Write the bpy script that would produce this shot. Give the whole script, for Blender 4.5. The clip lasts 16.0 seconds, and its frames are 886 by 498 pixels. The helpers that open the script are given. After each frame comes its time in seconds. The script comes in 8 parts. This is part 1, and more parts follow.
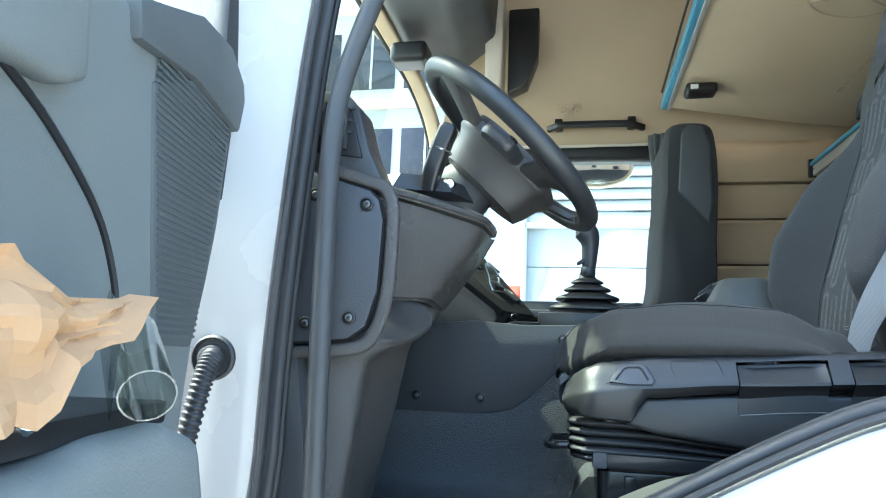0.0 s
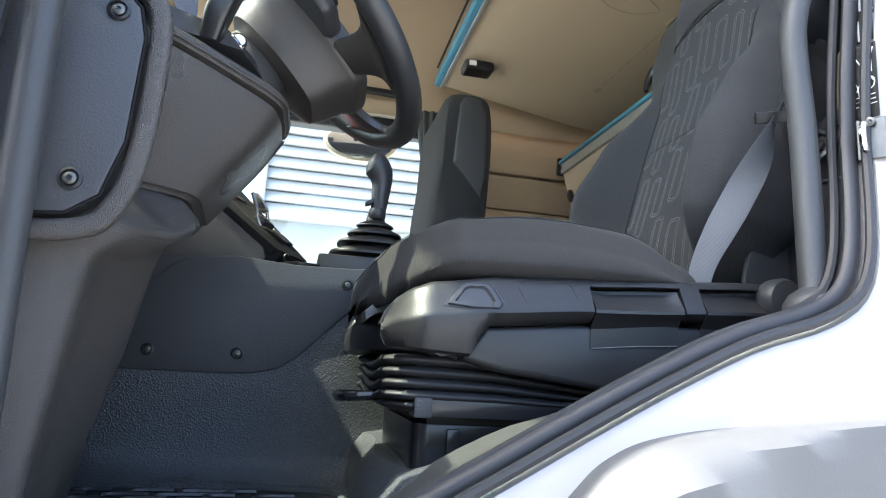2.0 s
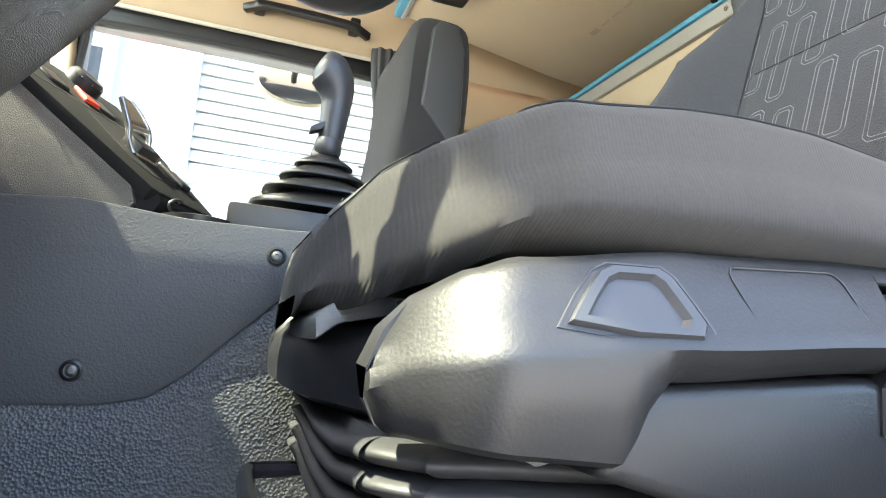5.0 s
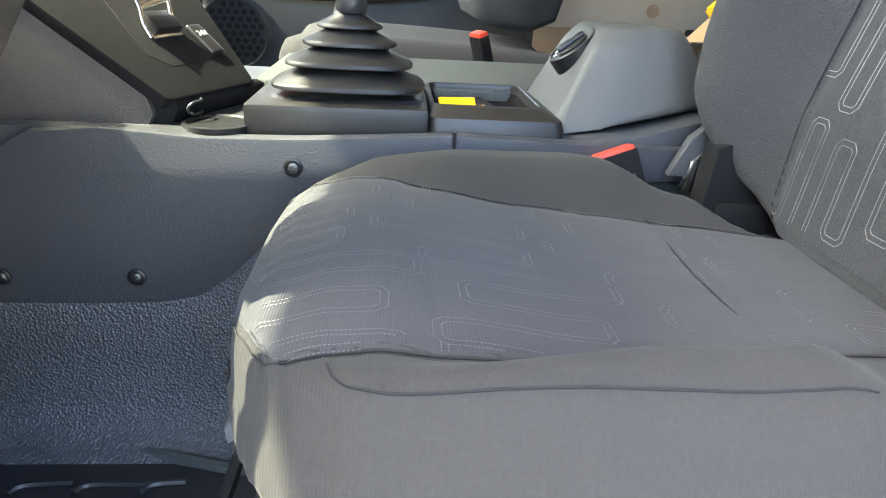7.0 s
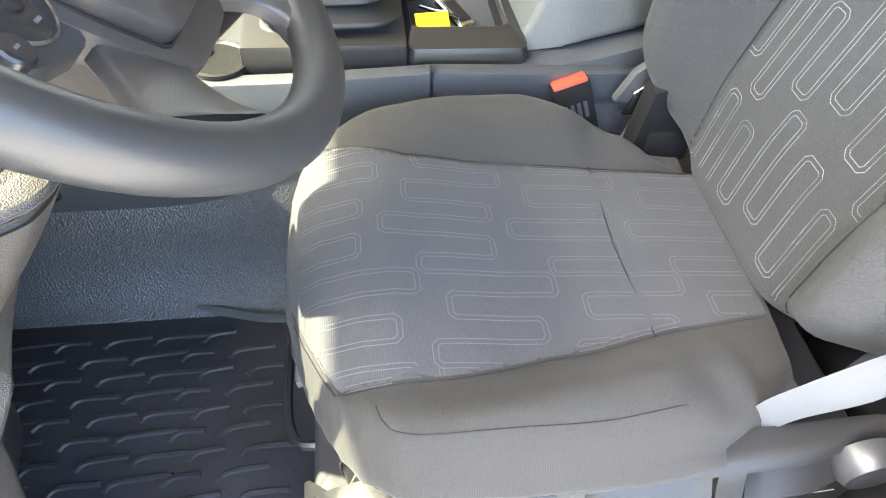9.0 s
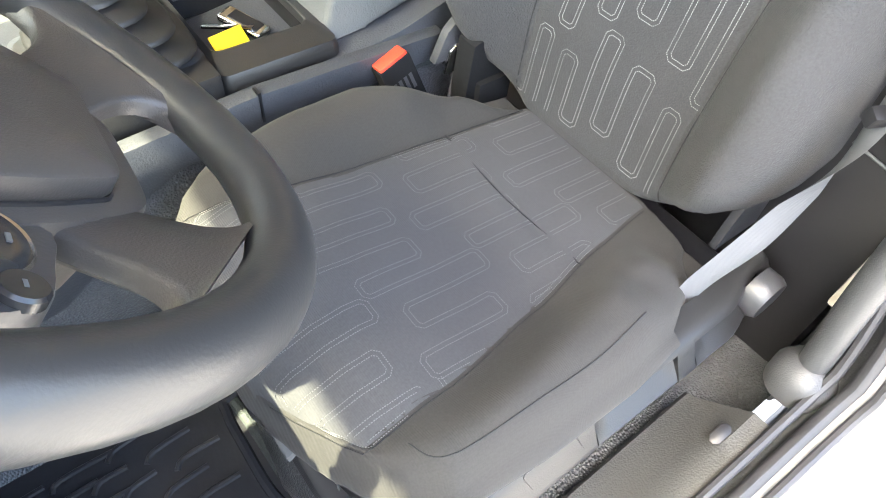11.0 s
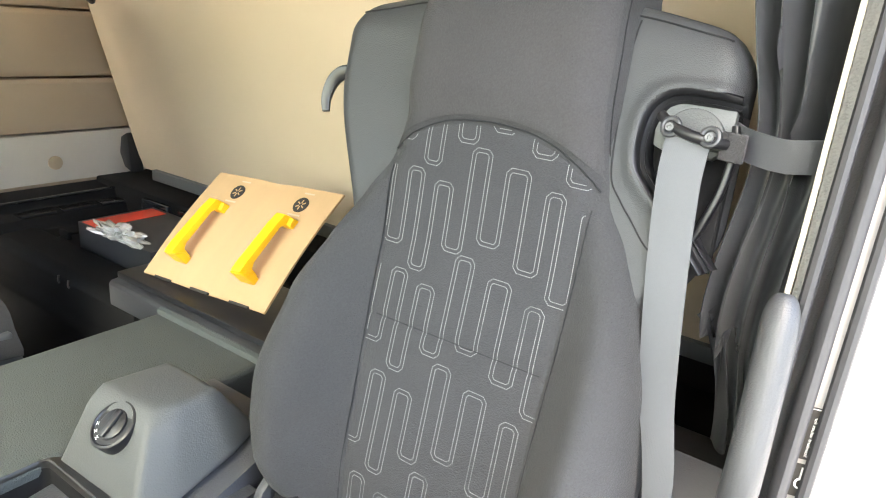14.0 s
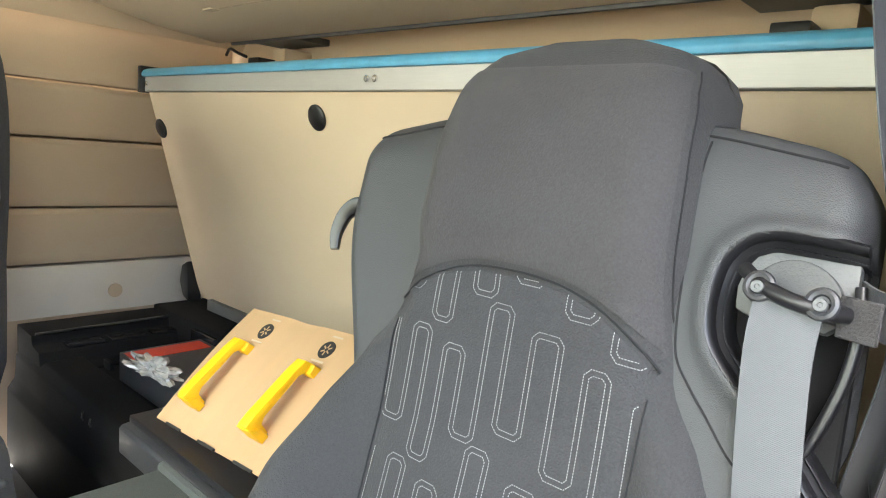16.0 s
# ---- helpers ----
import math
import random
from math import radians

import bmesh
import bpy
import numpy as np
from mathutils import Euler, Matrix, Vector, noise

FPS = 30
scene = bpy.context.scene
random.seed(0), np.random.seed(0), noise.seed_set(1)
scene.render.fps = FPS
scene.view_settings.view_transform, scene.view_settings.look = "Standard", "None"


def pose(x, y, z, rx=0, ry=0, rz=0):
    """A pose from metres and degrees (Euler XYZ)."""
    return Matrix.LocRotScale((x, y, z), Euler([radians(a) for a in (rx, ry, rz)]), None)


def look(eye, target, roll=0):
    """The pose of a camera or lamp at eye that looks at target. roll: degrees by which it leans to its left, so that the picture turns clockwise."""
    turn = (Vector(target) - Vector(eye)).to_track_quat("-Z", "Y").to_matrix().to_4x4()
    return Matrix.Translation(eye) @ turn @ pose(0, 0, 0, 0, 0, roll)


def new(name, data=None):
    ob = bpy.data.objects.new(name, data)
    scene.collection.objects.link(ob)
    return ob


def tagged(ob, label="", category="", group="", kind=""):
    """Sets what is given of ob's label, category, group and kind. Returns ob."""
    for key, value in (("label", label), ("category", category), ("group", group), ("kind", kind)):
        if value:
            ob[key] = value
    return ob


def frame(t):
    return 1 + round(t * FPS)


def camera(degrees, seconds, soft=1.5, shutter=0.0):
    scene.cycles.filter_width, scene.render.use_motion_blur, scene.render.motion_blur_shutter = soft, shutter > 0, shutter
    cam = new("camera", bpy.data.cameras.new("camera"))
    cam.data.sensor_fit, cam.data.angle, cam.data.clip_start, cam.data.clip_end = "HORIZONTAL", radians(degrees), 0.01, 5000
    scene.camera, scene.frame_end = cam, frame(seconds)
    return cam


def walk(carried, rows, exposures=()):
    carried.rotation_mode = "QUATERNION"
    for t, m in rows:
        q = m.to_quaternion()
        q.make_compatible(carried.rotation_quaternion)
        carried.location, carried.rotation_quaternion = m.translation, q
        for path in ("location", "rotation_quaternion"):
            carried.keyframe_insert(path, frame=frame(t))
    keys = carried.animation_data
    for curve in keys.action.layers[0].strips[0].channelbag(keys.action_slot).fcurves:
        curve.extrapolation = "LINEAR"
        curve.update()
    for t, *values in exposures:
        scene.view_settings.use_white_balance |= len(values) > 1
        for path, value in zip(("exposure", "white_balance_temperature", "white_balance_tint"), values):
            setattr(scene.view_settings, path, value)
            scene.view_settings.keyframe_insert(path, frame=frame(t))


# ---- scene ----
cam = camera(68.3, 16.0, 1.05)

PATH = [
    (0, (0.23, -0.625, 0.406), (-0.181, 1.308, 0.714), 2.1),
    (0.5, (0.216, -0.571, 0.42), (-0.182, 1.361, 0.748), 2.3),
    (1, (0.197, -0.524, 0.39), (-0.015, 1.435, 0.73), 2.4),
    (1.5, (0.175, -0.472, 0.34), (0.279, 1.494, 0.69), 2.9),
    (2, (0.11, -0.331, 0.294), (0.512, 1.595, 0.654), 3.4),
    (2.5, (0.01, -0.125, 0.273), (0.679, 1.723, 0.64), 3.8),
    (3, (-0.059, -0.033, 0.264), (0.743, 1.756, 0.662), 4.1),
    (3.5, (-0.056, -0.019, 0.251), (0.769, 1.755, 0.664), 4.1),
    (4, (0.003, 0.061, 0.264), (0.822, 1.835, 0.691), 3.7),
    (4.2, (0.032, 0.095, 0.272), (0.83, 1.878, 0.703), 3.8),
    (6.3, (0.297, 0.227, 0.495), (0.464, 2.208, 0.271), 2.7),
    (6.5, (0.31, 0.236, 0.508), (0.439, 2.206, 0.184), 2.2),
    (7, (0.304, 0.21, 0.656), (0.465, 2.047, -0.119), 3.2),
    (7.5, (0.305, 0.259, 0.737), (0.429, 2.004, -0.233), 3.1),
    (8, (0.329, 0.264, 0.892), (0.469, 1.894, -0.259), 3.6),
    (8.2, (0.327, 0.222, 0.936), (0.472, 1.765, -0.328), 4.5),
    (10.3, (0.149, 0.268, 0.991), (0.745, 1.333, -0.594), 4.7),
    (10.5, (0.145, 0.289, 0.992), (0.809, 1.318, -0.589), 5.3),
    (11, (0.141, 0.32, 1.009), (0.971, 1.248, -0.556), 6.3),
    (11.5, (0.131, 0.339, 1.036), (1.148, 1.234, -0.435), 6.5),
    (12, (0.122, 0.345, 1.057), (1.347, 1.291, -0.209), 6.1),
    (12.5, (0.121, 0.341, 1.066), (1.47, 1.332, -0.028), 5.8),
    (13, (0.126, 0.338, 1.09), (1.561, 1.352, 0.134), 5.5),
    (13.5, (0.13, 0.334, 1.113), (1.652, 1.354, 0.312), 5.3),
    (14, (0.138, 0.322, 1.139), (1.72, 1.358, 0.49), 5.0),
    (14.5, (0.16, 0.304, 1.168), (1.783, 1.364, 0.674), 4.9),
    (15, (0.22, 0.31, 1.202), (1.87, 1.385, 0.854), 4.9),
    (15.5, (0.296, 0.349, 1.192), (1.937, 1.46, 0.922), 4.9),
    (16, (0.347, 0.374, 1.135), (1.819, 1.697, 0.841), 4.6),
]
EXPOSURE = [(0, 2.95, 5250, -6), (1.0, 2.8, 5600, -4), (1.5, 2.35, 5700, 5), (2, 2.75, 5700, 6), (2.5, 3.55, 5900, 6),
    (3, 4.1, 6200, 6), (4.2, 4.1, 6250, 6), (6.3, 3.4, 6200, 6), (7, 3.9, 6200, 6), (7.5, 4.4, 6400, 6),
    (8.2, 4.5, 6500, 6), (10.3, 4.45, 6500, 6), (11.5, 4.3, 6600, 6), (13, 4.1, 6700, 6), (14.5, 4.02, 6450, 6), (15, 3.8, 6450, 6),
    (16, 3.87, 6350, 6)]
walk(cam, [(t, look(eye, target, roll)) for t, eye, target, roll in PATH], EXPOSURE)

# ---------- light ----------
SUN = Vector((-0.558, -0.029, 0.829)).normalized()
world = bpy.data.worlds.new("sky")
scene.world = world
world.use_nodes = True
wn = world.node_tree.nodes
sky = wn.new("ShaderNodeTexSky")
sky.sky_type, sky.sun_disc = "NISHITA", False
sky.dust_density, sky.ozone_density, sky.air_density = 5.0, 0.3, 1.0
sky.sun_elevation = math.asin(SUN.z)
sky.sun_rotation = math.atan2(SUN.x, SUN.y)
wn["Background"].inputs["Strength"].default_value = 0.15
world.node_tree.links.new(sky.outputs[0], wn["Background"].inputs[0])
sun_lamp = bpy.data.lights.new("sun", "SUN")
sun_lamp.energy, sun_lamp.angle, sun_lamp.color = 2.8, radians(0.6), (1.0, 0.90, 0.74)
sun = new("sun", sun_lamp)
sun.matrix_world = look(SUN * 20, (0, 0, 0))


# ---------- materials ----------
def material(name, color, rough=0.5, metal=0.0, vary=0.15, scale=6.0, bump=0.0, bump_scale=600.0, coat=0.0,
             fine=0.0, fine_scale=300.0, tex="NOISE", spec=0.5, stretch=(1, 1, 1), sheen=0.0):
    m = bpy.data.materials.new(name)
    m.use_nodes = True
    nt = m.node_tree
    p = nt.nodes["Principled BSDF"]
    p.inputs["Roughness"].default_value, p.inputs["Metallic"].default_value = rough, metal
    p.inputs["Coat Weight"].default_value = coat
    p.inputs["Specular IOR Level"].default_value = spec
    if sheen:
        p.inputs["Sheen Weight"].default_value = sheen
        p.inputs["Sheen Roughness"].default_value = 0.5
    co = nt.nodes.new("ShaderNodeTexCoord")
    mp = nt.nodes.new("ShaderNodeMapping")
    mp.inputs["Scale"].default_value = stretch
    nt.links.new(co.outputs["Object"], mp.inputs[0])
    big = nt.nodes.new("ShaderNodeTexNoise")
    big.inputs["Scale"].default_value, big.inputs["Detail"].default_value = scale, 5
    nt.links.new(mp.outputs[0], big.inputs[0])
    small = nt.nodes.new("ShaderNodeTexNoise")
    small.inputs["Scale"].default_value, small.inputs["Detail"].default_value = fine_scale, 3
    nt.links.new(mp.outputs[0], small.inputs[0])
    add = nt.nodes.new("ShaderNodeMath")
    add.operation = "MULTIPLY_ADD"
    nt.links.new(small.outputs[0], add.inputs[0])
    add.inputs[1].default_value = fine
    nt.links.new(big.outputs[0], add.inputs[2])
    ramp = nt.nodes.new("ShaderNodeMapRange")
    ramp.inputs["From Min"].default_value, ramp.inputs["From Max"].default_value = 0.25, 0.75 + fine
    ramp.inputs["To Min"].default_value, ramp.inputs["To Max"].default_value = 1 - vary, 1 + vary
    nt.links.new(add.outputs[0], ramp.inputs[0])
    mul = nt.nodes.new("ShaderNodeMix")
    mul.data_type, mul.blend_type = "RGBA", "MULTIPLY"
    mul.inputs[0].default_value = 1.0
    mul.inputs[6].default_value = (*color, 1)
    nt.links.new(ramp.outputs[0], mul.inputs[7])
    nt.links.new(mul.outputs[2], p.inputs["Base Color"])
    rr = nt.nodes.new("ShaderNodeMapRange")
    rr.inputs["From Min"].default_value, rr.inputs["From Max"].default_value = 0.3, 0.7
    rr.inputs["To Min"].default_value, rr.inputs["To Max"].default_value = max(rough - 0.06, 0.02), min(rough + 0.08, 1)
    nt.links.new(big.outputs[0], rr.inputs[0])
    nt.links.new(rr.outputs[0], p.inputs["Roughness"])
    if bump:
        if tex == "VORONOI":
            t = nt.nodes.new("ShaderNodeTexVoronoi")
            t.inputs["Scale"].default_value = bump_scale
        elif tex == "WAVE":
            t = nt.nodes.new("ShaderNodeTexWave")
            t.inputs["Scale"].default_value = bump_scale
            t.inputs["Distortion"].default_value = 1.5
            t.inputs["Detail"].default_value = 1.0
            t.bands_direction = "DIAGONAL"
        elif tex == "RIB":
            t = nt.nodes.new("ShaderNodeTexWave")
            t.inputs["Scale"].default_value = bump_scale
            t.inputs["Distortion"].default_value = 0.35
            t.inputs["Detail"].default_value = 2.0
            t.inputs["Detail Scale"].default_value = 3.0
        else:
            t = nt.nodes.new("ShaderNodeTexNoise")
            t.inputs["Scale"].default_value, t.inputs["Detail"].default_value = bump_scale, 2
        nt.links.new(mp.outputs[0], t.inputs[0])
        b = nt.nodes.new("ShaderNodeBump")
        b.inputs["Strength"].default_value, b.inputs["Distance"].default_value = bump, 0.002
        nt.links.new(t.outputs[0], b.inputs["Height"])
        nt.links.new(b.outputs[0], p.inputs["Normal"])
    return m


def thin_glass(name, tint=(0.93, 0.96, 0.95), shine=0.05):
    m = bpy.data.materials.new(name)
    m.use_nodes = True
    nt = m.node_tree
    out = nt.nodes["Material Output"]
    tr, gl, mix = (nt.nodes.new("ShaderNodeBsdfTransparent"), nt.nodes.new("ShaderNodeBsdfGlossy"), nt.nodes.new("ShaderNodeMixShader"))
    tr.inputs[0].default_value = (*tint, 1)
    gl.inputs["Roughness"].default_value = 0.01
    lw = nt.nodes.new("ShaderNodeLayerWeight")
    lw.inputs["Blend"].default_value = 0.5
    power = nt.nodes.new("ShaderNodeMath")
    power.operation = "POWER"
    power.inputs[1].default_value = 4.0
    nt.links.new(lw.outputs["Facing"], power.inputs[0])
    gain = nt.nodes.new("ShaderNodeMath")
    gain.operation = "MULTIPLY_ADD"
    gain.inputs[1].default_value, gain.inputs[2].default_value = 0.6, shine
    nt.links.new(power.outputs[0], gain.inputs[0])
    nt.links.new(gain.outputs[0], mix.inputs[0])
    nt.links.new(tr.outputs[0], mix.inputs[1])
    nt.links.new(gl.outputs[0], mix.inputs[2])
    nt.links.new(mix.outputs[0], out.inputs[0])
    return m


PLASTIC = material("dark_grained_plastic", (0.05, 0.051, 0.056), 0.46, bump=0.3, bump_scale=420, vary=0.16, fine=0.5)
PLASTIC_DASH = material("brown_black_dash_plastic", (0.064, 0.0585, 0.055), 0.31, bump=0.5, bump_scale=780, vary=0.12, fine=0.3, tex="VORONOI")
PLASTIC_SMOOTH = material("smooth_dark_plastic", (0.034, 0.035, 0.039), 0.36, bump=0.08, bump_scale=500, vary=0.1)
PLASTIC_GREY = material("mid_grey_plastic", (0.115, 0.12, 0.122), 0.5, bump=0.2, bump_scale=420, vary=0.08, fine=0.2)
PLASTIC_BLACK = material("black_plastic", (0.012, 0.012, 0.014), 0.35, vary=0.2, bump=0.05, bump_scale=300)
PANEL = material("charcoal_panel_plastic", (0.047, 0.0495, 0.057), 0.5, bump=0.35, bump_scale=380, vary=0.1, fine=0.3)
FABRIC = material("dark_woven_seat_fabric", (0.056, 0.056, 0.060), 0.9, bump=0.12, bump_scale=150, vary=0.3, fine=1.2, fine_scale=380, spec=0.15, sheen=0.06, tex="RIB")
FABRIC_BACK = material("dark_woven_back_fabric", (0.046, 0.046, 0.049), 0.9, bump=0.8, bump_scale=520, vary=0.3, fine=1.2, fine_scale=380, spec=0.15, sheen=0.06)
FABRIC_SIDE = material("plain_dark_seat_cloth", (0.044, 0.044, 0.046), 0.92, bump=0.7, bump_scale=520, vary=0.3, fine=1.2, fine_scale=380, spec=0.15, sheen=0.06)
FABRIC_HEAD = material("velour_headrest_cloth", (0.053, 0.051, 0.053), 0.95, bump=0.6, bump_scale=520, vary=0.3, fine=1.2, fine_scale=380, spec=0.12, sheen=0.08)
LEATHERETTE = material("grey_leatherette", (0.041, 0.043, 0.047), 0.5, bump=0.25, bump_scale=900, vary=0.1, fine=0.3, tex="VORONOI")
THREAD = material("pale_grey_thread", (0.20, 0.20, 0.20), 0.3, vary=0.1, spec=1.0)
THREAD_DIM = material("dim_grey_thread", (0.085, 0.085, 0.09), 0.45, vary=0.15)
SEAM = material("dark_seam_thread", (0.012, 0.012, 0.014), 0.9, vary=0.1)
CARPET = material("blue_black_rubber_carpet", (0.072, 0.0755, 0.083), 0.34, bump=0.8, bump_scale=290, vary=0.4, fine=1.8, fine_scale=260, tex="VORONOI")
MAT = material("black_rubber_mat", (0.028, 0.028, 0.032), 0.38, bump=0.2, bump_scale=120, vary=0.35, scale=9, fine=0.3)
TUNNEL = material("grey_tunnel_lining", (0.055, 0.063, 0.062), 0.75, bump=0.8, bump_scale=420, vary=0.12, fine=0.8, fine_scale=350)
BEIGE = material("beige_cab_lining", (0.52, 0.41, 0.29), 0.85, bump=0.25, bump_scale=500, vary=0.07, scale=3, fine=0.2, spec=0.2)
BEIGE_BOARD = material("beige_bunk_board", (0.58, 0.47, 0.34), 0.75, bump=0.3, bump_scale=700, vary=0.05, scale=3, fine=0.3, fine_scale=500, spec=0.2)
BEIGE_PALE = material("pale_beige_plastic", (0.66, 0.60, 0.52), 0.6, bump=0.15, bump_scale=400, vary=0.05)
BLUE = material("blue_rail_plastic", (0.10, 0.33, 0.52), 0.4, vary=0.12, stretch=(1, 6, 1), bump=0.05)
ALU = material("brushed_aluminium", (0.46, 0.455, 0.44), 0.5, metal=0.5, vary=0.06, stretch=(20, 1, 20), scale=20)
CHROME = material("satin_chrome", (0.75, 0.74, 0.72), 0.16, metal=1.0, vary=0.05)
STEEL = material("zinc_steel", (0.15, 0.15, 0.148), 0.45, metal=1.0, vary=0.2, scale=40)
DARK_METAL = material("black_painted_metal", (0.02, 0.021, 0.024), 0.2, vary=0.2, bump=0.05, bump_scale=80)
WHITE = material("white_cab_paint", (0.37, 0.347, 0.328), 0.25, vary=0.03, coat=0.6, scale=4)
RUBBER = material("black_seal_rubber", (0.026, 0.026, 0.029), 0.55, vary=0.15, bump=0.1, bump_scale=200)
GREY_BAR = material("grey_grab_bar_plastic", (0.043, 0.044, 0.047), 0.48, bump=0.2, bump_scale=500, vary=0.08)
GREY_LEATHER_BAR = material("grey_pillar_trim", (0.15, 0.145, 0.14), 0.5, bump=0.5, bump_scale=330, vary=0.08, tex="VORONOI")
WEBBING = material("grey_belt_webbing", (0.104, 0.108, 0.118), 0.6, bump=0.2, bump_scale=350, vary=0.08, fine=0.3, tex="WAVE")
CURTAIN = material("dark_satin_curtain", (0.052, 0.054, 0.062), 0.38, bump=0.15, bump_scale=900, vary=0.15, sheen=0.12)
RED = material("red_plastic", (0.75, 0.06, 0.03), 0.35, vary=0.06)
YELLOW = material("yellow_plastic", (0.9, 0.52, 0.01), 0.4, vary=0.05, bump=0.05)
CARD = material("brown_cardboard", (0.45, 0.30, 0.165), 0.85, vary=0.08, fine=0.5, fine_scale=120, bump=0.2, bump_scale=250, stretch=(1, 5, 1), spec=0.2)
PAPER = material("brown_wrapping_paper", (0.46, 0.28, 0.145), 0.75, vary=0.1, bump=0.3, bump_scale=30, fine=0.3, spec=0.3)
INK = material("black_print", (0.02, 0.018, 0.016), 0.7, vary=0.2)
FOIL = material("clear_crinkled_bag", (0.7, 0.7, 0.68), 0.18, vary=0.3, scale=30, metal=0.3)
WHITE_PRINT = material("white_print", (0.85, 0.85, 0.85), 0.5, vary=0.02)
EMBOSS = material("embossed_lettering", (0.47, 0.375, 0.265), 0.8, vary=0.05)
ASPHALT = material("pale_concrete", (0.36, 0.35, 0.33), 0.9, bump=0.8, bump_scale=40, vary=0.25, scale=1.5, fine=0.6, fine_scale=60)
SIDING = material("white_metal_siding", (0.36, 0.38, 0.39), 0.45, vary=0.04, scale=1)
GREY_WALL = material("pale_grey_wall", (0.33, 0.36, 0.375), 0.6, vary=0.05, scale=1)
CONSOLE_GREY = material("grey_console_plastic", (0.066, 0.069, 0.070), 0.5, bump=0.25, bump_scale=420, vary=0.1, fine=0.3)
BLACK_MATT = material("matt_black_storage_plastic", (0.011, 0.011, 0.012), 0.75, vary=0.25, bump=0.2, bump_scale=200, spec=0.12)
SILL_GREY = material("grey_sill_plastic", (0.042, 0.042, 0.041), 0.55, bump=0.4, bump_scale=420, vary=0.1, fine=0.4)
BASE_PLASTIC = material("dark_seat_base_plastic", (0.0165, 0.0165, 0.0175), 0.42, bump=0.1, bump_scale=500, vary=0.12, fine=0.2)
CONSOLE_DARK = material("black_brown_console_plastic", (0.021, 0.020, 0.0195), 0.34, bump=0.12, bump_scale=600, vary=0.12, fine=0.2)
BOOT_RUBBER = material("black_boot_rubber", (0.015, 0.015, 0.0155), 0.42, vary=0.12, bump=0.06, bump_scale=300)
GLASS = thin_glass("window_glass")
CLEAR = thin_glass("clear_acrylic", (0.88, 0.90, 0.86), 0.16)
WINDSCREEN = thin_glass("green_tinted_windscreen_glass", (0.80, 0.84, 0.72), 0.06)
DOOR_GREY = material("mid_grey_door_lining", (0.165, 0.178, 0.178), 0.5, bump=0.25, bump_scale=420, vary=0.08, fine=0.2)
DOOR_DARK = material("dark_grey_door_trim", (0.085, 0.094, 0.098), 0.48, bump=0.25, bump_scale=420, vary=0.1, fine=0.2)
CUSHION_CLOTH = material("dark_cushion_bolster_cloth", (0.038, 0.0365, 0.0355), 0.92, bump=0.12, bump_scale=150, vary=0.28, fine=1.2, fine_scale=380, spec=0.15, sheen=0.05, tex="RIB")


# ---------- mesh helpers ----------
def bm_box(bm, x0, x1, y0, y1, z0, z1, bev=0.0, seg=2, m=None):
    r = bmesh.ops.create_cube(bm, size=1.0)
    vs = r["verts"]
    for v in vs:
        v.co = Vector((x0 + (v.co.x + 0.5) * (x1 - x0), y0 + (v.co.y + 0.5) * (y1 - y0), z0 + (v.co.z + 0.5) * (z1 - z0)))
    if bev:
        es = list({e for v in vs for e in v.link_edges})
        out = bmesh.ops.bevel(bm, geom=es, offset=bev, segments=seg, affect="EDGES", profile=0.6)
        vs = list({v for f in out["faces"] for v in f.verts} | {v for v in vs if v.is_valid})
    if m is not None:
        bmesh.ops.transform(bm, matrix=m, verts=[v for v in vs if v.is_valid])
    return bm


def axis_point(axis, u, v, w):
    return {"x": Vector((w, u, v)), "y": Vector((u, w, v)), "z": Vector((u, v, w))}[axis]


def bm_prism(bm, pts, axis, a, b, bev=0.0, seg=2, m=None):
    """A polygon, in the two other axes, drawn out along axis from a to b."""
    lo = [bm.verts.new(axis_point(axis, u, v, a)) for u, v in pts]
    hi = [bm.verts.new(axis_point(axis, u, v, b)) for u, v in pts]
    n = len(pts)
    fs = [bm.faces.new(lo), bm.faces.new(hi[::-1])]
    for i in range(n):
        fs.append(bm.faces.new((lo[i], hi[i], hi[(i + 1) % n], lo[(i + 1) % n])))
    bmesh.ops.recalc_face_normals(bm, faces=fs)
    vs = lo + hi
    if bev:
        es = list({e for f in fs for e in f.edges})
        out = bmesh.ops.bevel(bm, geom=es, offset=bev, segments=seg, affect="EDGES", profile=0.6, clamp_overlap=True)
        vs = list({v for f in out["faces"] for v in f.verts} | {v for v in vs if v.is_valid})
    if m is not None:
        bmesh.ops.transform(bm, matrix=m, verts=[v for v in vs if v.is_valid])
    return bm


def bm_loft(bm, rings, cap=True, closed=True, loop=False):
    rows = [[bm.verts.new(p) for p in r] for r in rings]
    n = len(rows[0])
    fs = []
    pairs = list(zip(rows, rows[1:])) + ([(rows[-1], rows[0])] if loop else [])
    for r0, r1 in pairs:
        for i in range(n if closed else n - 1):
            j = (i + 1) % n
            fs.append(bm.faces.new((r0[i], r0[j], r1[j], r1[i])))
    if cap and closed and not loop:
        fs.append(bm.faces.new(rows[0][::-1]))
        fs.append(bm.faces.new(rows[-1]))
    bmesh.ops.recalc_face_normals(bm, faces=fs)
    return bm


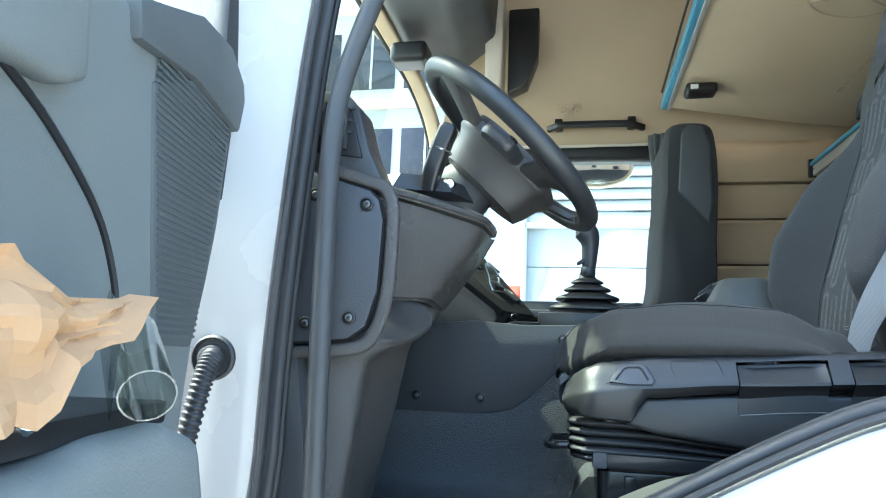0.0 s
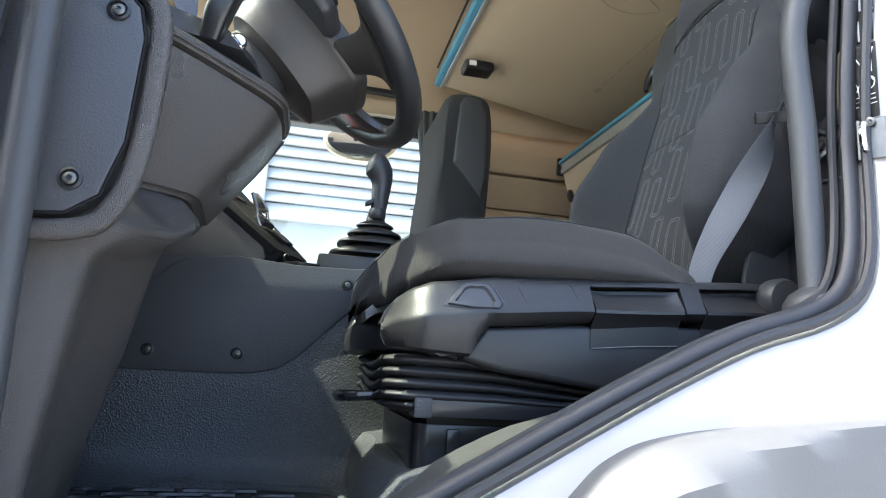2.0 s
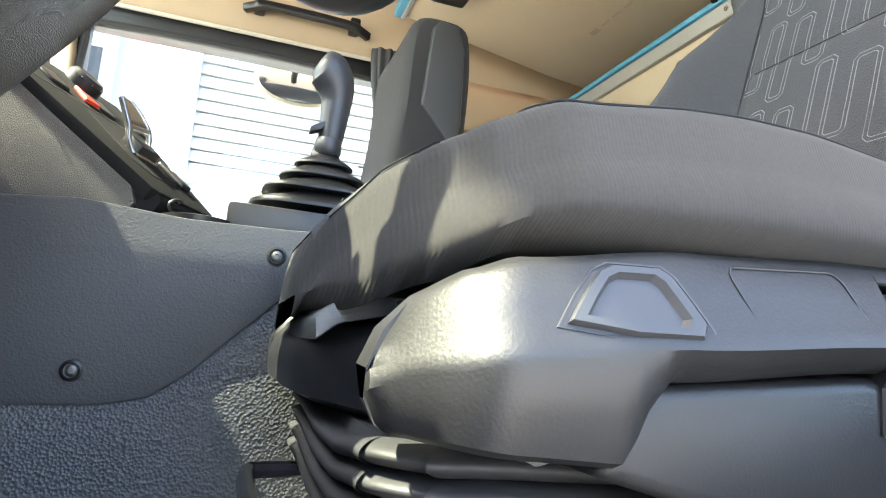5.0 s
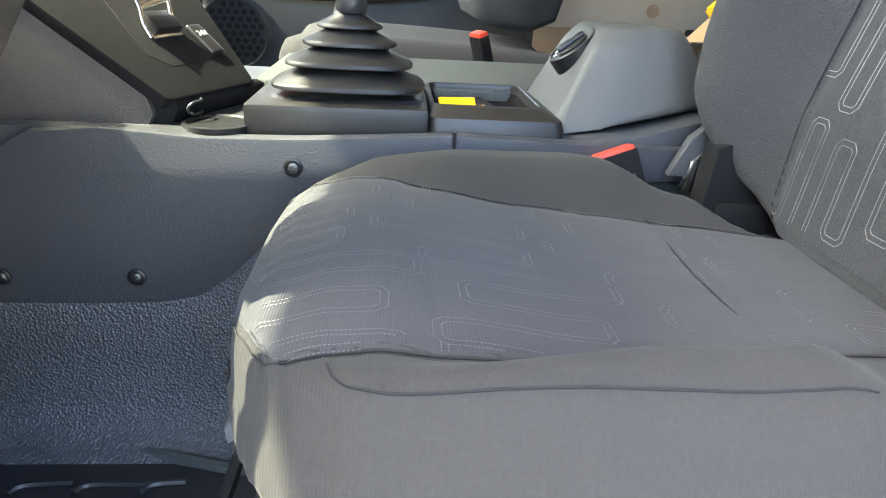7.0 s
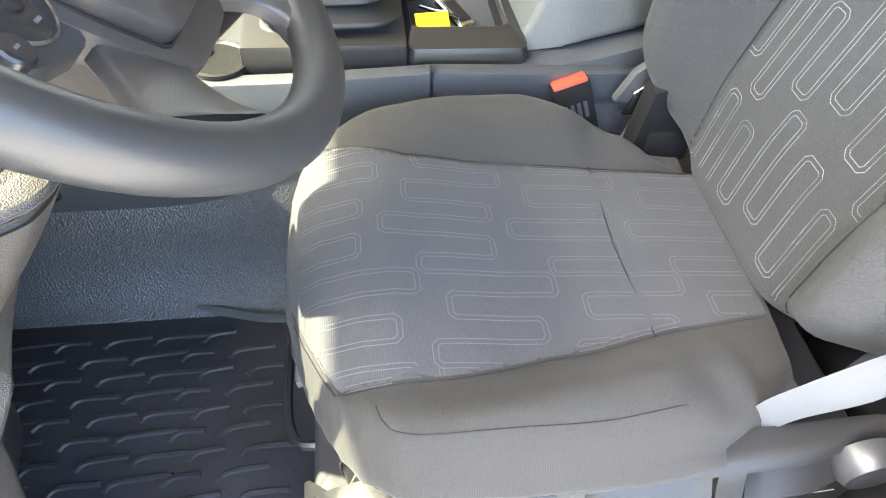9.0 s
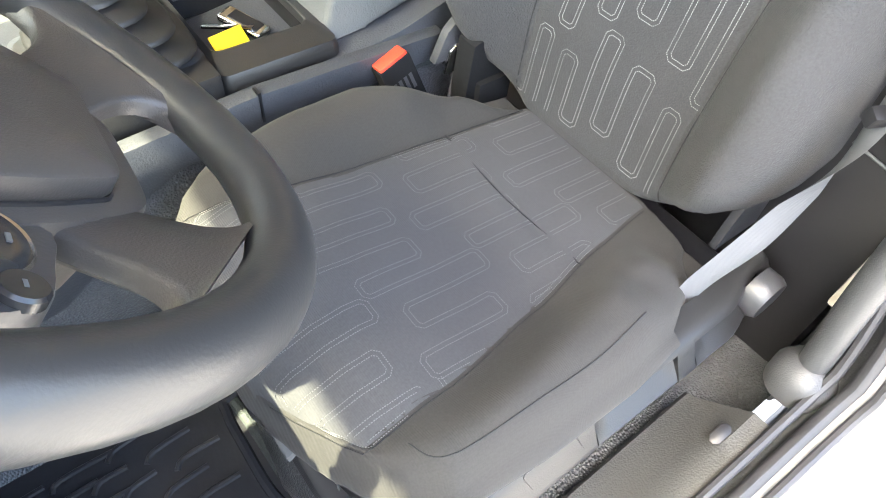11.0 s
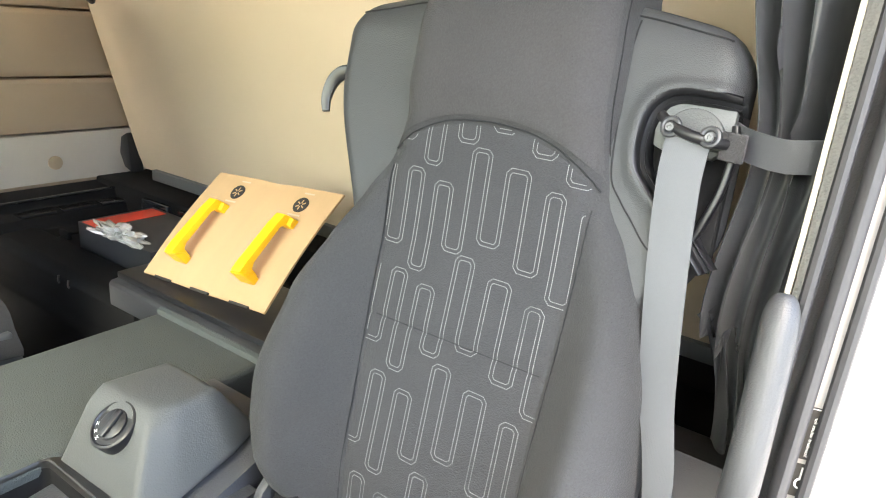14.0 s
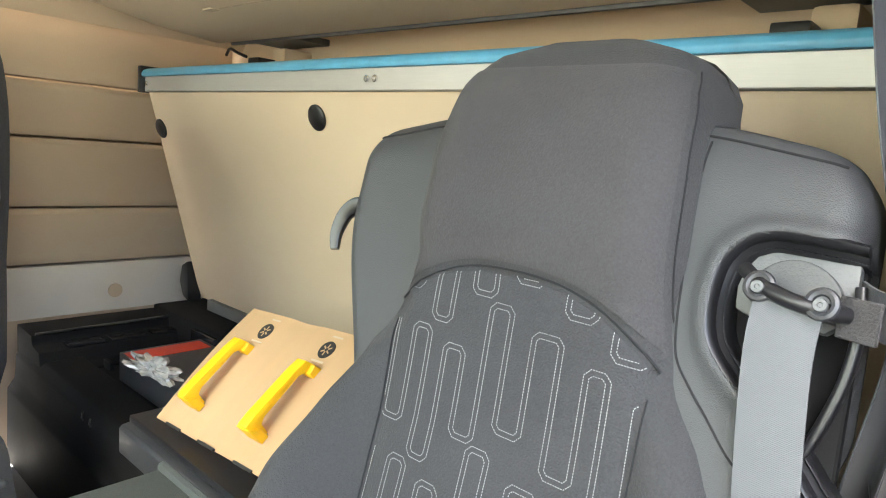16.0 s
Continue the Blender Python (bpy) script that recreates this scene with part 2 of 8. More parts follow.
def smooth_path(pts, steps=6, loop=False):
    """A Catmull-Rom line through the points."""
    pts = [Vector(p) for p in pts]
    n = len(pts)
    out = []
    for i in range(n if loop else n - 1):
        p0, p1, p2, p3 = (pts[(i + k) % n] if loop else pts[min(max(i + k, 0), n - 1)] for k in (-1, 0, 1, 2))
        for s in range(steps):
            t = s / steps
            out.append(0.5 * ((2 * p1) + (p2 - p0) * t + (2 * p0 - 5 * p1 + 4 * p2 - p3) * t * t + (3 * p1 - p0 - 3 * p2 + p3) * t ** 3))
    if not loop:
        out.append(pts[-1])
    return out


def frames_along(pts, up=(0, 0, 1), loop=False):
    n = len(pts)
    out = []
    ref = Vector(up)
    for i in range(n):
        a, b = (pts[i - 1], pts[(i + 1) % n]) if loop else (pts[max(i - 1, 0)], pts[min(i + 1, n - 1)])
        d = (b - a).normalized()
        s = d.cross(ref)
        if s.length < 1e-4:
            s = d.cross(Vector((1, 0, 0.01)))
        s.normalize()
        u = s.cross(d).normalized()
        ref = u
        out.append((d, s, u))
    return out


def bm_sweep(bm, pts, section, up=(0, 0, 1), loop=False, scales=None):
    """A closed cross-section [(side, up)] carried along the points."""
    pts = [Vector(p) for p in pts]
    rings = []
    for i, (d, s, u) in enumerate(frames_along(pts, up, loop)):
        k = scales[i] if scales else 1.0
        rings.append([pts[i] + s * (a * k) + u * (b * k) for a, b in section])
    return bm_loft(bm, rings, loop=loop)


def circle(r, n=12, ry=None):
    return [(r * math.cos(2 * math.pi * i / n), (ry or r) * math.sin(2 * math.pi * i / n)) for i in range(n)]


def bm_tube(bm, pts, r, n=12, loop=False, up=(0, 0, 1), scales=None):
    return bm_sweep(bm, pts, circle(r, n), up, loop, scales)


def bm_revolve(bm, prof, base, axis=(0, 0, 1), n=24, m=None):
    """Profile of (radius, height) turned about an axis through base."""
    q = Vector(axis).to_track_quat("Z", "Y").to_matrix()
    rings = [[Vector(base) + q @ Vector((r * math.cos(2 * math.pi * i / n), r * math.sin(2 * math.pi * i / n), h)) for i in range(n)] for r, h in prof]
    return bm_loft(bm, rings)


def rounded(x0, x1, y0, y1, r, n=5):
    """A rectangle with rounded corners, as 2D points."""
    out = []
    for cx, cy, a in ((x1 - r, y1 - r, 0), (x0 + r, y1 - r, 90), (x0 + r, y0 + r, 180), (x1 - r, y0 + r, 270)):
        for k in range(n + 1):
            t = radians(a + 90 * k / n)
            out.append((cx + r * math.cos(t), cy + r * math.sin(t)))
    return out


def smoothstep(a, b, x):
    t = min(max((x - a) / (b - a), 0.0), 1.0)
    return t * t * (3 - 2 * t)


def interp(tab, x):
    if x <= tab[0][0]:
        return tab[0][1]
    for (a, u), (b, v) in zip(tab, tab[1:]):
        if x <= b:
            t = (x - a) / (b - a)
            t = t * t * (3 - 2 * t) * 0.5 + t * 0.5
            return u + (v - u) * t
    return tab[-1][1]


def finish(bm, name, mat, angle=38):
    bmesh.ops.recalc_face_normals(bm, faces=bm.faces)
    me = bpy.data.meshes.new(name)
    bm.to_mesh(me)
    bm.free()
    for p in me.polygons:
        p.use_smooth = True
    me.set_sharp_from_angle(angle=radians(angle))
    me.materials.append(mat)
    return me


def part(name, bm, mat, parent=None, label="", angle=38):
    ob = new(name, finish(bm, name, mat, angle))
    if parent is not None:
        if parent.parent is not None and parent.parent.parent is not None:
            parent = parent.parent  # things go three levels deep at most
        ob.parent = parent
        ob.matrix_parent_inverse = parent.matrix_world.inverted()
    if label:
        ob["label"] = label
    return ob


def thing(name, bm, mat, label, category, group="", kind="", angle=38):
    return tagged(part(name, bm, mat, None, "", angle), label, category, group, kind)


def group_thing(name, label, category, at=(0, 0, 0), group="", kind=""):
    ob = new(name)
    ob.empty_display_size = 0.05
    ob.location = at
    bpy.context.view_layer.update()
    return tagged(ob, label, category, group, kind)


def N():
    return bmesh.new()


def screw(parent, p, axis, r=0.009):
    """A recessed torx screw head: a dark cup with a steel head in it."""
    cup = part("screw", bm_revolve(N(), [(r * 1.25, -0.002), (r * 1.25, 0.0015), (r * 0.95, 0.0025), (r * 0.85, 0.0), (r * 0.2, -0.001)], p, axis, 18), PLASTIC_BLACK, parent)
    part("screw_head", bm_revolve(N(), [(r * 0.7, -0.001), (r * 0.68, 0.002), (r * 0.4, 0.0034), (r * 0.28, 0.0034), (r * 0.26, 0.001), (0.0008, 0.001)], p, axis, 14), STEEL, cup)


# ---------- outside ----------
GROUND_Z = -1.35
bm = N()
bmesh.ops.create_grid(bm, x_segments=8, y_segments=8, size=150)
bmesh.ops.translate(bm, verts=bm.verts, vec=(0, 0, GROUND_Z))
thing("ground", bm, ASPHALT, "pale concrete yard around the truck", "ground", kind="structure")

hall = group_thing("warehouse", "white metal-clad warehouse with grey plinth across the yard", "building", (6, 11, GROUND_Z))
part("wall", bm_box(N(), -0.72, 16, 11.0, 11.4, GROUND_Z, 2.62, 0.01), GREY_WALL, hall)
part("core", bm_box(N(), -0.70, 15.9, 11.06, 15.9, 2.6, 6.9, 0.01), DARK_METAL, hall, "dark sheathing behind the cladding")
part("joint", bm_box(N(), -0.72, 16, 10.994, 11.02, 1.93, 1.945), DARK_METAL, hall)
for i in range(20):
    z = 2.72 + i * 0.208
    b = N()
    bm_prism(b, [(11.02, z + 0.016), (10.91, z + 0.018), (10.905, z + 0.03), (10.97, z + 0.205), (11.10, z + 0.205), (11.10, z + 0.016)], "x", -0.72, 16, 0.004, 1)
    part("plank", b, SIDING, hall)
part("trim", bm_box(N(), -0.74, 16, 10.86, 11.3, 2.62, 2.73, 0.01), SIDING, hall, "pale metal drip trim")
part("corner_trim", bm_box(N(), -0.80, -0.70, 10.86, 11.3, GROUND_Z, 6.9, 0.01), SIDING, hall, "pale metal corner trim")
part("roof", bm_box(N(), -1.0, 16.2, 10.7, 16, 6.9, 7.05, 0.02), SIDING, hall)

office = group_thing("office_building", "pale rendered office block with dark window bands across the yard", "building", (-6, 16, GROUND_Z))
part("wall", bm_box(N(), -14, -2.7, 15.0, 20, GROUND_Z, 11, 0.02), GREY_WALL, office)
for k in range(4):
    part("ledge", bm_box(N(), -14, -2.65, 14.85, 15.05, 1.2 + 2.7 * k, 1.42 + 2.7 * k, 0.01), BEIGE_PALE, office, "pale beige ledge")
    for c in range(7):
        x0 = -13.6 + 1.55 * c
        win = part("window", bm_box(N(), x0, x0 + 1.3, 14.97, 15.02, 1.75 + 2.7 * k, 3.35 + 2.7 * k, 0.01), DARK_METAL, office, "dark glazed window")
        part("frame", bm_box(N(), x0 + 0.62, x0 + 0.68, 14.94, 14.98, 1.75 + 2.7 * k, 3.35 + 2.7 * k), SIDING, win)

lorry = group_thing("parked_lorry", "red lorry cab parked beyond the warehouse corner", "lorry", (-1.9, 14, GROUND_Z))
b = N()
bm_prism(b, [(13.0, -0.75), (13.0, 0.55), (13.18, 1.65), (13.35, 1.85), (15.1, 1.85), (15.1, -0.75)], "x", -2.55, -1.0, 0.06, 3)
cab = part("cab", b, RED, lorry, "glossy red cab")
part("windscreen", bm_box(N(), -2.4, -1.15, 13.03, 13.2, 0.65, 1.45, 0.03, 2, Matrix.Translation((0, 0, 0))), DARK_METAL, cab, "dark windscreen")
part("bumper", bm_box(N(), -2.55, -1.0, 12.94, 13.1, -0.95, -0.55, 0.03), PLASTIC_GREY, lorry)
for x in (-2.45, -1.1):
    part("wheel", bm_revolve(N(), [(0.18, -0.1), (0.44, -0.12), (0.47, -0.06), (0.47, 0.06), (0.44, 0.12), (0.18, 0.1)], (x, 13.9, GROUND_Z + 0.47), (1, 0, 0), 24), RUBBER, lorry)

# ---------- cab shell ----------
Y1 = 2.60          # inner face of the passenger's side
FLOOR = 0.06
bm = N()
bm_box(bm, -1.1, 1.75, 0.34, Y1, FLOOR - 0.08, FLOOR)
thing("floor", bm, CARPET, "blue-black textured rubber cab floor", "floor", kind="structure")

# opening of the driver's door, (x, z), run round from the front sill
OPEN = [(-0.205, 0.12), (-0.10, 0.075), (0.10, 0.10), (0.259, 0.184), (0.427, 0.278), (0.556, 0.343), (0.655, 0.378), (0.702, 0.42),
        (0.722, 0.52), (0.732, 0.68), (0.75, 0.86), (0.775, 1.10), (0.785, 1.40), (0.75, 1.60), (0.60, 1.68), (0.2, 1.69),
        (0.0, 1.62), (-0.09, 1.35), (-0.14, 1.10), (-0.168, 0.92), (-0.186, 0.72), (-0.202, 0.45), (-0.206, 0.25)]
loop3 = smooth_path([(x, 0, z) for x, z in OPEN], 4, True)
LOOP = [(p.x, p.z) for p in loop3]


def grown(pts, d):
    """The loop pushed outwards by d."""
    n = len(pts)
    out = []
    for i in range(n):
        a, b = Vector(pts[i - 1]), Vector(pts[(i + 1) % n])
        t = (b - a).normalized()
        out.append((pts[i][0] + t.y * d, pts[i][1] - t.x * d))
    return out


def ring_at(pts, y):
    """The loop at one depth; the rear jamb stands further in."""
    out = []
    for x, z in pts:
        k = min(max((x - 0.66) / 0.07, 0), 1) * min(max((z - 0.42) / 0.16, 0), 1) * min(max((y - 0.2) / 0.05, 0), 1)
        out.append(Vector((x + 0.028 * k, y + 0.043 * k, z)))
    return out


def square_out(pts, x0, x1, z0, z1):
    cx, cz = 0.3, 0.85
    out = []
    for x, z in pts:
        dx, dz = x - cx, z - cz
        k = min((x1 - cx) / dx if dx > 1e-6 else ((x0 - cx) / dx if dx < -1e-6 else 1e9),
                (z1 - cz) / dz if dz > 1e-6 else ((z0 - cz) / dz if dz < -1e-6 else 1e9))
        out.append((cx + dx * k, cz + dz * k))
    return out


side = group_thing("wall_driver_side", "white painted cab side around the open doorway", "cab side", (0.3, 0.25, 0.06), kind="structure")
bm = N()
outer = square_out(LOOP, -0.36, 1.78, -0.75, 2.3)
bm_loft(bm, [ring_at(grown(LOOP, 0.012), 0.285), ring_at(grown(LOOP, 0.018), 0.262), ring_at(grown(LOOP, 0.035), 0.250), ring_at(grown(LOOP, 0.06), 0.244),
             ring_at(grown(LOOP, 0.085), 0.225), ring_at(grown(LOOP, 0.11), 0.205), ring_at(grown(LOOP, 0.13), 0.198),
             ring_at(outer, 0.195)], cap=False)
part("skin", bm, WHITE, side, "glossy white painted steel")
# grey moulded mudguard below the doorway
edge = [(p.x, p.z) for p in smooth_path([(0.30, 0, -0.10), (0.315, 0, 0.06), (0.338, 0, 0.155), (0.372, 0, 0.200), (0.405, 0, 0.225), (0.45, 0, 0.242), (0.54, 0, 0.258), (0.66, 0, 0.273), (0.90, 0, 0.288), (1.70, 0, 0.295)], 6)]
bm = N()
bm_loft(bm, [[Vector((x + 0.45 * k, max(y - 0.045 * min(max((x - 0.42) / 0.18, 0.0), 1.0), 0.180 + 0.03 * (y > 0.25)), z - k)) for x, z in edge] + [Vector((1.72, y, -0.70)), Vector((0.30 + 0.45 * k, y, -0.70))] for k, y in ((0.0, 0.262), (0.0, 0.230), (0.004, 0.222), (0.012, 0.206), (0.03, 0.184), (0.10, 0.176))])
part("mudguard", bm, material("grey_mudguard_plastic", (0.10, 0.10, 0.104), 0.5, bump=0.12, bump_scale=300, vary=0.1, fine=0.3), side, "mid-grey moulded mudguard panel", 40)
bm = N()
bm_loft(bm, [ring_at(grown(LOOP, 0.008), 0.287), ring_at(grown(LOOP, 0.03), 0.31), ring_at(outer, 0.315)], cap=False)
part("inner_trim", bm, PLASTIC, side, "dark plastic inner trim")
bm = N()
bm_sweep(bm, ring_at(LOOP, 0.283), circle(0.0105, 10, 0.0085), (0, 1, 0), True)
bm_sweep(bm, ring_at(grown(LOOP, 0.006), 0.262), circle(0.006, 8, 0.006), (0, 1, 0), True)
bm_sweep(bm, ring_at(grown(LOOP, -0.004), 0.305), circle(0.006, 8, 0.006), (0, 1, 0), True)
part("door_seal", bm, RUBBER, side, "ribbed black rubber door seal")

# light plate on the sill, with slots
lo = smooth_path([(x, 0, z) for x, z in ((0.06, 0.088), (0.10, 0.10), (0.259, 0.184), (0.427, 0.278), (0.556, 0.343), (0.63, 0.368))], 6)
bm = N()
SILL_IN = [(0.06, 0.078), (0.10, 0.092), (0.20, 0.152), (0.28, 0.207), (0.348, 0.235), (0.404, 0.252), (0.465, 0.266), (0.569, 0.289), (0.65, 0.30)]
rings = []
for p in lo:
    e, yw = interp(SILL_IN, p.x), 0.372 + 0.028 * smoothstep(0.18, 0.32, p.x)
    rings.append([Vector((p.x, 0.308, p.z - 0.004)), Vector((p.x + 0.002, 0.33, p.z - 0.006)), Vector((p.x + 0.004, 0.350, (p.z - 0.008) * 0.65 + e * 0.35)), Vector((p.x + 0.004, yw - 0.012, e + 0.002)), Vector((p.x + 0.004, yw - 0.004, e)), Vector((p.x + 0.004, yw, e - 0.006)), Vector((p.x + 0.004, yw, e - 0.09)), Vector((p.x, 0.308, p.z - 0.11))])
bm_loft(bm, rings)
plate = part("sill_plate", bm, SILL_GREY, side, "light grey grained plastic sill plate")
for k in (8, 14, 20, 26):
    p, q = lo[k], lo[k + 1]
    d = (q - p).normalized()
    bm = N()
    bm_sweep(bm, [Vector((p.x + 0.003, 0.338, p.z - 0.0085)) + d * a for a in (-0.014, -0.009, 0.009, 0.014)], rounded(-0.007, 0.007, -0.002, 0.002, 0.0015, 2), (0, 0, 1), False, [0.4, 1, 1, 0.4])
    part("slot", bm, PLASTIC_BLACK, plate)
bm = N()
bm_sweep(bm, [Vector((p.x + 0.005, 0.34, p.z - 0.008)) for p in lo[10:14]], rounded(-0.024, 0.024, -0.004, 0.004, 0.003, 2), (0, 0, 1))
part("cover_piece", bm, SILL_GREY, plate)
bm = N()
bm_box(bm, -1.1, -0.355, 0.2, 0.28, -0.75, 0.95, 0.01)
part("corner_panel", bm, WHITE, side, "white front corner panel")
part("roof_rail", bm_box(N(), -1.1, -0.355, 0.2, 0.28, 1.70, 2.3, 0.01), WHITE, side, "white roof rail")

# passenger side wall with its window
WX0, WX1, WZ0, WZ1 = -0.42, 0.60, 0.66, 1.36
far = group_thing("wall_passenger_side", "passenger side of the cab with door, window and beige header", "cab side", (0.3, Y1, FLOOR), kind="structure")
bm = N()
bm_box(bm, -0.95, 0.78, Y1 - 0.06, Y1 + 0.06, FLOOR, WZ0, 0.015)
part("door_panel", bm, PLASTIC, far, "dark plastic passenger door lining")
bm = N()
bm_box(bm, -0.52, WX0, Y1 - 0.04, Y1 + 0.06, WZ0, WZ1 + 0.1, 0.01)
bm_box(bm, WX1, 0.80, Y1 - 0.04, Y1 + 0.06, WZ0, WZ1 + 0.1, 0.01)
bm_prism(bm, [(WX0, WZ1), (WX1, WZ1), (WX1 + 0.02, WZ1 + 0.1), (WX0 - 0.02, WZ1 + 0.1)], "y", Y1 - 0.045, Y1 + 0.06, 0.01)
part("window_frame", bm, PLASTIC_BLACK, far, "black window surround")
sp = part("door_speaker", bm_revolve(N(), [(0.125, 0.0), (0.125, 0.012), (0.112, 0.018), (0.108, 0.012), (0.002, 0.012)], (-0.23, Y1 - 0.058, 0.44), (0, -1, 0), 36), PLASTIC, far, "round speaker in the door lining")
bm = N()
for i in range(-4, 5):
    for j in range(-4, 5):
        u, v = (i + 0.5 * (j % 2)) * 0.026, j * 0.0225
        if u * u + v * v < 0.0095:
            bm_revolve(bm, [(0.0105, 0.0), (0.0105, 0.0014), (0.001, 0.0014)], (-0.23 + u, Y1 - 0.0702, 0.44 + v), (0, -1, 0), 6)
tagged(part("hole_pattern", bm, PLASTIC_BLACK, sp), kind="stuff")
bm = N()
bm_sweep(bm, smooth_path([(-0.36, Y1 - 0.07, 0.62), (-0.2, Y1 - 0.085, 0.60), (0.05, Y1 - 0.09, 0.585), (0.3, Y1 - 0.09, 0.60), (0.5, Y1 - 0.08, 0.63)], 6), rounded(-0.022, 0.022, -0.03, 0.03, 0.01, 3), (0, 0, 1))
part("armrest", bm, PLASTIC_SMOOTH, far, "dark moulded door armrest")
b = N()
path = smooth_path([(WX0, Y1 - 0.05, WZ0 + 0.01), (WX0, Y1 - 0.05, WZ1 - 0.08), (WX0 + 0.08, Y1 - 0.05, WZ1 - 0.005), (WX1 - 0.06, Y1 - 0.05, WZ1 - 0.005), (WX1 - 0.005, Y1 - 0.05, WZ1 - 0.06), (WX1 - 0.02, Y1 - 0.05, WZ0 + 0.2), (WX1 - 0.06, Y1 - 0.05, WZ0 + 0.01)], 6)
bm_tube(b, path, 0.014, 8)
part("window_seal", b, RUBBER, far)
pane = part("pane", bm_box(N(), WX0, WX1, Y1 + 0.01, Y1 + 0.014, WZ0 - 0.02, WZ1 + 0.02), GLASS, far, "clear side window glass")
pane.visible_shadow = False
bm = N()
rings = []
for y, z in ((Y1 - 0.045, 1.43), (Y1 - 0.07, 1.46), (Y1 - 0.075, 1.52), (Y1 - 0.06, 1.62), (Y1 - 0.085, 1.68), (Y1 - 0.14, 1.80), (Y1 - 0.24, 1.98), (Y1 - 0.42, 2.16), (Y1 - 0.75, 2.25)):
    rings.append([Vector((x, y, z)) for x in (-0.46, -0.3, -0.1, 0.2, 0.6, 1.0, 1.4, 1.75)])
bm_loft(bm, rings, cap=False, closed=False)
part("header", bm, BEIGE, far, "moulded beige header above the window")
b = N()
bm_tube(b, smooth_path([(-0.46, Y1 - 0.062, 1.425), (0.0, Y1 - 0.062, 1.425), (0.62, Y1 - 0.062, 1.425)], 4), 0.008, 8)
part("header_edge", b, BEIGE_PALE, far)
b = N()
for i in range(7):
    for j in range(7):
        u, v = (i - 3) * 0.018, (j - 3) * 0.018
        if u * u + v * v < 0.0033:
            bm_revolve(b, [(0.0045, -0.004), (0.0045, 0.002), (0.003, 0.0025)], (0.175 + u, Y1 - 0.068, 1.64 + v), (0, -1, 0), 8)
part("speaker_grille", b, EMBOSS, far, "round perforated beige speaker grille")

pc = group_thing("curtain", "dark satin curtain bunched behind the passenger window", "curtain", (0.61, Y1 - 0.10, 0.7), group="curtains")
b = N()
rings = []
for i in range(40):
    t = i / 39
    z = 0.66 + 0.80 * t
    wide = 0.018 + 0.030 * smoothstep(1.0, 1.42, z) + 0.016 * smoothstep(1.0, 0.7, z)
    cx = 0.615 - 0.01 * smoothstep(1.2, 1.45, z)
    rings.append([Vector((cx + wide * math.cos(a) * (1 + 0.25 * math.sin(7 * a + 3 * z)), Y1 - 0.085 + 0.6 * wide * math.sin(a) * (1 + 0.3 * math.sin(9 * a + 2)), z)) for a in [2 * math.pi * k / 48 for k in range(48)]])
bm_loft(b, rings)
part("cloth", b, CURTAIN, pc, "", 80)
part("strap", bm_tube(N(), [Vector((0.613 + 0.024 * math.cos(a), Y1 - 0.085 + 0.018 * math.sin(a), 1.0)) for a in [2 * math.pi * k / 20 for k in range(20)]], 0.006, 6, True), PLASTIC_BLACK, pc, "dark tie strap")
part("tie_hook", bm_tube(N(), smooth_path([(0.598, Y1 - 0.085, 1.0), (0.57, Y1 - 0.075, 0.996), (0.545, Y1 - 0.065, 0.998)], 4), 0.004, 6), STEEL, pc, "small steel tie hook")

mir = group_thing("side_mirror", "cream mirror housing outside the passenger window", "mirror", (0.32, 2.93, 1.4))
bm = N()
bm_loft(bm, [[Vector((0.32 + 0.19 * k * math.cos(a), 2.93 + h, 1.415 + 0.085 * k * math.sin(a) * (1.25 if math.sin(a) < 0 else 1))) for a in [2 * math.pi * i / 28 for i in range(28)]] for k, h in ((0.25, 0.10), (0.7, 0.085), (0.95, 0.03), (1.0, -0.02), (0.96, -0.03))])
part("housing", bm, material("cream_mirror_plastic", (0.62, 0.57, 0.46), 0.35, vary=0.05), mir, "", 60)
bm = N()
bm_loft(bm, [[Vector((0.32 + 0.17 * k * math.cos(a), 2.90 + h, 1.415 + 0.07 * k * math.sin(a) * (1.25 if math.sin(a) < 0 else 1))) for a in [2 * math.pi * i / 28 for i in range(28)]] for k, h in ((1.0, 0.0), (1.0, -0.004), (0.6, -0.009), (0.02, -0.011))])
part("mirror_glass", bm, material("mirror_silver", (0.85, 0.86, 0.86), 0.03, metal=1.0, vary=0.01), mir, "curved mirror glass", 60)
bm = N()
bm_tube(bm, smooth_path([(0.30, Y1 + 0.05, 1.50), (0.30, 2.78, 1.52), (0.31, 2.92, 1.49)], 5), 0.016, 10)
part("arm", bm, PLASTIC_BLACK, mir, "black mirror arm")

# rear part of the passenger side: padded lining
pad = group_thing("side_lining", "padded beige side lining in horizontal panels", "wall lining", (1.2, Y1, 0.6), kind="structure")
for z0, z1, y in ((0.678, 0.857, Y1 + 0.09), (0.865, 1.078, Y1 + 0.085), (1.086, 1.25, Y1 + 0.075), (1.258, 1.50, Y1 + 0.04)):
    b = N()
    bm_prism(b, [(y, z0), (y - 0.004, z0 + 0.02), (y - 0.012, (z0 + z1) / 2), (y - 0.02, z1 - 0.015), (y - 0.012, z1), (y + 0.08, z1), (y + 0.08, z0)], "x", 0.78, 1.75, 0.004, 2)
    part("panel", b, BEIGE, pad)
part("lower_panel", bm_box(N(), 0.78, 1.75, Y1 + 0.09, Y1 + 0.15, 0.50, 0.670, 0.006), BEIGE_PALE, pad, "pale beige lower trim panel")
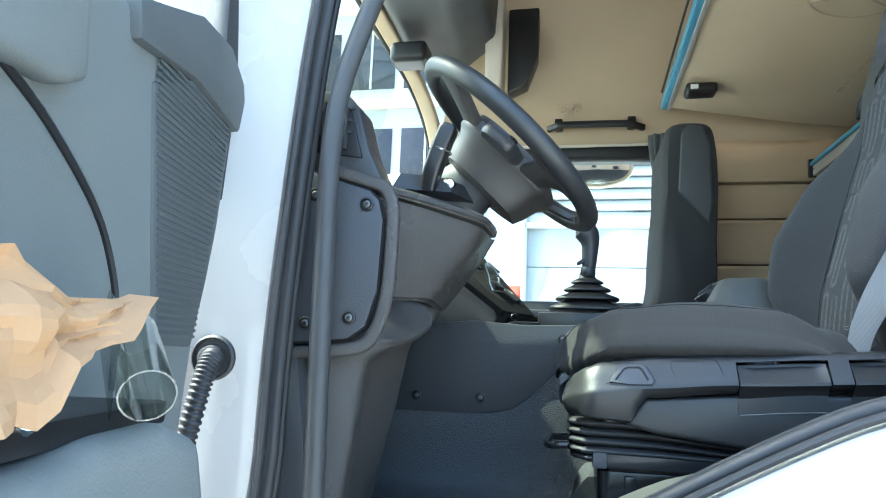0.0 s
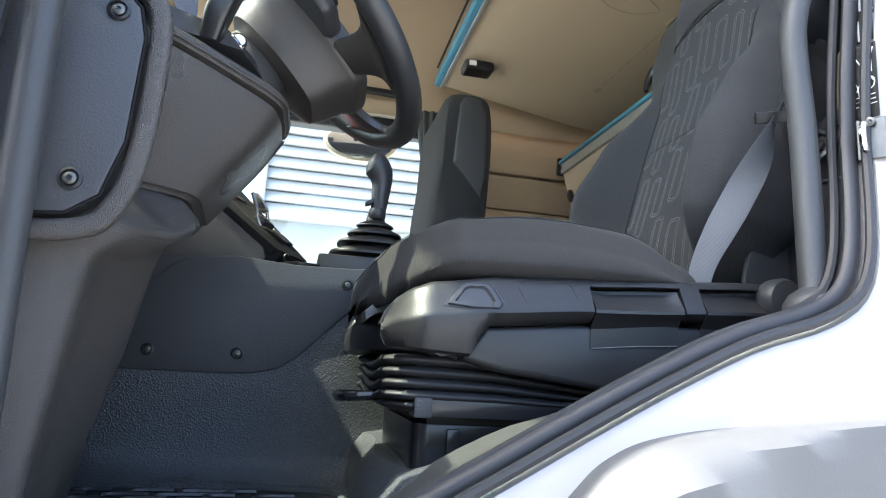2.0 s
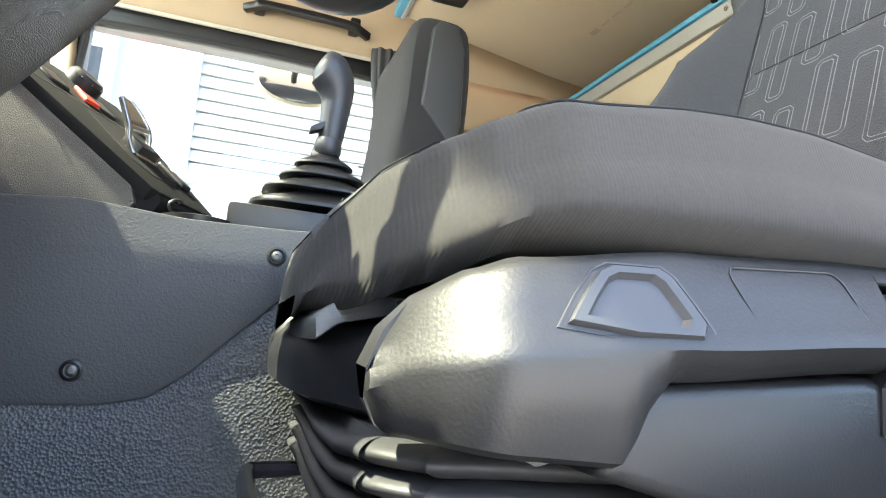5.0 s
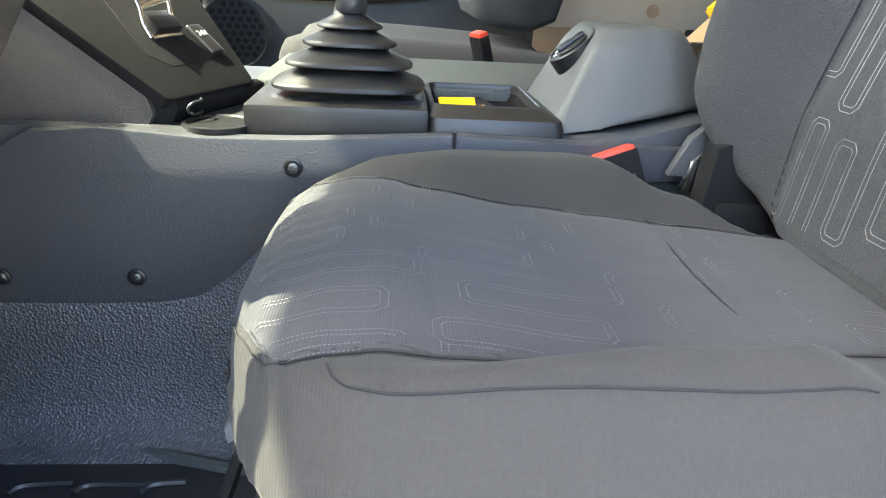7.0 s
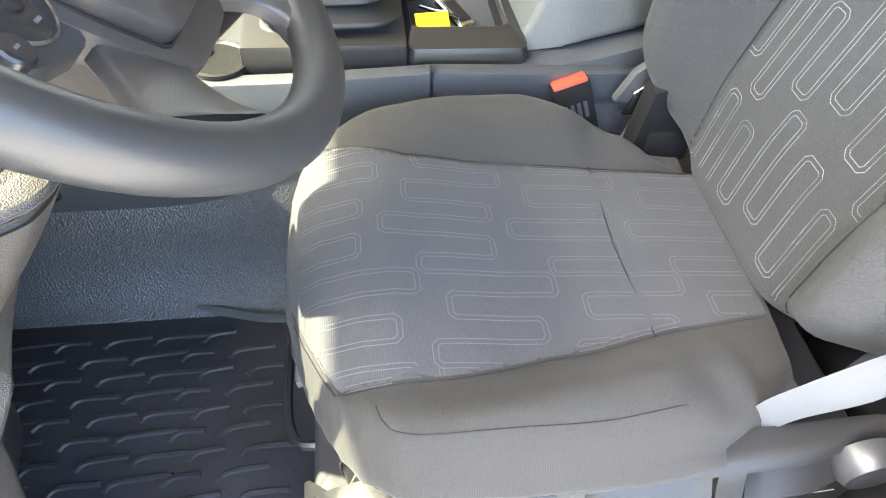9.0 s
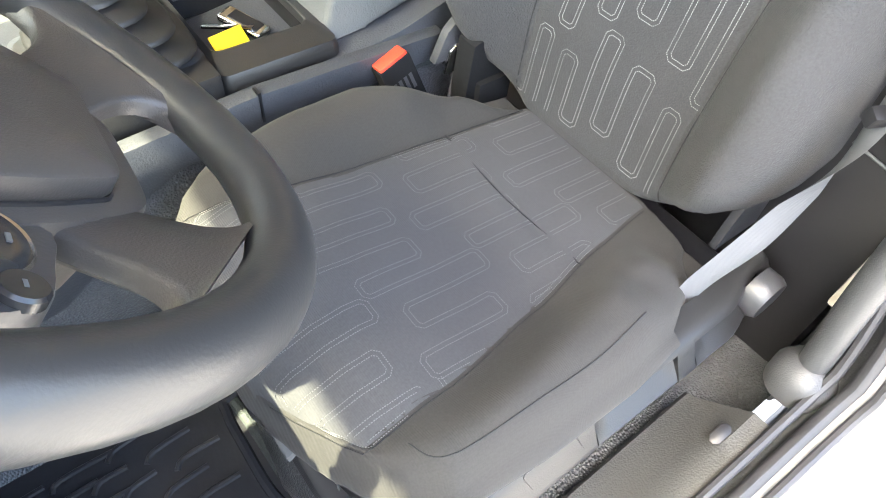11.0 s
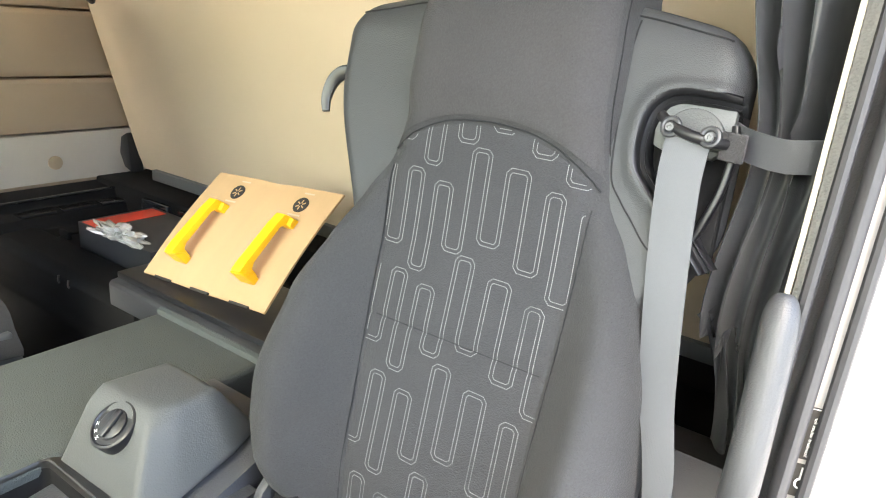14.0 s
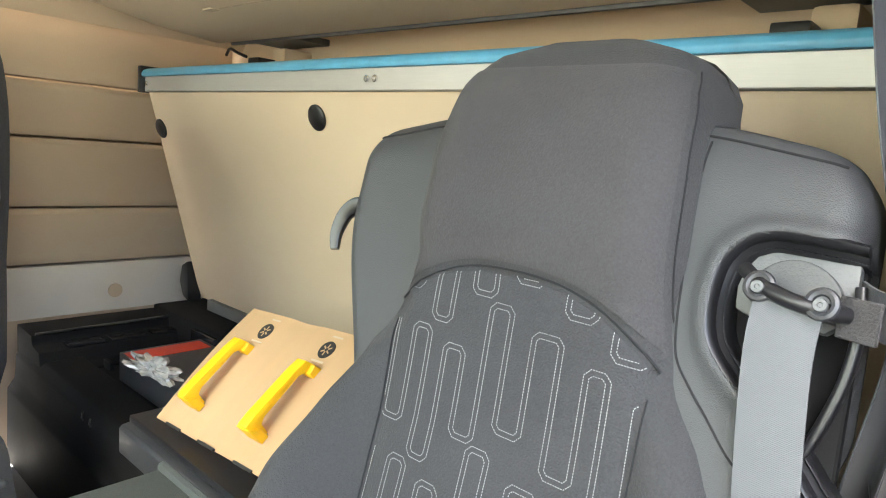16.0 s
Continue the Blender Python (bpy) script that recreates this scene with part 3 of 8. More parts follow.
part("cap", bm_revolve(N(), [(0.024, -0.006), (0.024, 0.003), (0.018, 0.005), (0.004, 0.005)], (1.24, Y1 + 0.088, 0.57), (0, -1, 0), 20), BEIGE, pad, "round beige screw cap")
part("backing", bm_box(N(), 0.74, 1.78, Y1 + 0.14, Y1 + 0.19, FLOOR, 2.2), BEIGE, pad)

bm = N()
bm_box(bm, 1.62, 1.70, 0.2, Y1 + 0.16, FLOOR, 2.3, 0.01)
thing("wall_rear", bm, BEIGE, "beige rear wall lining of the cab", "wall", kind="structure")
bm = N()
rings = []
for k in range(13):
    y = 0.2 + (Y1 - 0.1) * k / 12
    z = 2.24 + 0.03 * math.sin(math.pi * k / 12)
    rings.append([Vector((x, y, z - (0.10 if x < -0.5 else 0))) for x in (-0.90, -0.5, 0.0, 0.6, 1.2, 1.75)])
bm_loft(bm, rings, cap=False, closed=False)
bmesh.ops.solidify(bm, geom=bm.faces[:], thickness=-0.04)
thing("ceiling", bm, BEIGE, "beige moulded cab ceiling", "ceiling", kind="structure")

# front: bulkhead, windscreen and its posts
thing("wall_front", bm_box(N(), -1.15, -1.05, 0.15, Y1 + 0.1, -0.1, 0.86, 0.01), PLASTIC, "dark front bulkhead below the windscreen", "wall", kind="structure")
bm = N()
rings = []
for z, x in ((0.84, -1.04), (1.1, -1.02), (1.4, -0.97), (1.8, -0.87), (2.12, -0.76)):
    rings.append([Vector((x + 0.16 * (((y - 1.38) / 1.1) ** 2), y, z)) for y in [0.28 + 2.2 * k / 14 for k in range(15)]])
bm_loft(bm, rings, cap=False, closed=False)
thing("windscreen", bm, WINDSCREEN, "large curved clear windscreen", "window", kind="structure")


# ---------- driver's seat ----------
SEAT_Y = 0.675


CUSH_X0, CUSH_X1 = 0.186, 0.70
MID_Z = [(0.186, 0.402), (0.195, 0.430), (0.21, 0.448), (0.23, 0.460), (0.27, 0.471), (0.30, 0.473), (0.34, 0.466), (0.42, 0.453), (0.50, 0.446), (0.59, 0.438), (0.70, 0.428)]
SIDE_Z = [(0.186, 0.405), (0.20, 0.442), (0.225, 0.466), (0.25, 0.476), (0.29, 0.489), (0.36, 0.496), (0.44, 0.497), (0.52, 0.489), (0.60, 0.460), (0.66, 0.432), (0.70, 0.415)]
LOW_Z = [(0.186, 0.385), (0.21, 0.380), (0.24, 0.395), (0.27, 0.412), (0.30, 0.415), (0.47, 0.417), (0.70, 0.418)]
HALF_W = [(0.186, 0.035), (0.195, 0.070), (0.203, 0.097), (0.211, 0.121), (0.220, 0.145), (0.232, 0.171), (0.245, 0.194), (0.262, 0.218), (0.295, 0.239), (0.40, 0.247), (0.50, 0.247), (0.58, 0.238), (0.65, 0.215), (0.70, 0.18)]
HALF_WF = [(0.186, 0.09), (0.190, 0.125), (0.197, 0.152), (0.208, 0.175), (0.222, 0.194), (0.24, 0.212), (0.27, 0.227), (0.31, 0.238), (0.40, 0.248), (0.48, 0.247), (0.54, 0.222), (0.60, 0.185), (0.66, 0.165), (0.70, 0.16)]
BOLSTER_SEAM = [(0.274, -0.190, 0), (0.280, -0.208, 0), (0.293, -0.219, 0), (0.322, -0.224, 0), (0.38, -0.227, 0), (0.46, -0.228, 0), (0.54, -0.217, 0)]
HALF_NEAR = [(0.2, 0.172), (0.26, 0.172), (0.34, 0.165), (0.47, 0.141), (0.59, 0.115), (0.69, 0.10)]
HALF_FAR = [(0.2, 0.165), (0.33, 0.137), (0.45, 0.132), (0.66, 0.125)]


def panel_half(x, y):
    """Half width of the centre panel, which narrows towards the back."""
    return interp(HALF_NEAR if y < SEAT_Y else HALF_FAR, x)


def cushion_top(x, y):
    """Height of the cushion's top at a place."""
    w = interp(HALF_W if y < SEAT_Y else HALF_WF, x)
    d = abs(y - SEAT_Y)
    ph = min(panel_half(x, y), max(w - 0.03, 0.02))
    mid, side_z = interp(MID_Z, x), interp(SIDE_Z, x) - (0.012 * smoothstep(0.55, 0.42, x) if y > SEAT_Y else 0)
    k = smoothstep(ph - 0.005, min(ph + 0.06, w - 0.012), d)
    z = mid + (side_z - mid) * k
    r, drop = (0.042, 0.038) if y < SEAT_Y else (0.035, 0.036)
    r = min(r, w * 0.6)
    e = max(d - (w - r), 0) / r
    z -= drop * (1 - math.sqrt(max(1 - min(e, 1) ** 2, 0)))
    groove = math.exp(-((d - ph) / 0.004) ** 2) * 0.003 + (math.exp(-((x - 0.55 - 0.06 * abs(y - SEAT_Y)) / 0.004) ** 2) * 0.0025 if d < ph else 0)
    wrinkle = 0.006 * smoothstep(0.48, 0.62, x) * k * math.sin(x * 60 + y * 55) * (1 if y > SEAT_Y else 0.6)
    return z - groove + wrinkle + 0.0012 * noise.noise((x * 14, y * 14, 1))


driver = group_thing("driver_seat", "dark grey cloth driver's seat with pale stitching on sprung base", "seat", (0.45, SEAT_Y, FLOOR))
bm = N()
rings = []
nx, ny = 80, 66
for i in range(nx + 1):
    u = i / nx
    x = CUSH_X0 + (CUSH_X1 - CUSH_X0) * (u ** 1.9)
    w, wf, low = interp(HALF_W, x), interp(HALF_WF, x), interp(LOW_Z, x)
    row = []
    for j in range(ny + 1):
        y = SEAT_Y - w + (w + wf) * j / ny
        row.append(Vector((x, y, cushion_top(x, y))))
    for k in range(1, 6):
        t = k / 6
        row.append(Vector((x, SEAT_Y + wf + 0.014 * math.sin(t * 2.2), row[ny].z + (low - row[ny].z) * t)))
    row.append(Vector((x, SEAT_Y + wf - 0.01, low - 0.008)))
    row.append(Vector((x, SEAT_Y - w + 0.01, low - 0.008)))
    for k in range(5, 0, -1):
        t = k / 6
        row.append(Vector((x, SEAT_Y - w - 0.014 * math.sin(t * 2.2), row[0].z + (low - row[0].z) * t)))
    rings.append(row)
bm_loft(bm, rings)
cushion = part("seat_cushion", bm, CUSHION_CLOTH, driver, "dark cloth cushion with raised bolsters", 60)

# the ribbed centre panel lies as a thin skin on the cushion
bm = N()
rings = []
for i in range(50):
    x = 0.194 + (0.694 - 0.194) * i / 49
    ya, yb = SEAT_Y - min(interp(HALF_NEAR, x), interp(HALF_W, x) - 0.012) + 0.004, SEAT_Y + min(interp(HALF_FAR, x), interp(HALF_WF, x) - 0.012) - 0.004
    rings.append([Vector((x, ya + (yb - ya) * j / 24, cushion_top(x, ya + (yb - ya) * j / 24) + 0.002 - (0.0018 if j in (0, 24) else 0))) for j in range(25)])
bm_loft(bm, rings, cap=False, closed=False)
part("centre_panel", bm, FABRIC, cushion, "woven centre panel", 60)


def dash(bm, a, b, n, w=0.00048, h=0.00025):
    """One stitch, a small raised bar from a to b on a surface with normal n."""
    d = b - a
    s = d.cross(n).normalized() * w
    o = n * h
    v = [bm.verts.new(p) for p in (a - s, a + s, b + s, b - s, a + o, b + o)]
    for f in ((0, 4, 5, 3), (1, 2, 5, 4), (0, 1, 4), (3, 5, 2)):
        bm.faces.new([v[k] for k in f])


def stitch_line(bm, pts, surf, step=0.0026, gap=0.35):
    """Dashes along a 2D line, laid on surf(u, v) -> (point, normal)."""
    acc = 0.0
    for (u0, v0), (u1, v1) in zip(pts, pts[1:]):
        L = math.hypot(u1 - u0, v1 - v0)
        t = -acc
        while t < L:
            a, b = max(t, 0.0), min(t + step * (1 - gap), L)
            if b - a > step * 0.15:
                pa, na = surf(u0 + (u1 - u0) * a / L, v0 + (v1 - v0) * a / L)
                pb, _ = surf(u0 + (u1 - u0) * b / L, v0 + (v1 - v0) * b / L)
                dash(bm, pa, pb, na)
            t += step
        acc = (L + acc) % step


# the pattern: a double-stitched meander in each row; places of its upright runs, and the level of each turn between two runs
BACK_RUNS = [0.137, 0.111, 0.089, 0.066, 0.042, 0.016, -0.008, -0.036, -0.065, -0.093, -0.114, -0.141, -0.170]
BACK_TURNS = [0.440, 0.542, 0.413, 0.531, 0.449, 0.582, 0.469, 0.566, 0.448, 0.548, 0.423, 0.534]
BACK_ROWS = [0.141, 0.0, -0.138, -0.281, -0.426, -0.570]
CUSH_RUNS = [0.138, 0.114, 0.089, 0.058, 0.034, 0.008, -0.021, -0.043, -0.070, -0.099, -0.126, -0.152, -0.18]
CUSH_TURNS = [0.479, 0.575, 0.462, 0.556, 0.433, 0.552, 0.469, 0.608, 0.494, 0.586, 0.474, 0.60]
CUSH_ROWS = [0.141, 0.0, -0.142, -0.285]


def meander_path(runs, turns, shift, chamfer=0.0048):
    """The middle line of one row of the pattern, with its corners cut."""
    pts = [(turns[1] + shift, runs[0])]
    for k, level in enumerate(turns):
        pts += [(level + shift, runs[k]), (level + shift, runs[k + 1])]
    out = [pts[0]]
    for a, p, b in zip(pts, pts[1:], pts[2:]):
        for q in (a, b):
            d = math.hypot(q[0] - p[0], q[1] - p[1])
            c = min(chamfer, d * 0.42) / d
            out.append((p[0] + (q[0] - p[0]) * c, p[1] + (q[1] - p[1]) * c))
    return out


def shifted_line(pts, d):
    """The line moved sideways by d, mitred at its corners."""
    out = []
    for k, p in enumerate(pts):
        a, b = pts[max(k - 1, 0)], pts[min(k + 1, len(pts) - 1)]
        t0 = Vector((p[0] - a[0], p[1] - a[1])) if k else Vector((b[0] - p[0], b[1] - p[1]))
        t1 = Vector((b[0] - p[0], b[1] - p[1])) if k < len(pts) - 1 else t0
        t0, t1 = t0.normalized(), t1.normalized()
        n = Vector((-t0.y - t1.y, t0.x + t1.x))
        n = n.normalized() / max(0.6, math.cos(0.5 * math.acos(min(max(t0.dot(t1), -1), 1))))
        out.append((p[0] + n.x * d, p[1] + n.y * d))
    return out


def stitched(bm, surf, runs, turns, rows, inside, gap=0.0026):
    for shift in rows:
        mid = meander_path(runs, turns, shift)
        for off in (-gap, gap):
            line = shifted_line(mid, off)
            fine = []
            for p, q in zip(line, line[1:]):
                n = max(1, int(math.hypot(q[0] - p[0], q[1] - p[1]) / 0.003))
                fine += [(p[0] + (q[0] - p[0]) * k / n, p[1] + (q[1] - p[1]) * k / n) for k in range(n)]
            run = []
            for p in fine + [None]:
                if p is not None and inside(*p):
                    run.append(p)
                    continue
                if len(run) > 3:
                    stitch_line(bm, run, surf)
                run = []


def cushion_surf(u, v):
    x, y = u, SEAT_Y + v
    p = Vector((x, y, cushion_top(x, y) + 0.0022))
    e = 0.003
    n = Vector((-(cushion_top(x + e, y) - cushion_top(x - e, y)) / (2 * e), 0, 1)).normalized()
    return p, n


bm = N()
stitched(bm, cushion_surf, CUSH_RUNS, CUSH_TURNS, CUSH_ROWS, lambda u, v: 0.205 <= u <= 0.690 and -min(interp(HALF_NEAR, u), interp(HALF_W, u) - 0.02) + 0.006 < v < min(interp(HALF_FAR, u), interp(HALF_WF, u) - 0.02) - 0.006)
for s in (-1, 1):
    for o in (0.0, 0.0045):
        half = HALF_NEAR if s < 0 else HALF_FAR
        stitch_line(bm, [(0.222 + 0.0062 * k, s * (min(interp(half, 0.222 + 0.0062 * k), interp(HALF_W, 0.222 + 0.0062 * k) - 0.022) - 0.002 - o)) for k in range(12)], cushion_surf)
        stitch_line(bm, [(0.333, s * (interp(half, 0.333) - 0.004 - 0.0022 * k)) for k in range(5)] if o == 0.0 else [(0.337, s * (interp(half, 0.337) - 0.004 - 0.0022 * k)) for k in range(5)], cushion_surf)
        stitch_line(bm, [(0.472 + 0.006 * k, s * (interp(half, 0.472 + 0.006 * k) - 0.004 - o)) for k in range(20)], cushion_surf)
part("stitching", bm, THREAD_DIM, cushion, "pale double stitching")
bm = N()
for s in (-1, 1):
    bm_tube(bm, [cushion_surf(x, (-min(interp(HALF_NEAR, x), interp(HALF_W, x) - 0.014) if s < 0 else min(interp(HALF_FAR, x), interp(HALF_WF, x) - 0.014)))[0] for x in [0.20 + 0.01 * k for k in range(50)]], 0.0006, 6)
bm_tube(bm, [cushion_surf(0.55 + 0.06 * abs(v), v)[0] + Vector((0, 0, 0.0004)) for v in [-0.122 + 0.252 * k / 50 for k in range(51)]], 0.0010, 6)
part("seam", bm, SEAM, cushion)
pts = []
for k in range(30):
    x = 0.20 + 0.44 * k / 29
    yy = SEAT_Y + interp(HALF_WF, x) - 0.0002
    pts.append(Vector((x, yy, cushion_top(x, yy) + 0.0002)))
part("piping", bm_tube(N(), pts, 0.0010, 6), FABRIC_SIDE, cushion)
# the sewn corner fold of the near bolster
pts = [cushion_surf(x, v)[0] - Vector((0, 0, 0.0018)) for x, v in [(p.x, p.y) for p in smooth_path(BOLSTER_SEAM, 6)]]
part("bolster_seam", bm_tube(N(), pts, 0.0007, 6), SEAM, cushion)

# backrest: built in its own leaning frame, u up along it, v across, w forward
LEAN = radians(15.5)
BACK_AT = Vector((0.695, 0.70, 0.43))
BU = Vector((math.sin(LEAN), 0, math.cos(LEAN)))
BW = Vector((-math.cos(LEAN), 0, math.sin(LEAN)))


def back_point(u, v, w):
    return BACK_AT + BU * u + Vector((0, v + 0.051 * u, 0)) + BW * w


BACK_W = [(0.0, 0.135), (0.015, 0.155), (0.04, 0.188), (0.07, 0.216), (0.11, 0.240), (0.16, 0.251), (0.24, 0.252), (0.34, 0.243), (0.43, 0.225), (0.50, 0.200), (0.56, 0.172), (0.62, 0.158), (0.72, 0.155), (0.78, 0.151), (0.82, 0.144), (0.845, 0.132), (0.862, 0.115), (0.872, 0.09)]
BACK_PANEL = [(0.0, 0.127), (0.2, 0.132), (0.4, 0.140), (0.55, 0.145), (0.62, 0.145)]
BACK_BOLSTER = [(0.0, 0.03), (0.10, 0.065), (0.22, 0.075), (0.34, 0.055), (0.46, 0.025), (0.56, 0.006), (0.62, 0.0), (0.825, 0.0)]
BACK_MID = [(0.0, 0.0), (0.12, 0.012), (0.25, 0.008), (0.45, 0.0), (0.60, 0.010), (0.66, 0.026), (0.74, 0.028), (0.80, 0.018), (0.84, -0.002), (0.872, -0.035)]
ARC = lambda v: 0.618 - 0.050 * (abs(v) / 0.145) ** 2.5


def back_front(u, v):
    w = interp(BACK_W, u) * (1.0 + (0.08 * smoothstep(0.55, 0.3, u) if v > 0 else 0))
    d = abs(v)
    p = interp(BACK_PANEL, min(u, 0.55))
    k = smoothstep(p - 0.01, p + 0.075, d)
    f = interp(BACK_MID, u) + interp(BACK_BOLSTER, u) * k * (1.3 if v > 0 else 1.2)
    e = max(d - (w - 0.055), 0) / 0.055
    f -= 0.075 * (1 - math.sqrt(max(1 - min(e, 1) ** 2, 0)))
    if u < ARC(v) + 0.02:
        f -= 0.003 * math.exp(-((d - p) / 0.004) ** 2)
    f -= 0.0035 * math.exp(-((u - ARC(v)) / 0.005) ** 2) * (d < 0.15)
    f -= 0.0025 * math.exp(-((u - 0.336) / 0.004) ** 2) * (d < p)
    return f


backrest = None
bm = N()
rings = []
nv = 60
for i in range(76):
    u = 0.872 * i / 75
    w = interp(BACK_W, u)
    thick = 0.085 + 0.035 * smoothstep(0.0, 0.3, u) - 0.012 * smoothstep(0.45, 0.8, u)
    wf = w * (1.0 + 0.08 * smoothstep(0.55, 0.3, u))
    row = [back_point(u, -w + (w + wf) * j / nv, back_front(u, -w + (w + wf) * j / nv)) for j in range(nv + 1)]
    edge = back_front(u, -w)
    row += [back_point(u, wf + 0.004, back_front(u, wf) - 0.02), back_point(u, wf + 0.002, -thick * 0.7), back_point(u, wf - 0.02, -thick)]
    row += [back_point(u, -w + 0.02, -thick), back_point(u, -w - 0.002, -thick * 0.7), back_point(u, -w - 0.004, edge - 0.02)]
    rings.append(row)
bm_loft(bm, rings)
backrest = part("backrest", bm, FABRIC_SIDE, driver, "high dark cloth backrest with side bolsters", 60)


def back_surf(u, v):
    return back_point(u, v, back_front(u, v) + 0.0022), BW


bm = N()
rings = []
for i in range(60):
    u0 = 0.01 + 0.62 * i / 59
    rings.append([back_point(min(u0, ARC(v) - 0.006), v, back_front(min(u0, ARC(v) - 0.006), v) + (0.0018 if 0 < j < 24 else 0.0)) for j in range(25) for v in [(-1 + 2 * j / 24) * (interp(BACK_PANEL, min(u0, 0.55)) - 0.004)]])
bm_loft(bm, rings, cap=False, closed=False)
part("centre_panel", bm, FABRIC_BACK, backrest, "woven centre panel", 60)
bm = N()
stitched(bm, back_surf, BACK_RUNS, BACK_TURNS, BACK_ROWS, lambda u, v: 0.015 <= u <= ARC(v) - 0.004 and abs(v) < interp(BACK_PANEL, min(u, 0.55)) - 0.002)
part("stitching", bm, THREAD, backrest, "pale double stitching")
bm = N()
for s in (-1, 1):
    bm_tube(bm, [back_surf(0.012 * k, s * (interp(BACK_PANEL, min(0.012 * k, 0.55)) + 0.001))[0] for k in range(46)], 0.0009, 6)
bm_tube(bm, [back_surf(ARC(v), v)[0] for v in [-0.15 + 0.3 * k / 30 for k in range(31)]], 0.0012, 6)
bm_tube(bm, [back_surf(0.336, v)[0] for v in [-0.126 + 0.252 * k / 20 for k in range(21)]], 0.0008, 6)
part("seam", bm, SEAM, backrest)
# head section skin
bm = N()
rings = []
for i in range(40):
    row = []
    for j in range(31):
        v = (-1 + 2 * j / 30)
        u1 = ARC(v * 0.145) + 0.006
        u = u1 + (0.83 - u1) * i / 39
        vv = v * (interp(BACK_W, u) - 0.012)
        row.append(back_point(u, vv, back_front(u, vv) + (0.0025 if 0 < j < 30 and i < 39 else -0.002)))
    rings.append(row)
bm_loft(bm, rings, cap=False, closed=False)
part("head_cover", bm, FABRIC_HEAD, backrest, "soft velour head section", 60)
for s in (-1, 1):
    bm = N()
    bm_tube(bm, [back_point(u, s * (interp(BACK_W, u) - 0.012), back_front(u, s * (interp(BACK_W, u) - 0.012)) + 0.001) for u in [0.56 + 0.27 * k / 20 for k in range(21)]], 0.001, 6)
    part("piping", bm, SEAM, backrest)

# shoulder wings beside the head section; the near one has the sunken belt outlet
def raw_back(u, v, w):
    """A place on the back counted from the seat's upright middle line."""
    return back_point(u, v - 0.051 * u, w)


OUTLET = smooth_path([(0.500, -0.272, 0), (0.535, -0.243, 0), (0.564, -0.213, 0), (0.578, -0.196, 0), (0.598, -0.180, 0), (0.622, -0.174, 0), (0.648, -0.175, 0), (0.668, -0.180, 0), (0.684, -0.193, 0), (0.692, -0.213, 0), (0.692, -0.240, 0), (0.690, -0.276, 0)], 5)


def outlet_depth(u, v):
    """Distance from the outlet's rim, positive on the sunken side."""
    p = Vector((u, v, 0))
    best, side = 1.0, 1.0
    for a, b in zip(OUTLET, OUTLET[1:]):
        d = b - a
        t = min(max((p - a).dot(d) / d.length_squared, 0), 1)
        q = p - a - d * t
        if q.length < best:
            best, side = q.length, d.x * (p - a).y - d.y * (p - a).x
    return best if side < 0 else -best


def wing_up(u, v):
    """The wings' upper edges slope down away from the head."""
    return u - 0.024 * smoothstep(0.12, 0.29, v) * smoothstep(0.69, 0.785, u)


def wing_front(u, v, v1, s):
    top = math.sqrt(max(1 - (max(u - 0.72, 0) / 0.066) ** 2, 0.0))
    e = min(max(v - (v1 - 0.03), 0) / 0.03, 1)
    f = -0.035 + 0.02 * top - 0.03 * (1 - math.sqrt(1 - e * e)) - 0.012 * smoothstep(0.14, 0.09, v)
    if s < 0:
        d = outlet_depth(u, -v)
        f += 0.005 * math.exp(-((d + 0.004) / 0.009) ** 2) - 0.042 * smoothstep(0.001, 0.010, d)
    return f


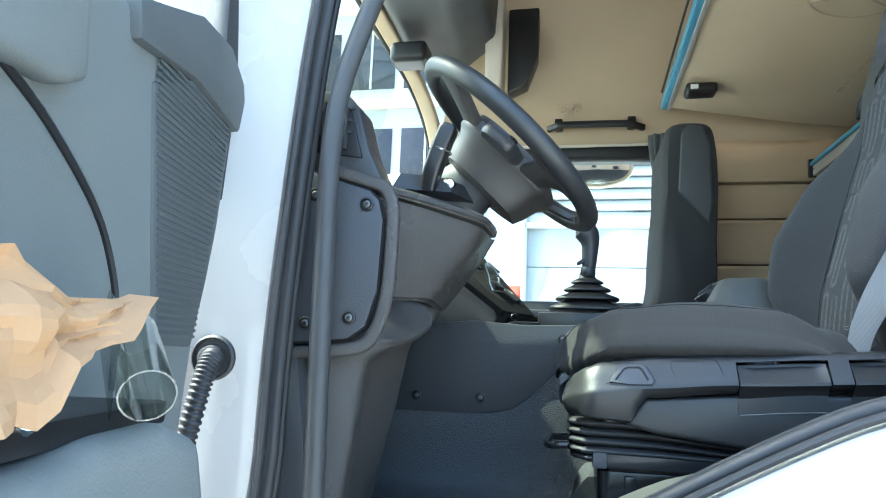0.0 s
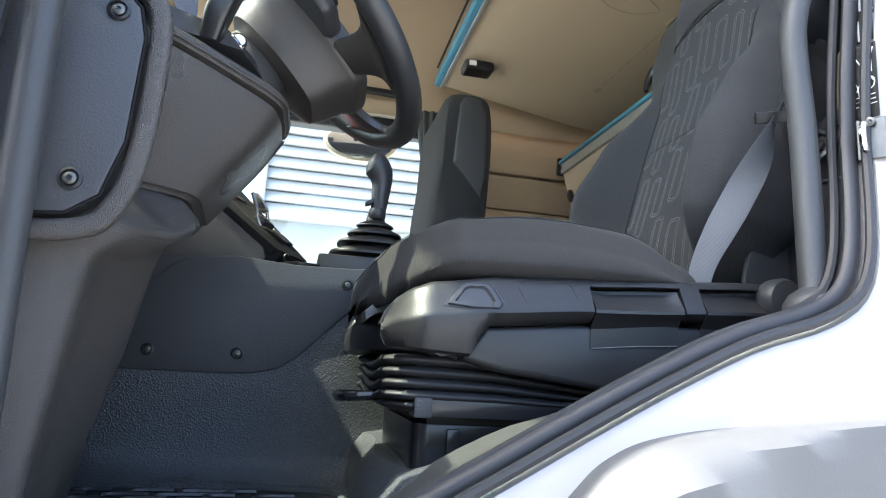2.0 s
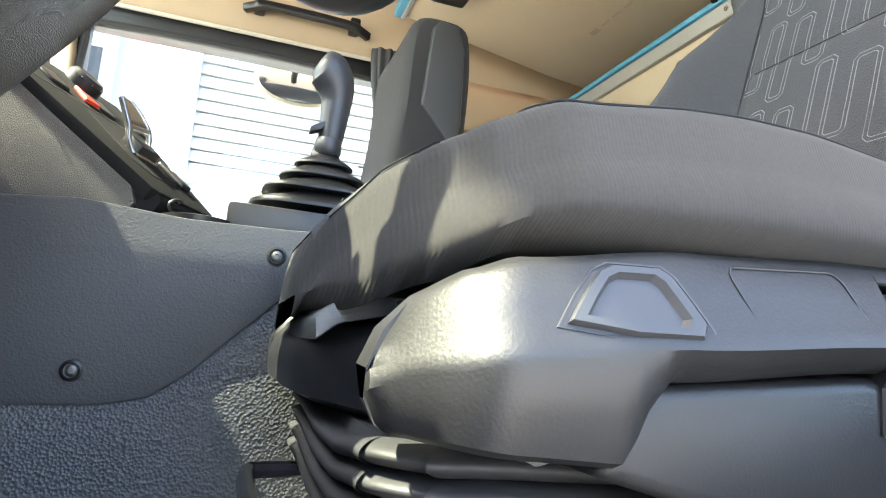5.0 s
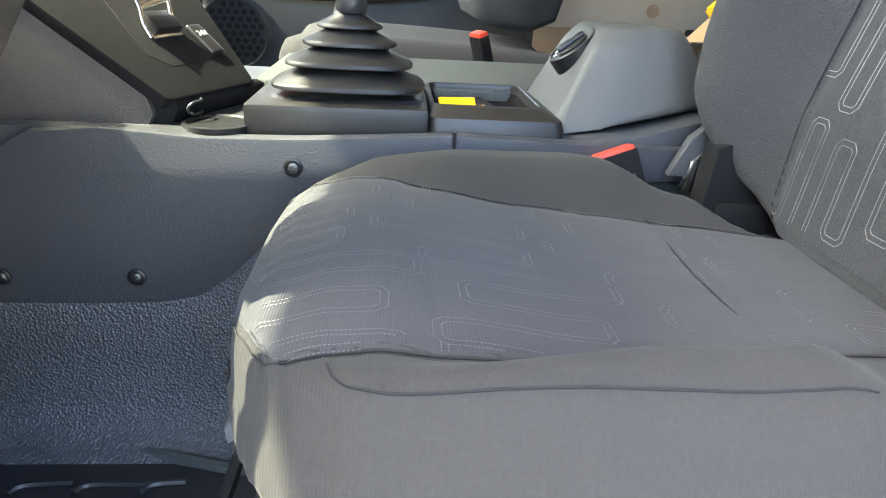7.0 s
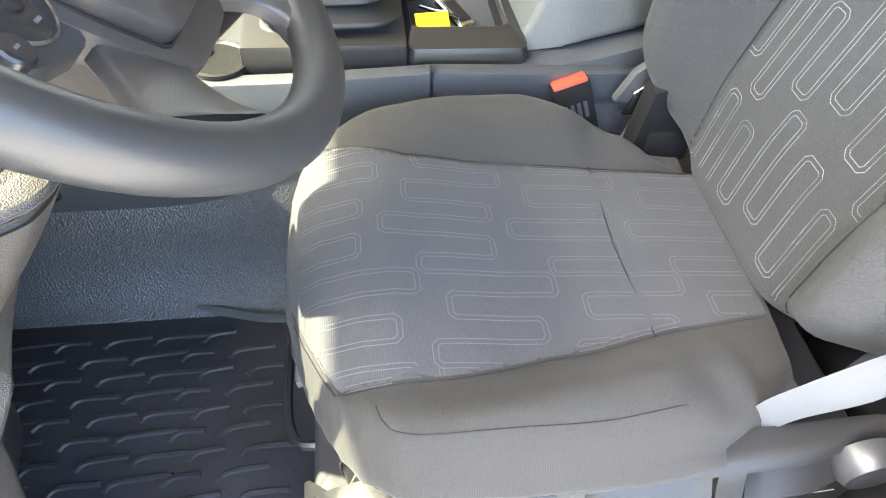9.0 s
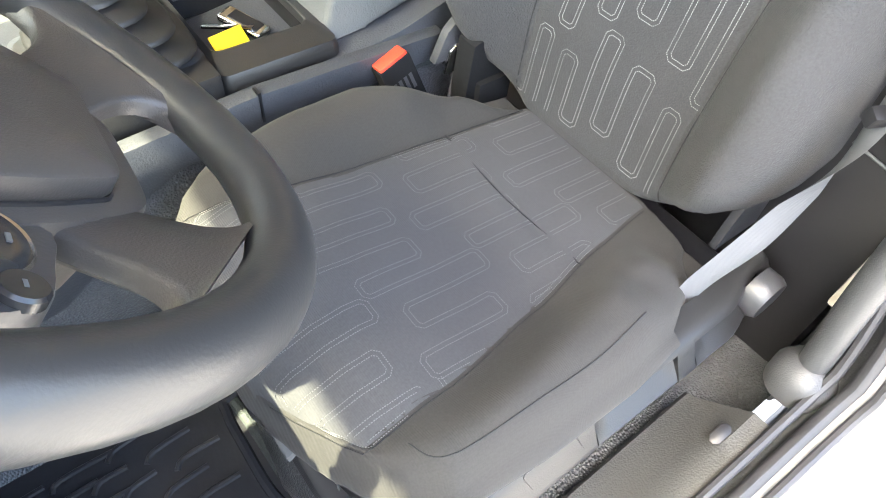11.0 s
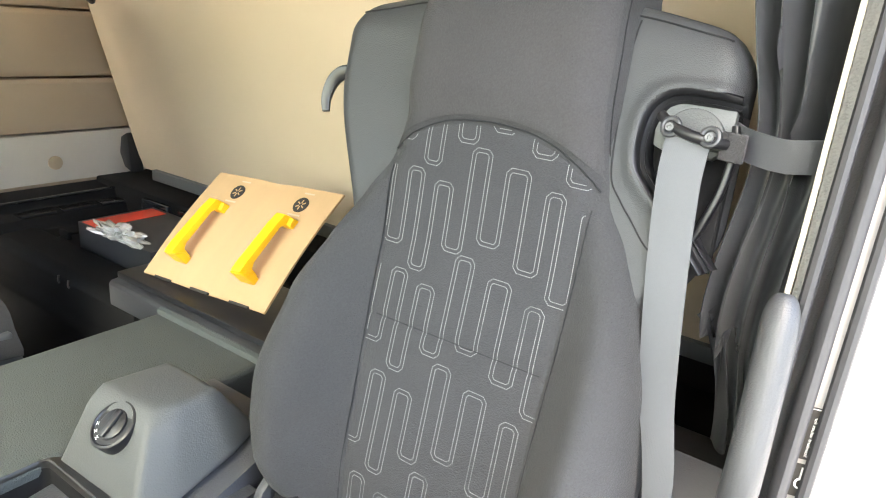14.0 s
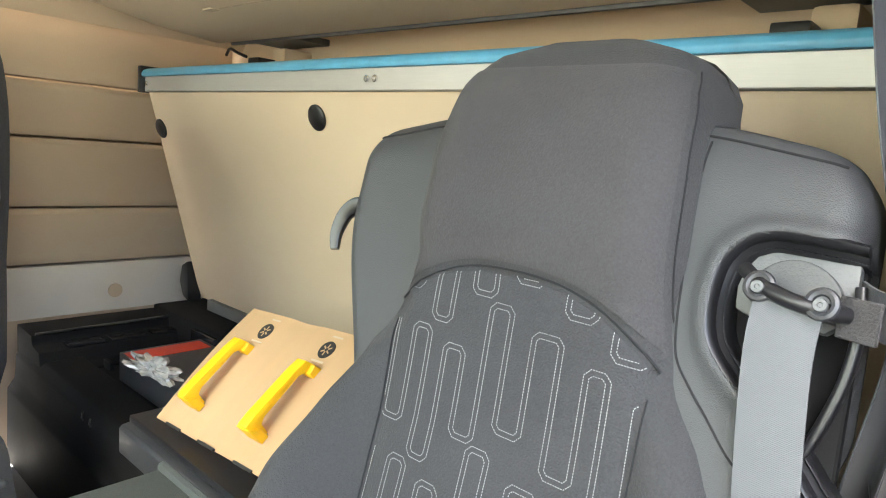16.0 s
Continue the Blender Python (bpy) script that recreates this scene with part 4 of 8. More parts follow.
for s in (1, -1):
    bm = N()
    rings = []
    for i in range(91):
        u = 0.38 + 0.405 * i / 90
        top = math.sqrt(max(1 - (max(u - 0.72, 0) / 0.066) ** 2, 0.0))
        v0, b0 = 0.09, -0.115
        v1 = (0.22 + 0.075 * smoothstep(0.40, 0.66, u) if s > 0 else 0.205 + 0.071 * smoothstep(0.38, 0.56, u)) - 0.03 * (1 - top)
        row = []
        for j in range(45):
            v = v0 + (v1 - v0) * j / 44
            row.append(back_point(wing_up(u, v), s * v, wing_front(u, v, v1, s)))
        rings.append(row + [back_point(wing_up(u, v), s * v, w) for v, w in ((v1 + 0.001, -0.085), (v1 - 0.02, b0), (v0, b0))])
    bm_loft(bm, rings)
    wing = part("shoulder_wing", bm, LEATHERETTE, driver, "grey leatherette shoulder wing", 50)
    if s < 0:
        seam = smooth_path([(0.765, -0.150, 0), (0.738, -0.148, 0), (0.692, -0.147, 0), (0.643, -0.149, 0), (0.607, -0.151, 0), (0.579, -0.156, 0), (0.558, -0.171, 0), (0.539, -0.188, 0), (0.519, -0.205, 0), (0.507, -0.219, 0)], 5)
        part("seam", bm_tube(N(), [back_point(p.x, p.y, wing_front(p.x, -p.y, 0.276, s)) for p in seam], 0.0011, 6), SEAM, wing)
        part("piping", bm_tube(N(), [back_point(wing_up(0.772, v), -v, wing_front(0.772, v, 0.265, s) + 0.0005) for v in [0.145 + 0.108 * k / 20 for k in range(21)]], 0.0012, 6), SEAM, wing)
        normals = []
        for k, p in enumerate(OUTLET):
            d = OUTLET[min(k + 1, len(OUTLET) - 1)] - OUTLET[max(k - 1, 0)]
            normals.append(Vector((d.y, -d.x, 0)).normalized())
        lie = lambda p: -0.0155 - 0.5 * max(-p.y - 0.262, 0)
        bm = N()
        bm_loft(bm, [[back_point(p.x + n.x * d, p.y + n.y * d, lie(p) + w) for d, w in ((-0.0035, -0.004), (-0.0035, 0.0025), (-0.001, 0.0050), (0.002, 0.0035), (0.0035, -0.001), (0.0045, -0.012), (0.001, -0.014))] for p, n in zip(OUTLET, normals)])
        part("belt_guide_frame", bm, PLASTIC_BLACK, wing, "glossy black frame round the belt outlet", 60)
        bm = N()
        bm_loft(bm, [[back_point(p.x + n.x * d, p.y + n.y * d, lie(p) + w) for d, w in ((0.004, -0.008), (0.0085, -0.012), (0.0095, -0.009), (0.011, -0.010), (0.013, -0.022), (0.014, -0.034))] for p, n in zip(OUTLET, normals)], cap=False, closed=False)
        part("recess_wall", bm, PLASTIC_BLACK, wing, "black sunken wall of the belt outlet", 60)
        mx = Matrix.Translation(BACK_AT) @ Matrix(((BW.x, 0, BU.x, 0), (BW.y, 1, BU.y + 0.051, 0), (BW.z, 0, BU.z, 0), (0, 0, 0, 1)))
        bm = bm_prism(N(), [(-0.274, 0.50), (-0.243, 0.53), (-0.205, 0.575), (-0.188, 0.60), (-0.184, 0.645), (-0.190, 0.67), (-0.206, 0.683), (-0.274, 0.683)], "x", -0.062, -0.046, 0.002, 1, mx)
        part("belt_recess", bm, BLACK_MATT, wing, "black floor of the belt outlet")
        bm = bm_prism(N(), [(-0.272, 0.640), (-0.272, 0.680), (-0.212, 0.681), (-0.200, 0.675), (-0.192, 0.664), (-0.188, 0.648), (-0.189, 0.630), (-0.200, 0.626), (-0.255, 0.624)], "x", -0.046, -0.030, 0.003, 2, mx)
        plate = part("belt_plate", bm, PLASTIC_GREY, wing, "grey moulded plate")
        arc = [(-0.234 + 0.033 * math.cos(radians(a)), 0.642 + 0.033 * math.sin(radians(a))) for a in range(-6, 187, 12)]
        bm = bm_prism(N(), arc + [(-0.264, 0.632), (-0.234, 0.634), (-0.204, 0.636)], "x", -0.031, -0.017, 0.004, 3, mx)
        part("belt_roller_cover", bm, CONSOLE_GREY, plate, "half-round dark cover behind the belt loop")
        bm = N()
        bm_sweep(bm, smooth_path([back_point(u, v, w) for u, v, w in ((0.662, -0.274, -0.030), (0.630, -0.277, -0.026), (0.59, -0.272, -0.028), (0.545, -0.258, -0.030), (0.51, -0.243, -0.034))], 6), rounded(-0.004, 0.004, -0.007, 0.007, 0.003, 3), (-1, 0, 0.3))
        part("outlet_edge", bm, PLASTIC_BLACK, wing, "glossy black edge of the belt outlet", 60)
    else:
        part("piping", bm_tube(N(), [back_point(wing_up(0.772, v), v, wing_front(0.772, v, 0.285, s) + 0.0005) for v in [0.145 + 0.125 * k / 20 for k in range(21)]], 0.0012, 6), SEAM, wing)
        bm = N()
        bm_sweep(bm, smooth_path([raw_back(0.655, 0.30, -0.045), raw_back(0.662, 0.33, -0.04), raw_back(0.648, 0.35, -0.036), raw_back(0.62, 0.357, -0.034), raw_back(0.597, 0.352, -0.034)], 6), rounded(-0.011, 0.011, -0.009, 0.009, 0.004, 2), (1, 0, 0), False, [1.1 - 0.6 * (k / 24) ** 1.5 for k in range(25)])
        part("coat_hook", bm, PLASTIC_BLACK, wing, "black plastic hook lever")

# plastic base with levers
BASE_TOP = [(0.203, 0.344), (0.206, 0.356), (0.212, 0.366), (0.224, 0.379), (0.24, 0.389), (0.262, 0.397), (0.345, 0.409), (0.45, 0.416), (0.56, 0.423), (0.745, 0.434), (0.762, 0.430), (0.775, 0.41)]
BASE_LOW = [(0.203, 0.330), (0.207, 0.320), (0.213, 0.316), (0.26, 0.312), (0.306, 0.310), (0.313, 0.322), (0.318, 0.334), (0.329, 0.347), (0.45, 0.359), (0.56, 0.369), (0.775, 0.374)]
BASE_RIDGE = [(0.203, 0.337), (0.22, 0.345), (0.26, 0.354), (0.33, 0.364), (0.45, 0.374), (0.75, 0.390)]
NOTCHES = ((0.455, 0.579), (0.606, 0.735))      # where the two levers sit


def base_out(x):
    """How far out the ridge of the base stands."""
    return 0.402 + 0.045 * smoothstep(0.262, 0.195, x) ** 1.5 + 0.018 * smoothstep(0.66, 0.745, x)


def base_face(x, z, out=0.0):
    """A place on the sloping upper face of the base."""
    zr, zt = interp(BASE_RIDGE, x), interp(BASE_TOP, x)
    return Vector((x, base_out(x) + 0.002 + 0.020 * (z - zr) / (zt - zr) - out * 0.86, z + out * 0.5))


def notch_top(x):
    return interp(BASE_TOP, x) - 0.012


b = N()
for x0, x1, notched in ((0.203, 0.455, False), (0.455, 0.579, True), (0.579, 0.606, False), (0.606, 0.735, True), (0.735, 0.775, False)):
    rings = []
    n = max(int((x1 - x0) / 0.006), 3)
    for i in range(n + 1):
        x = x0 + (x1 - x0) * i / n
        zt, zb, zr, yf = interp(BASE_TOP, x), interp(BASE_LOW, x), interp(BASE_RIDGE, x), base_out(x)
        top = [(0.455, zt - 0.001), (yf + 0.034, zt), (yf + 0.026, zt - 0.001), (base_face(x, zt - 0.005).y, zt - 0.005)]
        if notched:
            nz = notch_top(x)
            ny = base_face(x, nz).y
            row = top + [(ny, nz + 0.001), (ny + 0.001, nz), (ny + 0.008, nz), (0.455, nz)]
        else:
            mid = zr + 0.5 * (zt - zr)
            row = top + [(base_face(x, mid).y, mid), (yf + 0.0035, zr + 0.006), (yf + 0.001, zr + 0.002), (yf, zr - 0.002), (yf + 0.005, zb + 0.45 * (zr - zb)), (yf + 0.011, zb + 0.003), (yf + 0.018, zb), (0.455, zb)]
        rings.append([Vector((x, y, z)) for y, z in row])
    bm_loft(b, rings)
base = part("base_trim", b, BASE_PLASTIC, driver, "smooth dark grey plastic seat base panel", 35)
part("lower_base", bm_prism(N(), [(0.296, 0.306), (0.325, 0.346), (0.45, 0.357), (0.76, 0.372), (0.76, 0.262), (0.50, 0.276), (0.43, 0.284), (0.344, 0.294)], "y", 0.420, 0.50, 0.008, 3), BASE_PLASTIC, driver)
b = N()
bm_prism(b, [(0.722, 0.42), (0.728, 0.46), (0.748, 0.52), (0.77, 0.538), (0.83, 0.545), (0.845, 0.42)], "y", 0.486, 0.497, 0.003, 2)
cover = part("hinge_cover", b, PLASTIC_SMOOTH, driver, "charcoal plastic side cover below the backrest")
part("cap", bm_revolve(N(), [(0.0145, -0.002), (0.0145, 0.001), (0.0125, 0.0015), (0.012, 0.0005), (0.001, 0.0005)], (0.792, 0.4855, 0.508), (0, -1, 0), 24), PANEL, cover, "round cover cap")
b = N()
bm_prism(b, [(0.74, 0.48), (0.80, 0.558), (0.846, 0.574), (0.872, 0.60), (0.905, 0.815), (0.921, 0.87), (0.95, 0.98), (0.94, 1.02), (0.93, 1.0), (0.875, 0.86), (0.80, 0.62)], "y", 0.492, 0.93, 0.022, 3)
part("back_shell", b, FABRIC_SIDE, backrest, "dark padded rear shell")
part("inner_base", bm_prism(N(), [(0.262, 0.312), (0.265, 0.366), (0.75, 0.40), (0.75, 0.30), (0.30, 0.30)], "y", 0.45, 0.90, 0.015, 3), PLASTIC_BLACK, driver)
LIP_X = [(0.43, 0.256), (0.455, 0.250), (0.50, 0.238), (0.55, 0.224), (0.60, 0.208), (0.66, 0.194), (0.72, 0.190), (0.885, 0.190)]
LIP_RING = [(0.002, 0.315), (0.0, 0.330), (0.001, 0.345), (0.006, 0.357), (0.012, 0.363), (0.055, 0.372), (0.065, 0.32), (0.018, 0.308)]
lip = part("front_lip", bm_loft(N(), [[Vector((x0 + dx, y, z)) for dx, z in LIP_RING] for y, x0 in LIP_X]), PLASTIC_BLACK, driver, "dark plastic lip under the cushion front", 50)
part("pull_handle", bm_prism(N(), [(0.196, 0.352), (0.194, 0.366), (0.206, 0.378), (0.245, 0.384), (0.245, 0.372), (0.21, 0.364)], "y", 0.575, 0.735, 0.004, 2), PLASTIC_GREY, lip, "grey cushion depth pull handle")
part("end_block", bm_prism(N(), [(0.192, 0.312), (0.190, 0.352), (0.205, 0.376), (0.25, 0.380), (0.25, 0.31)], "y", 0.86, 0.905, 0.010, 3), PLASTIC_BLACK, lip, "dark moulded end block")
for yy in (0.47, 0.495, 0.535):
    part("joint_line", bm_tube(N(), [(interp(LIP_X, yy) + dx, yy + dy, z) for dx, dy, z in ((-0.001, 0, 0.318), (-0.0015, 0, 0.340), (0.006, 0.004, 0.3605), (0.04, 0.01, 0.3715))], 0.0011, 6), PLASTIC_GREY, lip)
paddle = [(x - 0.006, z + 0.004) for x, z in ((0.276, 0.362), (0.286, 0.376), (0.296, 0.388), (0.304, 0.392), (0.330, 0.393), (0.336, 0.389), (0.343, 0.377), (0.349, 0.366), (0.345, 0.360), (0.31, 0.359))]
pcx, pcz = 0.306, 0.379


def paddle_ring(k, out):
    return [base_face(pcx + (x - pcx) * k, pcz + (z - pcz) * k, out) for x, z in paddle]


btn = part("adjuster_recess", bm_loft(N(), [paddle_ring(1.0, -0.003), paddle_ring(1.0, 0.0008), paddle_ring(0.97, 0.0011)]), PLASTIC_BLACK, driver, "black gap round the adjuster")
part("adjuster_rim", bm_loft(N(), [paddle_ring(k, o) for k, o in ((1.05, -0.002), (1.05, 0.0006), (1.03, 0.0014), (1.0, 0.0012), (0.985, -0.001))], loop=True), PLASTIC_SMOOTH, btn)
part("adjuster_button", bm_loft(N(), [paddle_ring(k, o) for k, o in ((0.90, -0.002), (0.90, 0.0028), (0.86, 0.0042), (0.68, 0.0044), (0.60, 0.0012), (0.25, 0.0014))]), PLASTIC_SMOOTH, btn, "dark hollowed adjuster paddle", 30)
part("cover_line", bm_tube(N(), [base_face(x + 0.35 * (0.39 - z), z + 0.07 * (x - 0.39), 0.0002) for x, z in rounded(0.366, 0.434, 0.376, 0.404, 0.006, 3)], 0.0007, 6, True), PLASTIC_BLACK, base)
for x0, x1 in NOTCHES:
    b = N()
    rings = []
    for i in range(13):
        x = x0 + 0.0022 + (x1 - x0 - 0.0046) * i / 12
        yf, nz, zr, zb = base_out(x), notch_top(x), interp(BASE_RIDGE, x), interp(BASE_LOW, x)
        dip = 0.007 * smoothstep(0, 1.5, i) * smoothstep(12, 10.5, i)
        end = zb - 0.030
        rings.append([Vector((x, y, z)) for y, z in ((0.447, nz - 0.004), (base_face(x, nz).y + 0.002 + dip, nz - 0.004), (base_face(x, nz).y + 0.001 + dip, nz - 0.008), (yf + 0.004 + dip * 0.4, zr + 0.006), (yf + 0.001, zr + 0.001), (yf + 0.0005, zr - 0.003), (yf + 0.009, zb + 0.003), (yf + 0.014, zb - 0.003), (0.4185, zb - 0.007), (0.4185, end), (0.424, end - 0.001), (0.447, end))])
    bm_loft(b, rings)
    lev = part("lever", b, BASE_PLASTIC, driver, "flush dark seat adjuster lever", 30)
    xm = (x0 + x1) / 2
    part("foot_edge", bm_tube(N(), [(x0 + 0.004, 0.418, interp(BASE_LOW, x0) - 0.0305), (xm, 0.418, interp(BASE_LOW, xm) - 0.0305), (x1 - 0.004, 0.418, interp(BASE_LOW, x1) - 0.0305)], 0.0009, 6), PLASTIC_GREY, lev)
part("recline_knob", bm_revolve(N(), [(0.030, 0), (0.030, 0.018), (0.026, 0.026), (0.004, 0.028)], (0.728, 0.430, 0.408), (0, -1, 0), 28), PLASTIC_SMOOTH, driver, "round dark recline knob")

# bellows
bm = N()
rings = []
FOLDS = 5
for i in range(FOLDS * 10 + 1):
    t = i / (FOLDS * 10)
    grow = 0.013 * abs(math.sin(t * math.pi * FOLDS)) ** 0.6 + 0.010 * smoothstep(0, 0.25, t)
    ring = []
    for q in smooth_path([(x, y, 0) for x, y in rounded(0.232 - grow, 0.70 + grow, 0.474 - grow, 0.80 + grow, 0.055, 6)], 4, True):
        z = 0.240 + 0.070 * t
        z -= 0.012 * math.exp(-((q.y - 0.60) / 0.07) ** 2) * (q.x < 0.35) * smoothstep(0, 0.4, t)
        z -= 0.026 * smoothstep(0.30, 0.62, q.x) * smoothstep(0.0, 0.8, t)
        ring.append(Vector((q.x, q.y, z)))
    rings.append(ring)
bm_loft(bm, rings)
part("bellows", bm, RUBBER, driver, "black folded rubber suspension bellows", 70)
ped = part("pedestal", bm_prism(N(), rounded(0.258, 0.70, 0.495, 0.80, 0.02, 4), "z", 0.165, 0.226, 0.006, 2), DARK_METAL, driver, "glossy black metal seat pedestal")
for x in (0.30, 0.36, 0.42):
    part("rib", bm_box(N(), x, x + 0.018, 0.489, 0.499, 0.18, 0.22, 0.003), DARK_METAL, ped)
part("carriage", bm_box(N(), 0.275, 0.70, 0.50, 0.78, 0.222, 0.262, 0.004), DARK_METAL, driver, "black steel carriage")
part("slide_rail", bm_box(N(), 0.262, 0.70, 0.455, 0.50, 0.236, 0.262, 0.004), DARK_METAL, driver, "black steel slide rail")
part("slide_rail", bm_box(N(), 0.262, 0.70, 0.775, 0.80, 0.232, 0.258, 0.004), DARK_METAL, driver)
part("rail_end", bm_box(N(), 0.250, 0.272, 0.452, 0.490, 0.235, 0.264, 0.003), PLASTIC, driver, "dark plastic rail end cap")
bm = N()
bm_tube(bm, smooth_path([(0.30, 0.55, 0.222), (0.225, 0.556, 0.220), (0.196, 0.565, 0.217), (0.185, 0.60, 0.214), (0.184, 0.66, 0.212), (0.186, 0.715, 0.212), (0.20, 0.735, 0.212), (0.30, 0.74, 0.214)], 6), 0.0065, 8)
for v in bm.verts:
    v.co += Vector((-0.012 if v.co.x < 0.25 else 0.0, 0, 0.034))
part("slide_handle", bm, DARK_METAL, driver, "bent black steel slide handle")


# ---------- floor, tunnel and console ----------
TUN_Y = 0.95
bm = N()
bm_box(bm, -0.9, 0.90, TUN_Y + 0.012, 1.51, FLOOR, 0.440, 0.02, 3)
tunnel = thing("engine_tunnel", bm, TUNNEL, "grey lined engine tunnel between the seats", "tunnel", kind="structure")
bm = N()
bm_box(bm, 0.10, 0.90, 1.192, 1.515, 0.43, 0.505, 0.012, 3)
part("tunnel_cover", bm, TUNNEL, tunnel, "grey textured tunnel lining")
part("deck", bm_box(N(), -0.9, 0.132, TUN_Y + 0.014, 1.51, 0.42, 0.478, 0.01), PLASTIC, tunnel, "dark plastic deck with cup holder")
b = N()
bm_tube(b, [(0.875, 1.17 + 0.038 * k, 0.507) for k in range(10)], 0.012, 8)
part("edge_bead", b, TUNNEL, tunnel)

panel = group_thing("tunnel_panel", "charcoal plastic panel with torx screws on the tunnel side", "panel", (0.0, TUN_Y, 0.26), kind="structure")
pts = [(-0.30, 0.26), (-0.05, 0.262), (0.03, 0.266), (0.075, 0.276), (0.115, 0.305), (0.16, 0.352), (0.20, 0.392), (0.26, 0.42), (0.42, 0.43), (0.66, 0.44), (0.66, 0.478), (0.375, 0.486), (0.20, 0.476), (0.09, 0.474), (-0.02, 0.482), (-0.10, 0.474), (-0.135, 0.452), (-0.155, 0.43), (-0.30, 0.42)]
part("panel", bm_prism(N(), pts, "y", TUN_Y - 0.004, TUN_Y + 0.02, 0.004, 2), PANEL, panel)
for x, z in ((-0.156, 0.298), (0.0, 0.30), (0.191, 0.443)):
    screw(panel, (x, TUN_Y - 0.005, z), (0, -1, 0))
part("panel_gap", bm_box(N(), 0.3725, 0.3765, TUN_Y - 0.0055, TUN_Y + 0.01, 0.445, 0.49), PLASTIC_BLACK, panel)

# carpet slope below the panel, and the step under the seat
bm = N()
rings = []
for i in range(15):
    x = -0.42 + 1.15 * i / 14
    top = 0.27 if x < 0.05 else 0.27 + min((x - 0.05) * 0.9, 0.12)
    rings.append([Vector((x, y, z)) for y, z in ((TUN_Y + 0.01, top + 0.03), (TUN_Y + 0.002, top), (TUN_Y - 0.006, 0.24), (TUN_Y - 0.008, 0.20), (TUN_Y - 0.012, 0.13), (TUN_Y - 0.03, 0.095), (TUN_Y - 0.055, 0.080), (TUN_Y - 0.08, 0.066), (TUN_Y - 0.085, 0.05))])
bm_loft(bm, rings, cap=False, closed=False)
thing("tunnel_carpet", bm, CARPET, "blue-black textured rubber lining on the tunnel flank", "floor lining", kind="structure")
bm = N()
rings = []
for x, z in ((0.205, 0.05), (0.212, 0.10), (0.225, 0.145), (0.245, 0.168), (0.30, 0.178), (0.36, 0.179), (0.44, 0.18), (0.52, 0.181), (0.60, 0.182), (0.80, 0.182), (1.0, 0.182)):
    rings.append([Vector((x + 0.012 * math.sin(k), y, z + smoothstep(0.54, 0.41, y) * min(0.012 * smoothstep(0.24, 0.3, x) + 0.22 * max(x - 0.33, 0), 0.06))) for k, y in enumerate((0.335, 0.36, 0.40, 0.42, 0.44, 0.46, 0.48, 0.50, 0.52, 0.54, 0.60, 0.66, 0.72, 0.80, 0.86, 0.90, TUN_Y - 0.005))])
bm_loft(bm, rings, cap=False, closed=False)
thing("seat_plinth", bm, CARPET, "textured dark rubber step under the driver's seat", "floor step", kind="structure")

# rubber mat with raised bars
mat_ob = group_thing("floor_mat", "black rubber floor mat with raised slanting ribs", "floor mat", (0.0, 0.65, FLOOR))
mp = [(-0.50, 0.38), (0.185, 0.38), (0.205, 0.45), (0.205, 0.70), (0.195, 0.83), (0.16, 0.862), (0.10, 0.872), (0.02, 0.895), (-0.08, 0.92), (-0.2, 0.928), (-0.50, 0.93)]
part("mat_base", bm_prism(N(), mp, "z", FLOOR, 0.072, 0.003, 2), MAT, mat_ob)
b = N()
bm_tube(b, smooth_path([(x, y, 0.074) for x, y in mp[1:]], 4), 0.009, 8)
part("mat_rim", b, TUNNEL, mat_ob, "fuzzy grey edge binding")
b = N()
for r in range(15):
    for c in range(9):
        x0 = -0.46 + c * 0.074 + (r % 2) * 0.03
        y0 = 0.41 + r * 0.033
        if x0 > 0.13 or y0 > 0.86 - max(0, (x0 + 0.05)) * 0.25:
            continue
        ln = 0.05 + 0.018 * ((r * 3 + c) % 3)
        pts = [(x0, y0 - 0.008, 0.073), (x0 + 0.014, y0 + 0.004, 0.0745), (x0 + ln, y0 + 0.004 + 0.004 * ((c + r) % 2), 0.0745)]
        bm_tube(b, smooth_path(pts, 3), 0.0042, 6)
part("ribs", b, MAT, mat_ob)
tagged(mat_ob.children[-1], kind="stuff")

# ---------- gear console ----------
console = group_thing("gear_console", "dark plastic gear console with tray and cup holder on the tunnel", "console", (0.28, 1.08, 0.478))
body = part("body", bm_box(N(), 0.130, 0.346, 0.966, 1.205, 0.470, 0.520, 0.007, 2), CONSOLE_DARK, console)
# tray: a deep open pocket with a narrow rim, wider towards the seat
b = N()
outer_r, inner_r = (0.346, 0.512, 0.967, 1.200), (0.355, 0.487, 1.012, 1.182)
rings = []
for k, z in ((0.0, 0.470), (0.0, 0.500), (0.10, 0.510), (0.75, 0.518), (0.92, 0.5205), (1.0, 0.519), (1.03, 0.512), (1.12, 0.468), (1.20, 0.464)):
    rings.append([Vector((x, y, z)) for x, y in rounded(*[o + (i - o) * k for o, i in zip(outer_r, inner_r)], 0.012, 5)])
bm_loft(b, rings)
tray = part("tray", b, CONSOLE_DARK, console, "deep dark tray with a narrow rim", 40)
# Black skin over walls and floor puts the deep pocket's shade into colour.
b = N()
bm_loft(b, [[Vector((x, y, z)) for x, y in rounded(0.355 + d, 0.487 - d, 1.012 + d, 1.182 - d, 0.012, 5)] for d, z in ((0.001, 0.508), (0.004, 0.474), (0.010, 0.4665), (0.05, 0.466), (0.062, 0.466))], cap=False)
part("tray_lining", b, BLACK_MATT, tray, "matt black skin for the shade inside the tray", 40)
